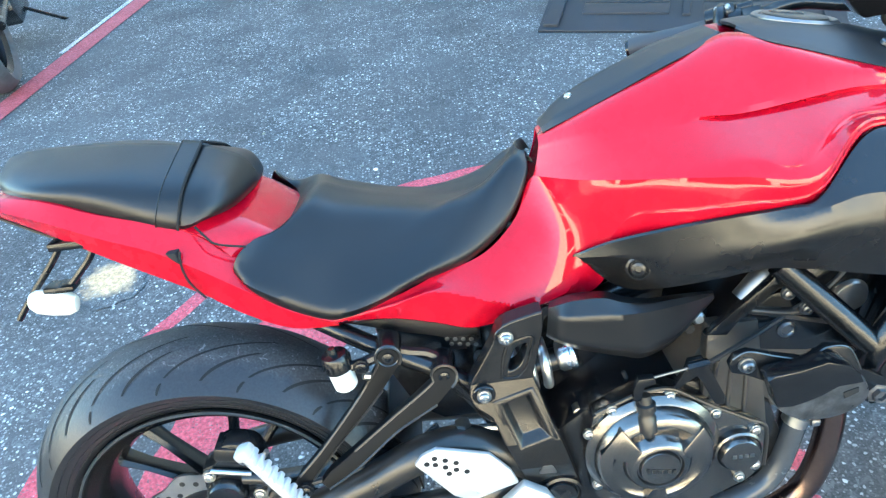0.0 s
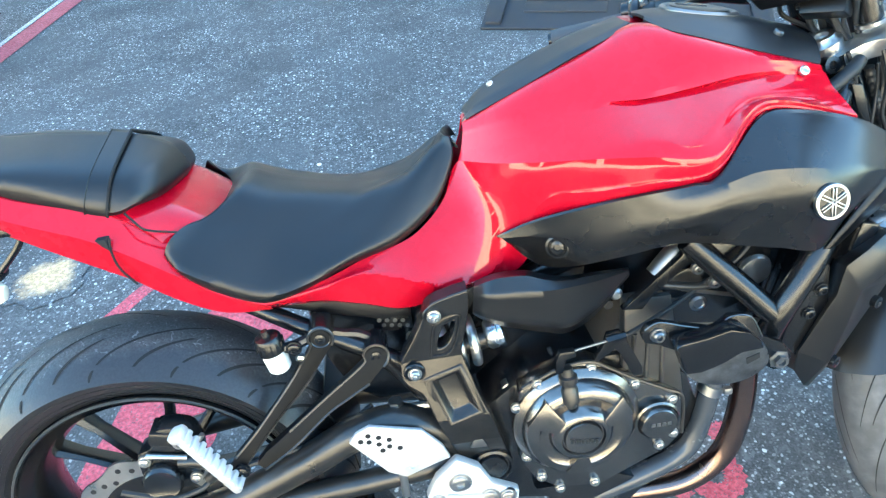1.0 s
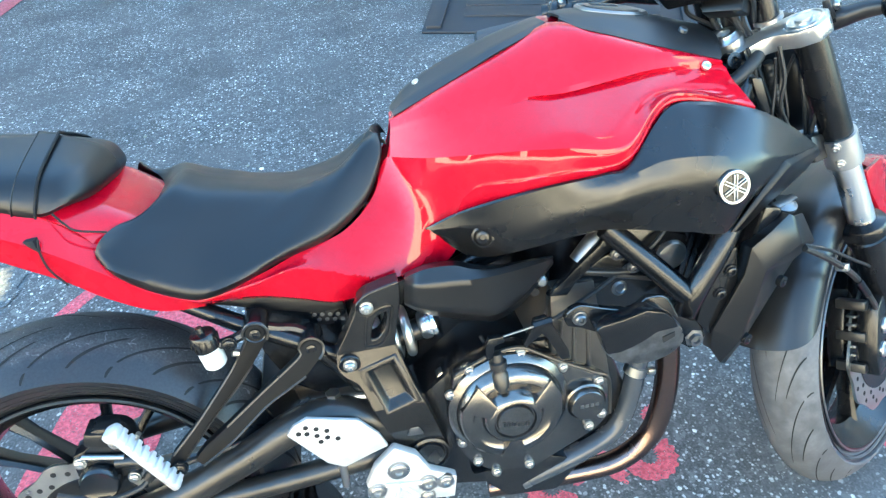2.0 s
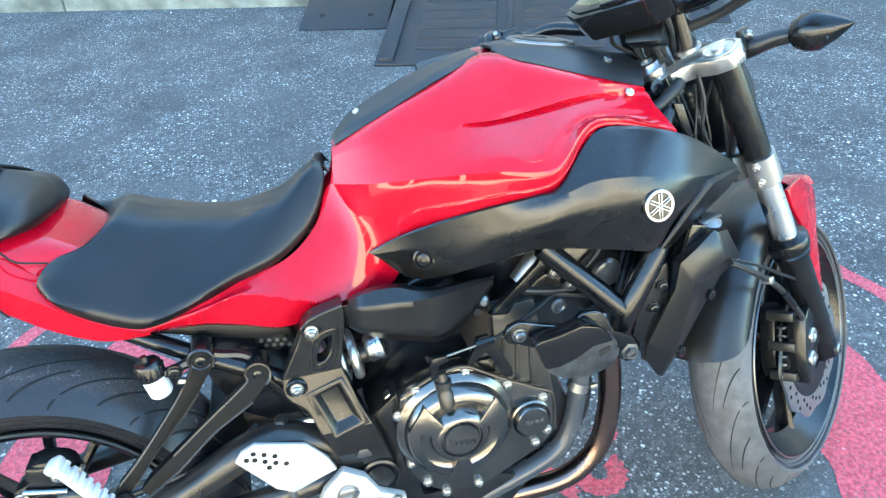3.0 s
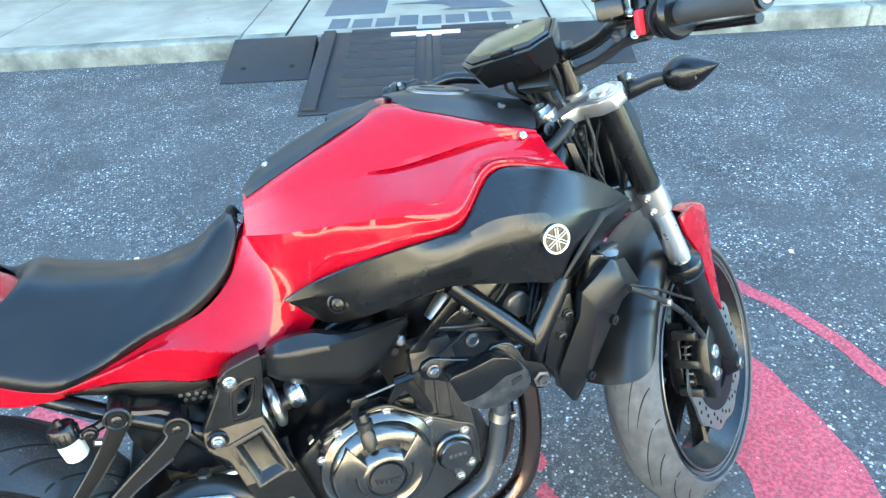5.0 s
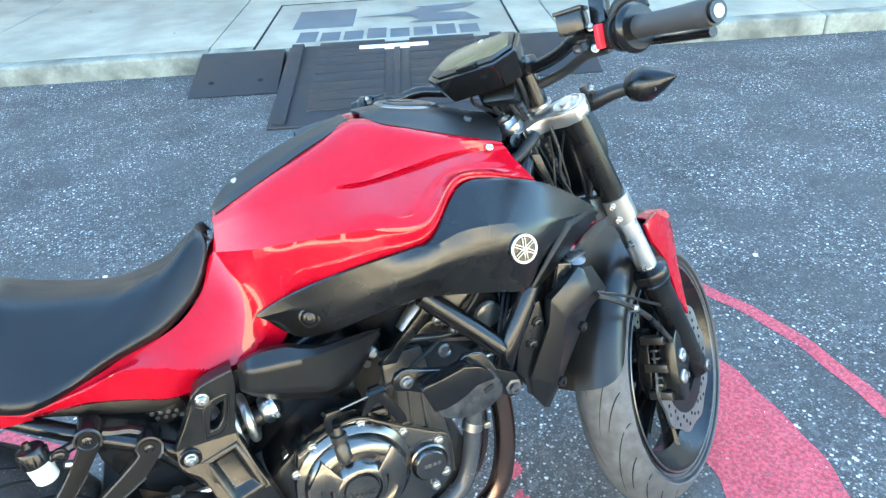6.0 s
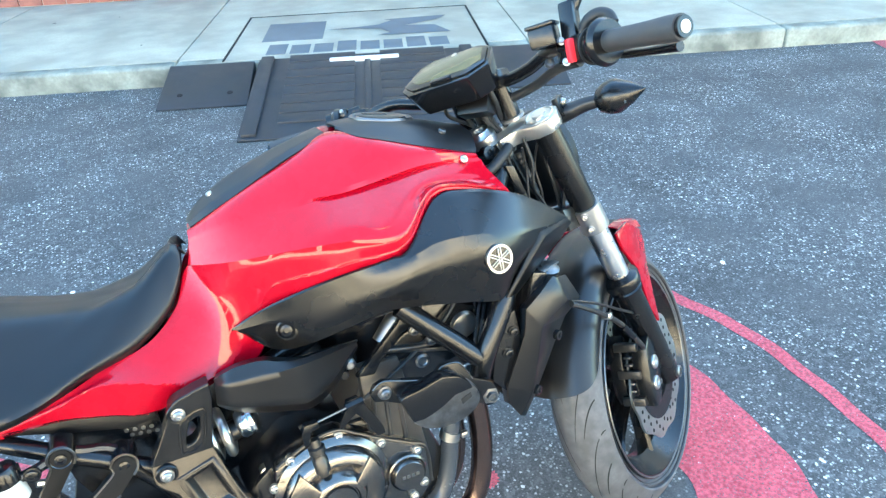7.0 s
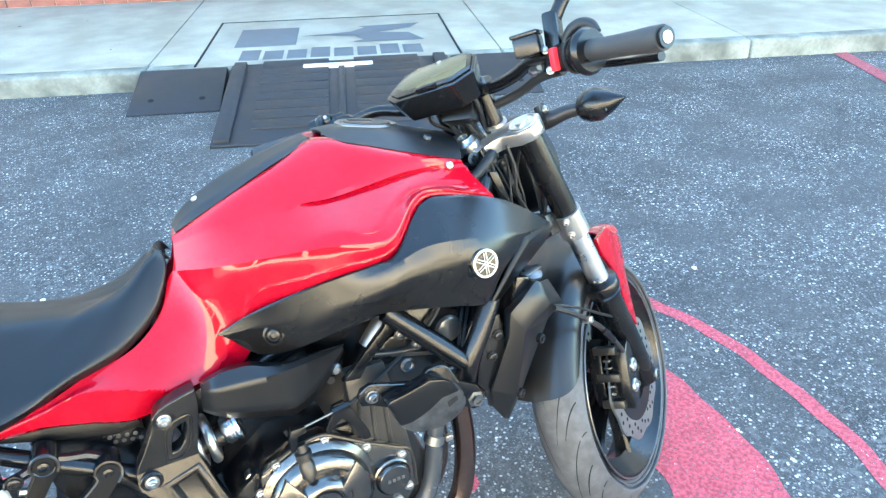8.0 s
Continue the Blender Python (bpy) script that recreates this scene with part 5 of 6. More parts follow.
# swingarm, brake, reservoir, pegs
swing = part("swingarm", tube([(-0.01, -0.112, 0.315), (0.13, -0.108, 0.345), (0.25, -0.104, 0.393), (0.33, -0.100, 0.430), (0.40, -0.098, 0.438), (0.47, -0.092, 0.400), (0.53, -0.085, 0.355)], [0.020, 0.024, 0.026, 0.027, 0.028, 0.030, 0.034], 40, 14), CAST, bike, "dark grey arched swingarm")
part("lower_arm", tube([(0.10, -0.106, 0.318), (0.25, -0.102, 0.322), (0.38, -0.098, 0.330), (0.52, -0.088, 0.342)], [0.014, 0.018, 0.020, 0.024], 24, 12), CAST, swing)
part("left_arm", tube([(-0.01, 0.112, 0.315), (0.25, 0.104, 0.36), (0.53, 0.085, 0.355)], [0.020, 0.030, 0.034], 24, 12), CAST, swing)
part("axle_nut", lathe([(0.030, -0.01), (0.030, 0.006), (0.020, 0.008), (0.018, 0.016), (0, 0.016)], 6, centre=(0, -0.135, 0.315)), STEEL, swing)
cal = part("rear_caliper", prism([(0.008, 0.452), (0.014, 0.470), (0.034, 0.478), (0.050, 0.508), (0.092, 0.500), (0.104, 0.468), (0.098, 0.420), (0.084, 0.398), (0.040, 0.388), (0.012, 0.402)], -0.118, -0.080, 0.007, round_n=40), FRAME_BLACK, bike, "black rear brake caliper")
part("caliper_piston", lathe([(0.030, -0.01), (0.030, 0.010), (0.026, 0.016), (0.024, 0.0145), (0, 0.0145)], 32, centre=(0.040, -0.120, 0.420)), ENGINE_BLACK, cal)
part("caliper_bridge", box((0.050, 0.040, 0.024), (0.062, -0.102, 0.490), 0.005, m=pose(0, 0, 0, 0, 14, 0)), PLATE_BLACK, cal)
part("pad_pin", tube([(0.028, -0.124, 0.470), (0.084, -0.124, 0.456)], 0.0045, 4, 10), STEEL, cal)
part("caliper_arm", tube([(0.070, -0.122, 0.448), (0.098, -0.124, 0.444), (0.118, -0.122, 0.424), (0.104, -0.120, 0.404)], 0.009, 20, 10), CAST, cal)
for x, z in ((0.021, 0.457), (0.086, 0.412), (0.078, 0.482)):
    bolt(cal, (x, -0.121, z), 0.0075)
part("bleed_nipple", tube([(0.100, -0.112, 0.470), (0.112, -0.114, 0.486)], 0.004, 4, 8), STEEL, cal)
part("brake_hose", tube([(-0.026, -0.125, 0.409), (0.0, -0.127, 0.399), (0.049, -0.138, 0.393), (0.093, -0.130, 0.397), (0.125, -0.118, 0.408), (0.28, -0.09, 0.420), (0.36, -0.075, 0.46)], 0.0045, 50, 8), HOSE, cal)


def sheared(bm):
    """Leans the lower end of the arm outwards to the peg."""
    for v in bm.verts:
        v.co.y -= max(0.0, 0.565 - v.co.z) * 0.42
    return bm


def eye(x, z, r, a0, a1, n=9):
    return [(x + r * math.cos(radians(a0 + (a1 - a0) * k / n)), z + r * math.sin(radians(a0 + (a1 - a0) * k / n))) for k in range(n + 1)]


arm_a = eye(0.307, 0.605, 0.0185, -40, 210) + [(0.268, 0.562), (0.238, 0.529), (0.193, 0.484), (0.157, 0.453), (0.147, 0.438), (0.151, 0.423), (0.162, 0.425), (0.176, 0.446), (0.204, 0.474), (0.230, 0.499), (0.262, 0.526), (0.292, 0.555)]
arm_b = eye(0.381, 0.563, 0.0185, -60, 200) + [(0.336, 0.538), (0.303, 0.518), (0.240, 0.478), (0.201, 0.454), (0.186, 0.440), (0.197, 0.431), (0.243, 0.455), (0.300, 0.494), (0.332, 0.510), (0.366, 0.526)]
peg_br = part("passenger_peg_bracket", sheared(prism(arm_a, -0.092, -0.076, 0.0015)), MATT_BLACK, bike, "black two-armed passenger footpeg bracket")
part("bracket_arm", sheared(prism(arm_b, -0.092, -0.076, 0.0015)), MATT_BLACK, peg_br)
# pale tubes along the arms paint the sky's sheen on their edges; then the bosses
for outline, cx, cz, n in ((arm_a, 0.307, 0.607, 14), (arm_b, 0.381, 0.563, 13)):
    part("arm_edge_sheen", sheared(tube([(x, -0.0918, z) for x, z in outline[:n]], 0.0018, 60, 6)), CAST, peg_br, "pale edge of the arm, its sky reflection put in as metal")
    part("arm_edge_sheen", sheared(tube([(x, -0.0918, z) for x, z in outline[:-6:-1]], 0.0016, 30, 6)), CAST, peg_br)
    part("boss", lathe([(0.0185, -0.045), (0.0185, -0.004), (0.0155, -0.002), (0.0150, 0.0008), (0.013, -0.001), (0.0085, -0.001), (0.008, 0.003), (0.004, 0.004), (0.0035, 0.001), (0, 0.001)], 32, centre=(cx, -0.0925, cz)), ENGINE_BLACK, peg_br)
part("subframe_lug", tube([(0.312, -0.062, 0.600), (0.336, -0.060, 0.590), (0.360, -0.060, 0.584), (0.380, -0.062, 0.570)], 0.008, 14, 8), FRAME_BLACK, peg_br)
part("inner_mudguard", prism([(0.285, 0.605), (0.33, 0.655), (0.50, 0.66), (0.52, 0.42), (0.37, 0.42), (0.328, 0.45), (0.298, 0.52)], -0.015, 0.080, 0.006), ENGINE_BLACK, bike, "black inner mudguard behind the shock")


def foot_peg(parent, a, b, up, teeth):
    """A tapered alloy peg with a row of teeth."""
    a, b, up = Vector(a), Vector(b), Vector(up)
    d = (b - a).normalized()
    w = d.cross(up).normalized()
    m = Matrix((d, w, up.normalized())).transposed().to_4x4()
    n = (b - a).length
    bm = box((n, 0.020, 0.014), (0, 0, 0), 0.005, m=Matrix.Translation(a.lerp(b, 0.5)) @ m)
    for i in range(teeth):
        box((n / teeth * 0.55, 0.022, 0.008), (0, 0, 0), 0.002, m=Matrix.Translation(a.lerp(b, (i + 0.7) / (teeth + 0.4)) + up.normalized() * 0.008) @ m, bm=bm)
    box((0.016, 0.024, 0.024), (0, 0, 0), 0.006, m=Matrix.Translation(b) @ m, bm=bm)
    return part("footpeg", bm, LIGHT_ALLOY, parent, "toothed light alloy footpeg")


foot_peg(peg_br, (0.158, -0.160, 0.414), (0.103, -0.170, 0.538), (0.85, -0.25, 0.42), 9)
bolt(peg_br, (0.164, -0.150, 0.436), 0.009, material=FRAME_BLACK)
RES_AX = (0.16, 0, -1)
res = part("brake_reservoir", lathe([(0.0175, -0.004), (0.0178, 0.010), (0.0170, 0.030), (0.0135, 0.034), (0, 0.034)], 28, centre=(0.236, -0.085, 0.594), axis=RES_AX), MILK, bike, "milky plastic rear brake reservoir with a black cap")
part("cap", lathe([(0.0195, 0.0), (0.0200, -0.022), (0.0175, -0.026), (0.006, -0.027), (0.005, -0.036), (0, -0.036)], 28, centre=(0.236, -0.085, 0.594), axis=RES_AX), FRAME_BLACK, res)
for k in range(14):
    a = 2 * math.pi * k / 14
    part("cap_rib", box((0.0022, 0.0022, 0.016), (0.234 + 0.0202 * math.cos(a), -0.085 + 0.0202 * math.sin(a), 0.606), 0.0006), FRAME_BLACK, res)
part("reservoir_stay", tube([(0.250, -0.085, 0.595), (0.275, -0.085, 0.600), (0.31, -0.082, 0.612)], 0.008, 10, 8), FRAME_BLACK, res)
bolt(res, (0.268, -0.094, 0.598), 0.009, material=FRAME_BLACK)
part("brake_pipe", tube([(0.268, -0.090, 0.580), (0.285, -0.085, 0.572)], 0.006, 4, 8), STEEL, res)

heel = part("heel_plate", prism([(0.322, 0.447), (0.334, 0.462), (0.356, 0.472), (0.432, 0.450), (0.460, 0.414), (0.470, 0.388), (0.445, 0.380), (0.398, 0.362), (0.372, 0.378)], -0.140, -0.132, 0.003), LIGHT_ALLOY, bike, "drilled light alloy heel guard")
for i, (x, z) in enumerate(((0.352, 0.444), (0.366, 0.437), (0.381, 0.430), (0.352, 0.456), (0.367, 0.450), (0.382, 0.443), (0.340, 0.447), (0.370, 0.424), (0.396, 0.424))):
    part("hole", lathe([(0, 0.0006), (0.0042, 0.0006), (0.0042, -0.003)], 12, centre=(x, -0.140, z)), GROOVE, heel)
bolt(heel, (0.410, -0.140, 0.388), 0.011, material=LIGHT_ALLOY)
hanger = part("footpeg_hanger", prism([(0.425, 0.318), (0.442, 0.352), (0.478, 0.386), (0.512, 0.362), (0.530, 0.325), (0.572, 0.300), (0.565, 0.255), (0.52, 0.262), (0.47, 0.270), (0.43, 0.285)], -0.146, -0.128, 0.005), LIGHT_ALLOY, bike, "light alloy rider footpeg hanger")
for x, z, r in ((0.479, 0.340, 0.014), (0.523, 0.300, 0.013), (0.552, 0.296, 0.011), (0.440, 0.305, 0.012), (0.520, 0.272, 0.010)):
    bolt(hanger, (x, -0.147, z), r, material=STEEL)
for a, b in (((0.455, 0.315), (0.515, 0.305)), ((0.478, 0.315), (0.470, 0.275)), ((0.478, 0.312), (0.50, 0.282))):
    part("web", tube([(a[0], -0.148, a[1]), (b[0], -0.148, b[1])], 0.004, 4, 8), LIGHT_ALLOY, hanger)
part("brake_rod", tube([(0.392, -0.115, 0.36), (0.392, -0.115, 0.30)], 0.007, 4, 10), STEEL, hanger)
part("brake_switch", tube([(0.395, -0.085, 0.452), (0.440, -0.085, 0.452), (0.50, -0.08, 0.44)], 0.006, 10, 8), STEEL, bike, "rear brake light switch")
part("switch_nut", lathe([(0.012, -0.012), (0.012, 0.012), (0, 0.012)], 6, centre=(0.398, -0.088, 0.460), axis=(0, 0, 1)), STEEL, bike)

# rear mudguard and silencer behind the pegs
hug = [[(0.325 * math.cos(radians(a)), y, 0.315 + 0.335 * math.sin(radians(a))) for a in (4, 12, 20, 28)] for y in (-0.080, -0.05, 0, 0.05, 0.080)]
part("rear_hugger", patch(hug, 16, 3, thick=0.003), BLACK, bike, "black rear hugger over the tyre")
can = part("silencer", tube([(0.36, -0.075, 0.225), (0.30, -0.08, 0.20), (0.16, -0.09, 0.19)], [0.05, 0.056, 0.05], 18, 28), ENGINE_BLACK, bike, "black ribbed silencer under the engine")
for i in range(7):
    part("silencer_rib", lathe([(0.057, -0.004), (0.060, 0), (0.057, 0.004)], 28, centre=(0.34 - i * 0.018, -0.077 - i * 0.001, 0.215 - i * 0.003), axis=(1, 0, 0.2)), ENGINE_BLACK, can)

# shock spring
coil = [(0.433 + 0.108 * k / 90, -0.045 + 0.036 * math.cos(2 * math.pi * k / 18), 0.512 + 0.024 * k / 90 + 0.036 * math.sin(2 * math.pi * k / 18)) for k in range(91)]
part("shock_spring", tube(coil, 0.0080, 200, 10), ALLOY, bike, "silver shock absorber spring")
part("shock_body", tube([(0.47, -0.03, 0.505), (0.585, -0.03, 0.530)], 0.018, 4, 16), CAST, bike)
part("shock_reservoir", lathe([(0, -0.014), (0.021, -0.014), (0.024, -0.010), (0.024, 0.006), (0.026, 0.008), (0.026, 0.014), (0.020, 0.018), (0, 0.018)], 28, centre=(0.566, -0.040, 0.536), axis=(0.93, -0.1, 0.25)), CHROME, bike, "bright metal shock collar")

# exhaust and hoses
head_pipes = part("exhaust", tube([(0.915, -0.055, 0.50), (0.960, -0.060, 0.47), (0.975, -0.062, 0.40), (0.973, -0.062, 0.30), (0.950, -0.060, 0.215), (0.890, -0.058, 0.165), (0.80, -0.05, 0.150), (0.64, -0.04, 0.150)], 0.0212, 48, 18), HEADER, bike, "heat-tinted steel exhaust headers")
part("header_pipe", tube([(0.90, 0.035, 0.50), (0.940, 0.030, 0.46), (0.958, 0.025, 0.38), (0.950, 0.020, 0.26), (0.90, 0.02, 0.185), (0.80, 0.02, 0.155), (0.64, 0.01, 0.150)], 0.0195, 48, 16), HEADER, head_pipes)
hose = part("coolant_hose", tube([(0.915, -0.090, 0.470), (0.902, -0.095, 0.410), (0.880, -0.100, 0.320), (0.850, -0.104, 0.280), (0.78, -0.108, 0.250), (0.690, -0.104, 0.215)], 0.0175, 40, 16), GREY_HOSE, bike, "grey rubber coolant hose with a clip")
part("hose_clip", tube([(0.903, -0.095, 0.414), (0.898, -0.095, 0.398)], 0.0195, 3, 20), STEEL, hose)
part("clip_screw", box((0.014, 0.010, 0.012), (0.924, -0.105, 0.402), 0.003), STEEL, hose)
part("clutch_lever_post", lathe([(0.0, -0.002), (0.0075, -0.001), (0.0085, 0.006), (0.0125, 0.008), (0.0125, 0.030), (0.0105, 0.033), (0.0105, 0.040), (0.0135, 0.042), (0.0135, 0.052), (0.009, 0.054), (0.008, 0.066), (0, 0.068)], 20, centre=(0.655, -0.158, 0.468), axis=(-0.06, 0.12, 1)), CAST, case, "clutch release lever post on the case")
part("clutch_arm", prism([(0.634, 0.530), (0.634, 0.552), (0.640, 0.566), (0.662, 0.566), (0.664, 0.556), (0.648, 0.552), (0.644, 0.530)], -0.158, -0.146, 0.002), FRAME_BLACK, case)
part("clutch_cable", tube([(0.655, -0.150, 0.560), (0.700, -0.142, 0.561), (0.745, -0.135, 0.563)], 0.0019, 12, 8), SMOKE, case)
part("cable_outer", tube([(0.745, -0.135, 0.563), (0.80, -0.118, 0.578), (0.86, -0.10, 0.60), (0.93, -0.10, 0.655), (1.0, -0.06, 0.74)], 0.0036, 30, 8), HOSE, case)
part("cable_stay", prism([(0.712, 0.552), (0.716, 0.568), (0.736, 0.570), (0.744, 0.556), (0.770, 0.500), (0.772, 0.486), (0.758, 0.484), (0.736, 0.530), (0.728, 0.540), (0.700, 0.520), (0.698, 0.528)], -0.134, -0.124, 0.002), FRAME_BLACK, case)
part("cable_nut", tube([(0.712, -0.138, 0.561), (0.742, -0.135, 0.563)], 0.0065, 4, 6), FRAME_BLACK, case)
for k, (dx, dz, rr) in enumerate(((0.040, -0.03, 0.0035),)):
    part("wiring", tube([(0.605 + dx, -0.066, 0.54 + dz), (0.612 + dx, -0.074, 0.50 + dz), (0.585 + dx * 0.5, -0.078, 0.455), (0.572 + dx * 0.3, -0.07, 0.40)], rr, 16, 6), HOSE, bike, "black cable")
part("wiring_clamp", lathe([(0.011, -0.01), (0.011, 0.006), (0.006, 0.008), (0, 0.008)], 14, centre=(0.575, -0.078, 0.455)), STEEL, bike)
part("throttle_body", lathe([(0.024, -0.03), (0.024, 0.02), (0.016, 0.022), (0.012, 0.03), (0, 0.03)], 24, centre=(0.735, -0.06, 0.612)), ENGINE_BLACK, bike)
part("sensor", lathe([(0.010, 0), (0.010, 0.014), (0.006, 0.018), (0, 0.018)], 12, centre=(0.742, -0.080, 0.608)), STEEL, bike)
part("sensor", lathe([(0.007, 0), (0.007, 0.016), (0, 0.016)], 12, centre=(0.730, -0.080, 0.592)), CAST, bike)

# crash bobbin
puck = part("crash_bobbin", prism([(0.793, 0.550), (0.811, 0.532), (0.838, 0.522), (0.869, 0.521), (0.897, 0.531), (0.912, 0.550), (0.906, 0.574), (0.884, 0.592), (0.842, 0.600), (0.802, 0.592)], -0.226, -0.196, 0.010, round_n=36), SCUFFED, bike, "black plastic crash protector, scuffed grey underneath")
part("puck_face", prism([(0.776, 0.600), (0.781, 0.590), (0.792, 0.556), (0.811, 0.555), (0.829, 0.560), (0.845, 0.566), (0.866, 0.578), (0.897, 0.580), (0.891, 0.593), (0.874, 0.609), (0.848, 0.618), (0.815, 0.610), (0.784, 0.606)], -0.232, -0.205, 0.003), GLOSS_BLACK, puck)
part("puck_slot", prism([(0.876, 0.564), (0.894, 0.570), (0.895, 0.562), (0.878, 0.554)], -0.2275, -0.224, 0.0005), GROOVE, puck)
part("bobbin_plate", prism([(0.741, 0.606), (0.748, 0.619), (0.764, 0.624), (0.800, 0.612), (0.838, 0.601), (0.850, 0.606), (0.862, 0.617), (0.893, 0.611), (0.914, 0.574), (0.945, 0.556), (0.960, 0.530), (0.950, 0.512), (0.935, 0.512), (0.905, 0.535), (0.82, 0.54), (0.79, 0.572), (0.764, 0.586), (0.746, 0.592)], -0.199, -0.188, 0.003), FRAME_BLACK, puck)
part("bright_edge", tube([(0.745, -0.199, 0.614), (0.764, -0.199, 0.623), (0.800, -0.199, 0.611), (0.838, -0.199, 0.600), (0.850, -0.199, 0.605), (0.864, -0.199, 0.615), (0.892, -0.199, 0.610), (0.912, -0.199, 0.574)], 0.0009, 60, 6), SMOKE, puck)
bolt(puck, (0.763, -0.200, 0.604), 0.0085, material=SMOKE, deep=0.009)
part("bobbin_nut", lathe([(0.015, -0.02), (0.015, 0.002), (0.010, 0.003), (0.010, 0.010), (0.006, 0.010), (0.005, 0.006), (0, 0.006)], 6, centre=(0.941, -0.198, 0.530)), SMOKE, puck)
part("engine_mount", tube([(0.941, -0.198, 0.530), (0.941, -0.12, 0.535)], 0.015, 4, 20), SMOKE, puck)

# radiator and its shroud
rad_m = pose(1.050, 0, 0.575, 0, 14, 0)
radiator = part("radiator", box((0.028, 0.30, 0.25), (0, 0, 0), 0.004), ENGINE_BLACK, bike, "black finned radiator", rad_m)
for i in range(16):
    part("fin", box((0.032, 0.006, 0.235), (0, -0.143 + i * 0.019, 0), 0), FRAME_BLACK, radiator)
part("radiator_cap", lathe([(0.013, -0.014), (0.013, 0.000), (0.0205, 0.001), (0.0205, 0.006), (0.016, 0.008), (0.013, 0.0095), (0, 0.0095)], 28, centre=(1.108, -0.128, 0.686), axis=(0.1, -0.30, 0.95)), SMOKE, bike, "steel radiator cap with two tabs")
part("cap_tab", box((0.050, 0.013, 0.0055), (0, 0, 0), 0.0018, m=Matrix.Translation((1.109, -0.131, 0.6935)) @ pose(0, 0, 0, 17, 0, 25)), SMOKE, bike)
part("cap_spring_plate", box((0.034, 0.036, 0.014), (1.092, -0.128, 0.672), 0.003, m=pose(0, 0, 0, 16, 0, 20)), SMOKE, bike)
part("filler_neck", tube([(1.075, -0.115, 0.650), (1.108, -0.129, 0.688)], 0.017, 4, 16), CAST, bike)
shroud_rows = [
    [(1.102, -0.125, 0.677), (1.072, -0.125, 0.658), (1.049, -0.125, 0.631), (1.043, -0.125, 0.578), (0.998, -0.125, 0.496), (1.001, -0.125, 0.452)],
    [(1.095, -0.165, 0.692), (1.061, -0.176, 0.673), (1.031, -0.18, 0.654), (1.026, -0.178, 0.608), (0.988, -0.17, 0.513), (0.996, -0.155, 0.466)],
    [(1.104, -0.165, 0.686), (1.121, -0.168, 0.639), (1.057, -0.184, 0.614), (1.046, -0.184, 0.56), (1.034, -0.176, 0.489), (1.019, -0.152, 0.43)],
    [(1.144, -0.13, 0.668), (1.175, -0.128, 0.613), (1.133, -0.14, 0.594), (1.101, -0.15, 0.554), (1.052, -0.16, 0.478), (1.036, -0.14, 0.416)],
]
for s in (1, -1):
    bm = facets(shroud_rows)
    sh = part("radiator_shroud", bm if s == 1 else flip_y(bm), SATIN_PLAIN, bike, "faceted satin black radiator shroud")
    if s == 1:
        for x, y, z in ((1.098, -0.165, 0.577), (1.046, -0.172, 0.487)):
            part("clip", lathe([(0.009, -0.004), (0.009, 0.004), (0.004, 0.005), (0.003, 0.002), (0, 0.002)], 14, centre=(x, y, z), axis=(0.4, -1, 0)), FRAME_BLACK, sh)

# ---- front end, all turned with the bars ----
AXLE = Vector((1.40, 0, 0.30))


def leg(s, k):
    """A place k metres up a fork leg from the axle."""
    return AXLE + STEER_AX * k + Vector((0, s * 0.096, 0))


for s in (-1, 1):
    low = part("fork_leg", tube([leg(s, -0.01), leg(s, 0.06), leg(s, 0.19), leg(s, 0.280), leg(s, 0.292)], [0.025, 0.026, 0.027, 0.028, 0.028], 20, 24), FRAME_BLACK, bike, "telescopic fork leg with a chrome stanchion", STEER)
    part("dust_seal", lathe([(0.0285, 0.0), (0.0325, 0.002), (0.0335, 0.010), (0.0310, 0.013), (0.0315, 0.016), (0.0365, 0.019), (0.0375, 0.036), (0.0355, 0.041), (0.0300, 0.043), (0.0225, 0.047)], 36, centre=leg(s, 0.254), axis=STEER_AX), FRAME_BLACK, low)
    part("stanchion", tube([leg(s, 0.27), leg(s, 0.662)], 0.0215, 4, 24), CHROME, low)
    part("fork_cover", tube([leg(s, 0.470), leg(s, 0.52), leg(s, 0.662)], [0.0240, 0.0248, 0.0245], 8, 24), FRAME_BLACK, low, "black fork cover tube")
    part("lower_clamp", tube([leg(s, 0.425), leg(s, 0.480)], 0.0285, 3, 28), YOKE_ALLOY, low, "light alloy fork clamp")
    for k in (0.437, 0.468):
        bolt(low, leg(s, k) + Vector((-0.0285, s * 0.006, -0.010)), 0.0062, (-1, s * 0.25, -0.35), deep=0.005)
    part("axle_lug", prism([(1.372, 0.335), (1.415, 0.33), (1.428, 0.300), (1.41, 0.272), (1.378, 0.278)], s * 0.085 - 0.02, s * 0.105 + 0.016, 0.005), FRAME_BLACK, low)
    part("axle_end", lathe([(0.013, -0.03), (0.013, 0.006), (0.008, 0.008), (0.007, 0.002), (0, 0.002)], 20, centre=(1.40, s * 0.118, 0.30), axis=(0, s, 0)), SMOKE, low)
    if s < 0:
        part("caliper_lug", prism([(1.30, 0.36), (1.375, 0.40), (1.385, 0.36), (1.33, 0.31)], -0.105, -0.085, 0.004), FRAME_BLACK, low)
part("lower_yoke", prism([(1.145, 0.70), (1.235, 0.695), (1.225, 0.735), (1.135, 0.745)], -0.085, 0.085, 0.006), CAST, bike, "dark lower fork yoke", STEER)

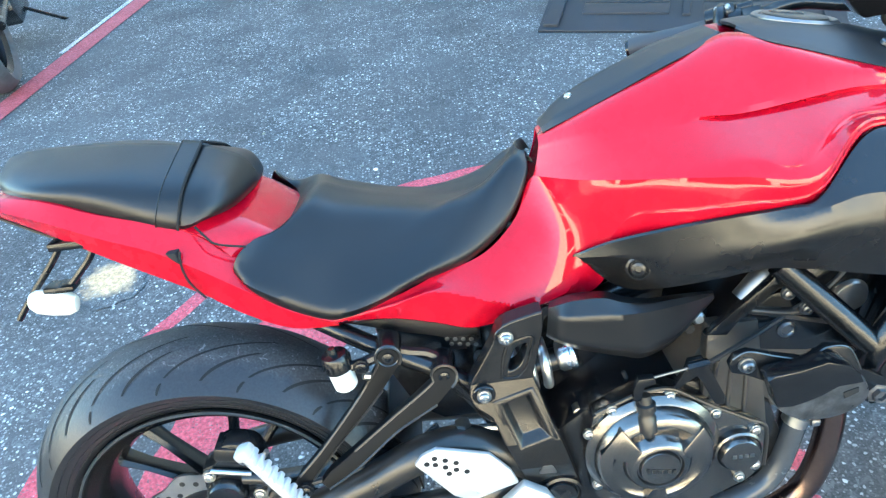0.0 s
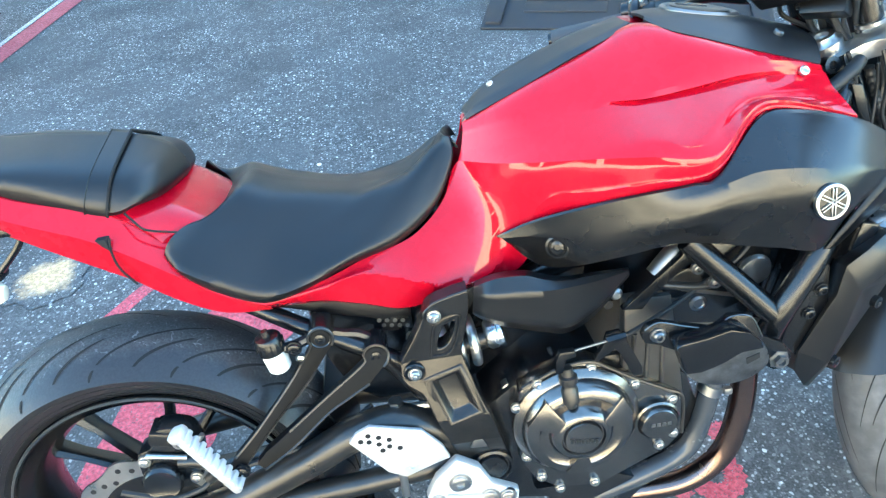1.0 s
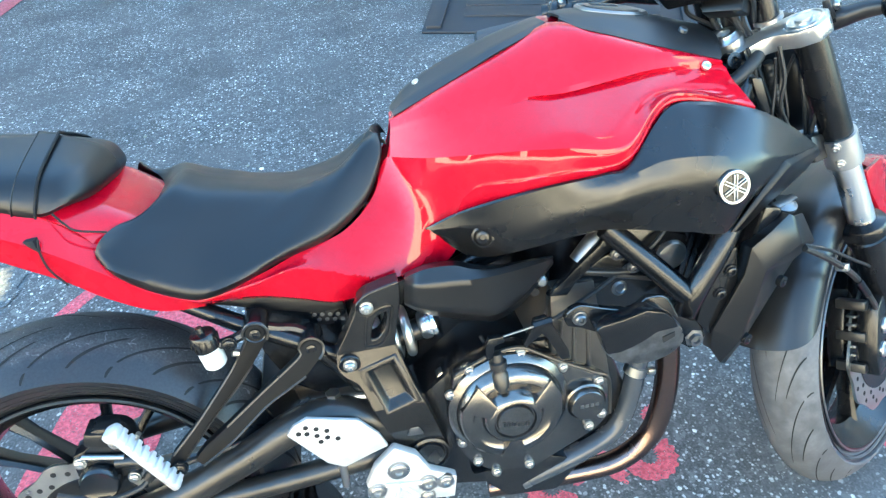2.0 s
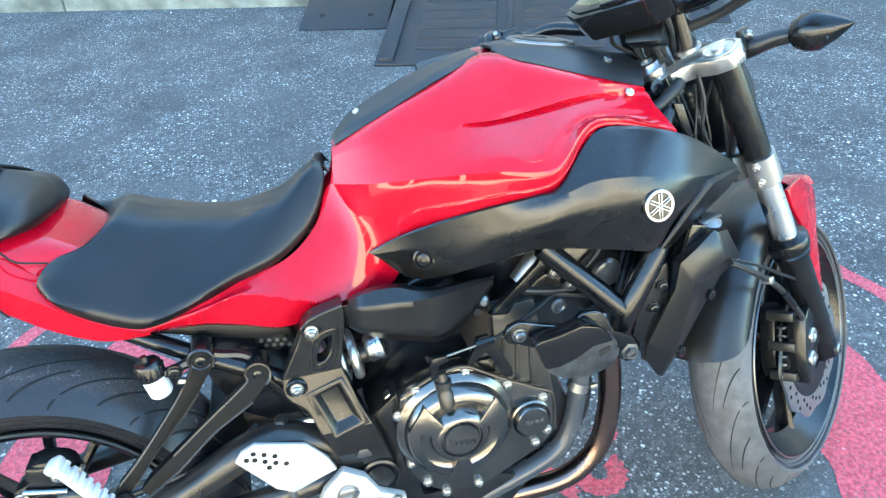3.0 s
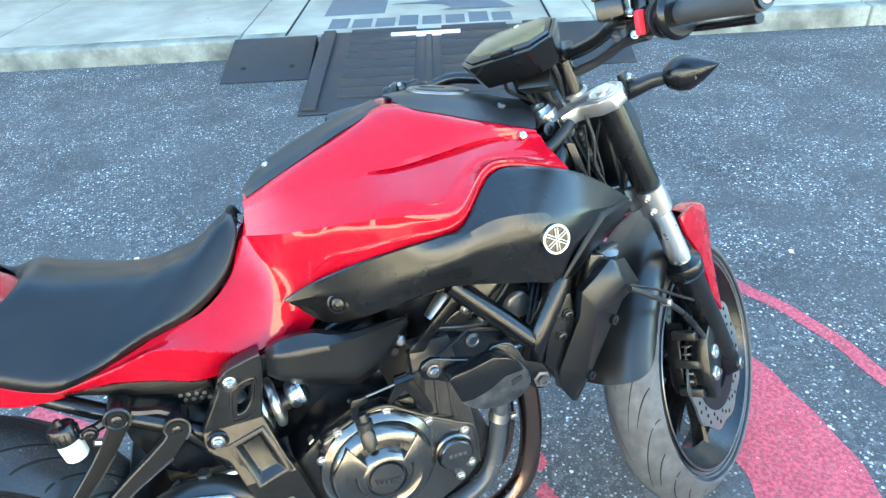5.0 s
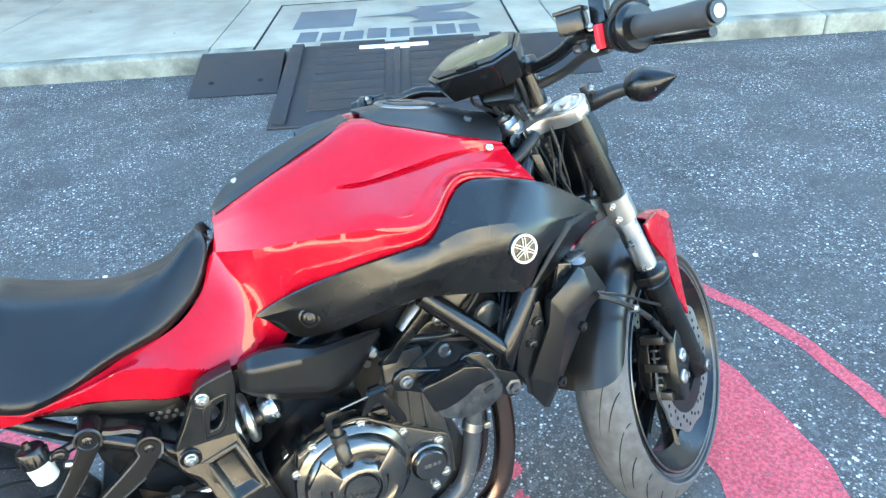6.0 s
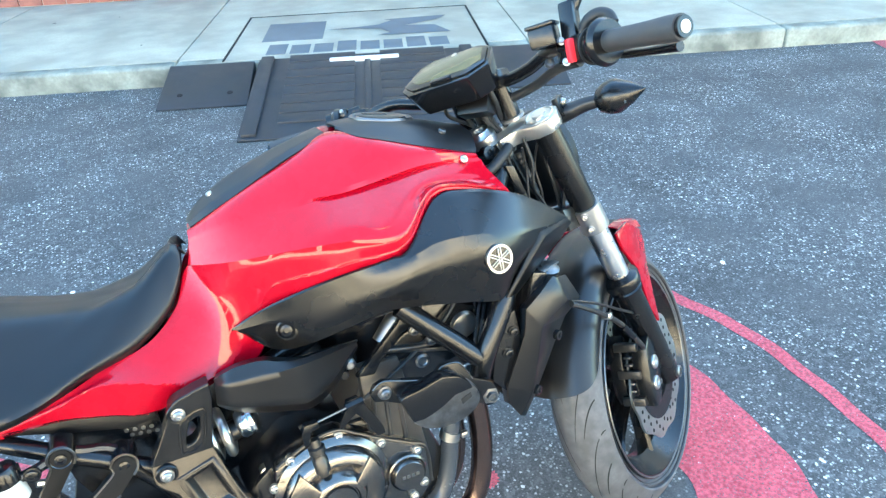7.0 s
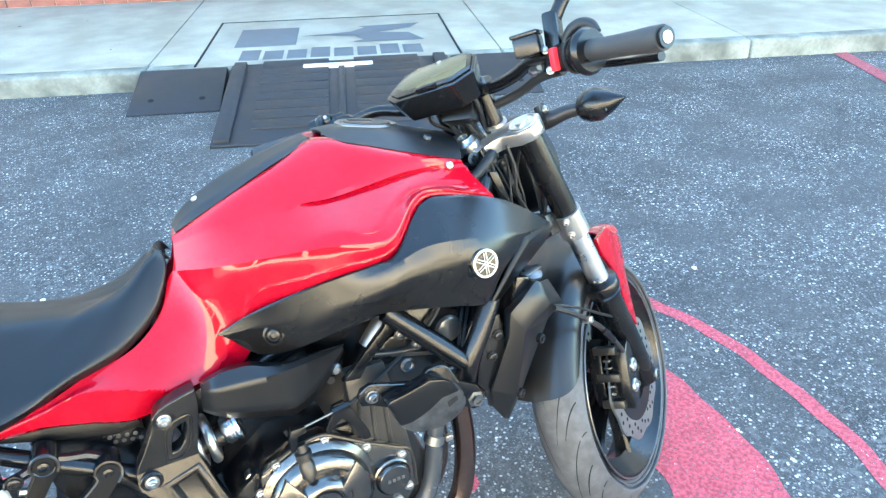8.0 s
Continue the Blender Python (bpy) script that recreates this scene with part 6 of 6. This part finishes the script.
# top yoke: a flat casting across the stem and both forks
YT = STEER_O + STEER_AX * 0.980
half = [(-0.028, -0.016), (-0.012, -0.034), (0.006, -0.050), (0.012, -0.066), (0.010, -0.096), (0.020, -0.120), (0.044, -0.131), (0.068, -0.121), (0.079, -0.096), (0.073, -0.072), (0.058, -0.052), (0.044, -0.032)]
yoke_out = half + [(u, -v) for u, v in half[::-1]]
bm = prism(yoke_out, -0.015, 0.011, 0.004)
TO_YOKE = Matrix((Vector((math.cos(RAKE), 0, math.sin(RAKE))), STEER_AX, Vector((0, 1, 0)))).transposed().to_4x4()
bm.transform(Matrix.Translation(YT) @ TO_YOKE)
top_yoke = part("top_yoke", bm, YOKE_ALLOY, bike, "cast light alloy top fork yoke", STEER)
for s in (-1, 1):
    tip = YT + Vector((math.cos(RAKE), 0, math.sin(RAKE))) * 0.044 + Vector((0, s * 0.096, 0))
    part("fork_cap", lathe([(0.027, 0.009), (0.027, 0.0125), (0.024, 0.014), (0.0225, 0.012), (0.013, 0.012), (0.0125, 0.017), (0, 0.017)], 28, centre=tip, axis=STEER_AX), ALLOY, top_yoke)
part("stem_nut", lathe([(0.025, -0.02), (0.025, 0.026), (0.020, 0.030), (0.018, 0.036), (0.010, 0.036), (0.009, 0.030), (0, 0.030)], 24, centre=YT, axis=STEER_AX), STEEL, top_yoke)
part("stem_ring", lathe([(0.026, -0.034), (0.036, -0.032), (0.037, -0.024), (0.034, -0.016), (0.026, -0.014)], 32, centre=YT, axis=STEER_AX), STEEL, top_yoke)
part("pinch_bolt", lathe([(0.012, -0.01), (0.012, 0.008), (0.006, 0.008), (0.006, 0.003), (0, 0.003)], 20, centre=YT + Vector((-0.030, -0.016, -0.008)), axis=(-0.5, -1, 0)), FRAME_BLACK, top_yoke)

# handlebar
bar_pts = [(1.095, 0, 0.992), (1.094, -0.07, 0.992), (1.085, -0.12, 1.000), (1.065, -0.170, 1.014), (1.050, -0.220, 1.008), (1.028, -0.280, 0.999), (0.966, -0.402, 0.986)]
bar = part("handlebar", tube([(x, -y, z - 0.004) for x, y, z in bar_pts[:0:-1]] + bar_pts, [0.011] * 13, 60, 14), FRAME_BLACK, bike, "black tapered handlebar with rubber grips", STEER)
for s in (1, -1):
    g0, g1 = Vector((1.030, -0.277 * s, 1.000)), Vector((0.966, -0.402 * s, 0.986))
    if s < 0:
        g0, g1 = g0 + Vector((-0.008, 0, -0.003)), g1 + Vector((-0.010, 0, 0.006))
    part("grip", tube([g0, g0.lerp(g1, 0.08), g0.lerp(g1, 0.10), g0.lerp(g1, 0.92), g0.lerp(g1, 0.95), g1], [0.0165, 0.0165, 0.0160, 0.0168, 0.0180, 0.0175], 30, 24), GRIP, bar, "black rubber grip")
    part("flange", tube([g0 + (g0 - g1).normalized() * 0.012, g0, g0 + (g1 - g0).normalized() * 0.004], [0.034, 0.037, 0.031], 6, 32), FRAME_BLACK, bar)
    part("bar_end", tube([g1, g1 + (g1 - g0).normalized() * 0.006], 0.0145, 3, 24), FRAME_BLACK, bar)
    ax = (g1 - g0).normalized()
    pad = lathe([(0.0085, -0.001), (0.0085, 0.0008), (0.0075, 0.0014), (0.003, 0.0014), (0.0028, 0.0006), (0, 0.0006)], 24, centre=g1 + ax * 0.0066, axis=ax)
    part("end_mark", pad, WHITE, bar)
    sw = Vector((1.046, -0.236 * s, 1.002 if s == 1 else 0.998))
    tw = ax.to_track_quat("X", "Z").to_matrix().to_4x4()
    part("switch_box", box((0.034, 0.036, 0.044), (0, 0, 0), 0.008, m=Matrix.Translation(sw) @ tw), FRAME_BLACK, bar)
    part("throttle_drum", tube([sw + ax * 0.012, sw + ax * 0.030], 0.026, 3, 28), FRAME_BLACK, bar)
    part("master_clamp", box((0.026, 0.034, 0.038), (0, 0, 0), 0.006, m=Matrix.Translation(sw - ax * 0.040) @ tw), FRAME_BLACK, bar)
    lever_pts = [sw - ax * 0.030 + Vector((0.030, 0, -0.010)), sw + ax * 0.02 + Vector((0.052, 0, -0.018)), sw + ax * 0.09 + Vector((0.046, 0, -0.022)), sw + ax * 0.165 + Vector((0.040, 0, -0.022))]
    part("lever", tube(lever_pts, [0.008, 0.007, 0.006, 0.0075], 24, 10), FRAME_BLACK, bar, "black hand lever")
    if s == -1:
        perch = sw + ax * 0.030 + Vector((-0.006, 0, 0.022))
        part("clutch_perch", box((0.024, 0.026, 0.022), (0, 0, 0), 0.005, m=Matrix.Translation(perch) @ tw), FRAME_BLACK, bar, "black clutch lever perch")
        part("perch_ring", lathe([(0.010, -0.008), (0.016, -0.006), (0.016, 0.006), (0.010, 0.008)], 20, centre=perch + ax * 0.026 + Vector((0, 0, -0.006)), axis=ax), FRAME_BLACK, bar)
        part("adjuster", tube([perch - ax * 0.014, perch - ax * 0.036], 0.008, 4, 12), FRAME_BLACK, bar)
        for off in (-0.008, 0.008):
            bolt(bar, perch + ax * off + Vector((-0.014, 0, 0.006)), 0.0035, (-1, 0, 0.4), deep=0.003)
    if s == 1:
        part("stop_switch", box((0.012, 0.020, 0.036), (0, 0, 0), 0.004, m=Matrix.Translation(sw + Vector((-0.018, 0.004, 0.0)) - ax * 0.014) @ tw), RED_SWITCH, bar, "red engine stop switch")
        part("brake_fluid_pot", box((0.052, 0.040, 0.030), (0, 0, 0), 0.004, m=Matrix.Translation((1.034, -0.180, 1.034)) @ pose(0, 0, 0, 0, 0, 14)), FRAME_BLACK, bar, "black brake fluid reservoir")
        part("pot_lid", box((0.056, 0.044, 0.006), (0, 0, 0), 0.002, m=Matrix.Translation((1.034, -0.180, 1.052)) @ pose(0, 0, 0, 0, 0, 14)), FRAME_BLACK, bar)
        part("mirror_stem", box((0.026, 0.026, 0.062), (0, 0, 0), 0.006, m=Matrix.Translation((1.062, -0.214, 1.046)) @ pose(0, 0, 0, 0, 14, 0)), FRAME_BLACK, bar, "black mirror stem")
        part("stem_arm", tube([(1.068, -0.216, 1.062), (1.076, -0.228, 1.082), (1.086, -0.240, 1.100), (1.10, -0.256, 1.135)], [0.011, 0.011, 0.0095, 0.009], 16, 12), FRAME_BLACK, bar)
        part("throttle_boot", tube([(1.052, -0.232, 1.026), (1.056, -0.246, 1.040), (1.060, -0.262, 1.044), (1.060, -0.276, 1.038), (1.056, -0.284, 1.024)], [0.006, 0.009, 0.0095, 0.009, 0.007], 24, 12), HOSE, bar, "black throttle cable boot")
        part("drum_rib", tube([sw + ax * 0.016, sw + ax * 0.020], 0.0285, 3, 28), HOSE, bar)
        for off in (-0.016, 0.016):
            bolt(bar, sw - ax * 0.040 + Vector((-0.018, 0, off)), 0.005, (-1, -0.3, 0.2))
for s in (-1, 1):
    part("riser", tube([(1.112, s * 0.045, 0.930), (1.096, s * 0.045, 0.985)], 0.017, 4, 24), FRAME_BLACK, bar)
    part("riser_washer", tube([(1.1135, s * 0.045, 0.9265), (1.1115, s * 0.045, 0.932)], 0.0215, 3, 24), STEEL, bar)
    part("riser_cap", box((0.042, 0.034, 0.034), (1.095, s * 0.045, 0.998), 0.008), FRAME_BLACK, bar)
for k, pts in enumerate((
        [(1.085, -0.03, 0.975), (1.13, -0.01, 0.94), (1.17, 0.0, 0.88), (1.15, 0.02, 0.80)],
        [(1.05, 0.20, 1.0), (1.02, 0.12, 0.97), (1.04, 0.03, 0.93), (1.10, 0.0, 0.86)])):
    part("control_cable", tube(pts, 0.0055, 40, 8), HOSE, bar, "black control cable")

part("bar_sleeve", tube([(1.105, -0.055, 0.960), (1.104, -0.11, 0.970), (1.085, -0.165, 0.985), (1.062, -0.215, 0.985)], 0.0085, 24, 10), HOSE, bar, "black hose along the bar")

# cable bundle, clamp block and wiring plug under the display
part("clamp_block", box((0.052, 0.070, 0.026), (1.092, 0.0, 0.968), 0.006, m=pose(0, 0, 0, 0, 16, 0)), FRAME_BLACK, bar, "black bar clamp between the risers")
part("wiring_plug", box((0.034, 0.060, 0.030), (1.052, -0.016, 0.962), 0.005, m=pose(0, 0, 0, 8, 20, 10)), BLACK, bar)
cable_rnd = random.Random(11)
for k in range(8):
    y0 = -0.052 + 0.013 * k
    pts = [(1.046 + 0.004 * (k % 3), y0, 0.992), (1.062 + cable_rnd.uniform(-0.010, 0.012), y0 + cable_rnd.uniform(-0.02, 0.02), 0.962),
           (1.090 + cable_rnd.uniform(-0.012, 0.012), y0 * 0.6, 0.930), (1.128 + cable_rnd.uniform(-0.01, 0.01), y0 * 0.4 - 0.01, 0.880)]
    part("control_cable", tube(pts, (0.0045, 0.0034, 0.0055)[k % 3], 28, 8), HOSE, bar)
part("hose_clip", lathe([(0.0075, -0.004), (0.0075, 0.004), (0.004, 0.005), (0, 0.005)], 12, centre=(1.060, -0.165, 0.996), axis=(-0.6, -0.6, 0.5)), STEEL, bar)
part("fork_bracket", prism([(1.150, 0.938), (1.172, 0.944), (1.184, 0.926), (1.176, 0.902), (1.158, 0.906)], -0.118, -0.106, 0.002), FRAME_BLACK, bar)
bolt(bar, (1.168, -0.119, 0.930), 0.006, material=STEEL)

# display
N = Vector((-0.50, 0, 0.866))
Y = Vector((0.866, 0, 0.50))
DASH = STEER @ (Matrix.Translation((1.020, 0.0, 1.030)) @ Matrix((Vector((0, -1, 0)), Y, N)).transposed().to_4x4())
outline = [(-0.092, -0.022), (-0.062, -0.046), (0.062, -0.046), (0.092, -0.022), (0.078, 0.036), (0.052, 0.050), (-0.052, 0.050), (-0.078, 0.036)]


def slab(points, z0, z1, taper, bevel):
    own = bmesh.new()
    a = [own.verts.new((x * taper, y * taper, z0)) for x, y in points]
    b = [own.verts.new((x, y, z1)) for x, y in points]
    own.faces.new(a[::-1])
    own.faces.new(b)
    for i in range(len(points)):
        j = (i + 1) % len(points)
        own.faces.new((a[i], a[j], b[j], b[i]))
    bmesh.ops.bevel(own, geom=own.edges[:], offset=bevel, segments=2, affect="EDGES", profile=0.6, clamp_overlap=True)
    return own


dash = part("display", slab(outline, -0.046, 0.004, 0.84, 0.005), GLOSS_BLACK, bike, "black instrument display with a dull olive screen", DASH)
part("bezel", slab([(x * 0.92, y * 0.88 + 0.003) for x, y in outline], 0.003, 0.0072, 0.97, 0.0016), GLOSS_BLACK, dash)
part("screen", slab([(x * 0.80, y * 0.66 + 0.008) for x, y in outline], 0.006, 0.0078, 1.0, 0.0006), SCREEN, dash, "olive tinted display screen")
part("dash_button", box((0.040, 0.010, 0.008), (0.004, -0.034, 0.008), 0.003), GLOSS_BLACK, dash)
part("dash_logo", lathe([(0.005, 0.0), (0.005, 0.0015), (0, 0.0015)], 16, centre=(0.0, 0.0415, 0.0068), axis=(0, 0, 1)), ALLOY, dash)
part("dash_mount", box((0.034, 0.022, 0.045), (0, 0.012, -0.052), 0.006), FRAME_BLACK, dash)

# front indicator, headlight
pod = []
for f, r in ((0, 0.010), (0.08, 0.021), (0.25, 0.0285), (0.45, 0.0300), (0.72, 0.019), (0.93, 0.006), (1.0, 0.001)):
    pod.append((r, f * 0.088))
bm = lathe(pod, 28, axis=(0.10, -1, 0.0))
ind = part("front_indicator", bm, FRAME_BLACK, bike, "black teardrop front indicator on a rubber stalk", STEER @ Matrix.Translation((1.185, -0.172, 0.915)))
part("stalk", tube([(-0.004, 0.085, -0.006), (-0.003, 0.050, -0.004), (-0.003, 0.046, -0.004), (0.0, 0.02, 0), (0, -0.006, 0)], [0.0185, 0.0180, 0.0140, 0.0130, 0.0115], 24, 16), RUBBER, ind)
part("indicator_mark", lathe([(0.0035, 0), (0, 0.0008)], 10, centre=(-0.014, -0.055, -0.012), axis=(-0.9, 0, -0.4)), STEEL, ind)
hl = []
for k in range(9):
    a = math.pi / 2 * k / 8
    hl.append((0.10 * math.cos(a) ** 0.6 if k < 8 else 0.0, 0.10 * math.sin(a)))
bm = lathe(hl, 32, axis=(-1, 0, -0.1))
bmesh.ops.scale(bm, vec=(0.7, 0.74, 1.0), verts=bm.verts)
part("headlight", bm, BLACK, bike, "black headlight shell ahead of the fork", STEER @ Matrix.Translation((1.275, 0, 0.83)))

# front mudguard


def arc_point(a, r, y):
    return (AXLE.x + r * math.cos(radians(a)), y, AXLE.z + r * math.sin(radians(a)))


def guard_row(y, r, end):
    return [arc_point(78 + (end - 78) * k / 5, r, y) for k in range(6)]


guard_rows = [guard_row(-0.073, 0.288, 150), guard_row(-0.075, 0.305, 156), guard_row(-0.068, 0.326, 160), guard_row(-0.047, 0.345, 162), guard_row(0, 0.352, 163)]
guard = part("front_mudguard", patch(guard_rows, 36, 5, mirror=True, thick=0.003), SATIN_PLAIN, bike, "black front mudguard with red side blades", STEER)
top_red = [[arc_point(a, r, s) for a in (76, 82, 88, 94)] for s, r in ((-0.081, 0.324), (-0.070, 0.342), (-0.050, 0.3485))]
part("red_crown", patch(top_red, 18, 5, mirror=True, thick=0.003), RED, guard, "red mudguard crown")
for s in (1, -1):
    bm = prism([(1.332, 0.640), (1.395, 0.648), (1.458, 0.612), (1.460, 0.585), (1.448, 0.528), (1.446, 0.400), (1.410, 0.448), (1.392, 0.545), (1.345, 0.600)], -0.088, -0.080, 0.003)
    part("red_blade", bm if s == 1 else flip_y(bm), RED, guard, "red side blade of the mudguard")
TURN = Matrix.Translation(AXLE) @ pose(0, 0, 0, 0, 7, 0) @ Matrix.Translation(-AXLE)
UNTURN = TURN.inverted()
# calipers: an outer and an inner half over the disc, bridged at the back
cal_out = [(1.268, 0.330), (1.274, 0.392), (1.296, 0.412), (1.322, 0.388), (1.330, 0.322), (1.310, 0.268), (1.282, 0.262), (1.268, 0.294)]
for s in (-1, 1):
    cal = part("front_caliper", prism(cal_out, s * 0.093 - 0.018, s * 0.093 + 0.018, 0.006), FRAME_BLACK, bike, "black four-piston front brake caliper", STEER @ TURN)
    part("inner_half", prism([(x - 0.004, z + 0.004) for x, z in cal_out], s * 0.042 - 0.015, s * 0.042 + 0.015, 0.006), FRAME_BLACK, cal)
    for z in (0.394, 0.336, 0.278):
        part("bridge", box((0.020, 0.050, 0.018), (1.272, s * 0.068, z), 0.004), CAST, cal)
    for z in (0.372, 0.356, 0.316, 0.300):
        part("pad_edge", box((0.012, 0.016, 0.005), (1.272, s * 0.068, z), 0.001), SMOKE, cal)
    if s < 0:
        for x, z in ((1.300, 0.354), (1.292, 0.312)):
            part("piston_cover", lathe([(0.0145, 0), (0.0145, 0.003), (0.012, 0.005), (0.006, 0.005), (0.005, 0.003), (0, 0.003)], 28, centre=(x, -0.111, z)), STEEL, cal)
        part("caliper_stay", prism([(1.318, 0.395), (1.345, 0.420), (1.372, 0.372), (1.352, 0.300), (1.322, 0.285)], -0.098, -0.084, 0.004), FRAME_BLACK, cal)
        for x, z in ((1.340, 0.392), (1.336, 0.300)):
            bolt(cal, (x, -0.099, z), 0.007)
        part("brake_line", tube([(1.290, -0.104, 0.405), (1.262, -0.112, 0.425), (1.202, -0.110, 0.492), (1.123, -0.110, 0.548), (1.060, -0.095, 0.590)], 0.0052, 40, 8), HOSE, cal, "black front brake hose", UNTURN)
        part("line_ferrule", tube([(1.236, -0.112, 0.452), (1.206, -0.110, 0.487)], 0.0072, 4, 10), FRAME_BLACK, cal, m=UNTURN)
        part("line_clip", box((0.012, 0.02, 0.012), (1.150, -0.110, 0.530), 0.003), STEEL, cal, m=UNTURN)
        part("thin_line", tube([(1.065, -0.092, 0.594), (1.14, -0.10, 0.560), (1.219, -0.100, 0.518), (1.311, -0.100, 0.466), (1.352, -0.100, 0.400)], 0.0028, 40, 6), HOSE, cal, m=UNTURN)

part("side_stand", tube([(0.62, 0.09, 0.26), (0.60, 0.16, 0.14), (0.58, 0.205, 0.048)], [0.014, 0.012, 0.012], 12, 10), FRAME_BLACK, bike, "black side stand")

# scoop blade at the front of the side cover
blade = facets([[(1.012, -0.197, 0.672), (1.049, -0.188, 0.715), (1.094, -0.176, 0.762), (1.178, -0.116, 0.755)],
                [(1.019, -0.198, 0.672), (1.055, -0.190, 0.709), (1.106, -0.174, 0.753), (1.183, -0.114, 0.751)],
                [(1.033, -0.180, 0.660), (1.086, -0.158, 0.689), (1.153, -0.135, 0.726), (1.193, -0.105, 0.740)]])
part("cover_blade", blade, BLACK, right_cover, "black intake blade")
# wiring and hoses behind the fork
part("frame_gusset", prism([(1.076, 0.868), (1.092, 0.866), (1.114, 0.810), (1.099, 0.810)], -0.066, -0.056, 0.002), FRAME_BLACK, frame_ob)
rnd = random.Random(7)
for k in range(9):
    x0, z0 = 1.085 + 0.012 * k, 0.905 - 0.008 * (k % 3)
    pts = [(x0 + rnd.uniform(-0.01, 0.01) + 0.012 * j, -0.03 - 0.006 * (k % 4) + rnd.uniform(-0.012, 0.012), z0 - 0.045 * j) for j in range(5)]
    part("wiring", tube(pts, (0.0030, 0.0042, 0.0024)[k % 3], 24, 8), HOSE, bike, "black wiring behind the fork")
rings = [(1.118 + 0.004 * j, -0.036, 0.880 - 0.010 * j) for j in range(9)]
part("corrugated_sleeve", tube([p for q in rings for p in (q, (q[0] + 0.002, q[1], q[2] - 0.005))], [0.0075, 0.006] * 9, 54, 12), HOSE, bike, "corrugated wiring sleeve")
part("thick_hose", tube([(1.030, -0.062, 0.858), (1.056, -0.060, 0.870), (1.080, -0.056, 0.886), (1.096, -0.046, 0.894)], 0.0095, 24, 12), HOSE, bike, "thick black hose at the steering head")
perforated = part("perforated_plate", box((0.060, 0.004, 0.034), (0.411, -0.028, 0.577), 0.002), FRAME_BLACK, bike, "black perforated plate")
for i in range(4):
    for j in range(2):
        part("plate_hole", lathe([(0.0036, 0.0003), (0, 0.0006)], 12, centre=(0.411 - 0.020 + i * 0.012 + j * 0.006, -0.0302, 0.577 + 0.006 - i * 0.002 - j * 0.010)), SMOKE, perforated)

# ---- the motorcycle parked beyond the stall line: only its wheel and stand come into view ----
other = thing("parked_motorcycle", "dark motorcycle parked beyond the red stall line", "motorcycle", m=pose(-1.775, 2.880, 0, 0, 4, 109))
part("tyre", lathe([(crown(0.09 * math.sin(radians(a)), 0.315, 0.18), 0.09 * math.sin(radians(a))) for a in range(-88, 89, 8)] + [(0.25, 0.085), (0.228, 0.072), (0.228, -0.072), (0.25, -0.085)], 72, centre=(0, 0, 0.315), axis=(0, -1, 0), closed=True), DUSTY, other, "dusty black rear tyre")
part("rim", lathe([(0.228, 0.07), (0.20, 0.05), (0.19, 0.0), (0.20, -0.05), (0.228, -0.07), (0.215, 0)], 60, centre=(0, 0, 0.315), closed=True), FRAME_BLACK, other)
for k in range(5):
    a = 2 * math.pi * k / 5
    part("spoke", tube([(0.03 * math.cos(a), 0, 0.315 + 0.03 * math.sin(a)), (0.2 * math.cos(a), 0, 0.315 + 0.2 * math.sin(a))], 0.014, 4, 8), FRAME_BLACK, other)
for s in (-1, 1):
    part("swingarm", tube([(0, s * 0.11, 0.315), (0.5, s * 0.09, 0.36)], 0.024, 4, 10), FRAME_BLACK, other)
part("engine", prism([(0.45, 0.3), (0.6, 0.2), (1.05, 0.22), (0.98, 0.5), (0.6, 0.55), (0.48, 0.45)], -0.12, 0.12, 0.02), ENGINE_BLACK, other)
part("side_stand", tube([(0.80, -0.10, 0.26), (1.04, -0.22, 0.13), (1.24, -0.345, 0.015)], 0.011, 8, 8), FRAME_BLACK, other)
part("stand_foot", box((0.07, 0.040, 0.010), (1.25, -0.35, 0.006), 0.003), FRAME_BLACK, other)

# ---- bricks of the shop wall, the stretch that comes into view ----
unit = box((0.200, 0.02, 0.064), (0, 0, 0), 0.003)
brick_me = finish("brick", unit, BRICK)
turn = Matrix((KERB, BACK, Vector((0, 0, 1)))).transposed().to_4x4()
for row in range(7):
    for i in range(24):
        b = new("brick", brick_me)
        b.parent = shop
        off = 0.105 if row % 2 else 0.0
        b.matrix_world = Matrix.Translation(along(-2.2 + i * 0.21 + off, 2.394 + rnd.uniform(-0.003, 0.002), KH + 0.036 + row * 0.076)) @ turn
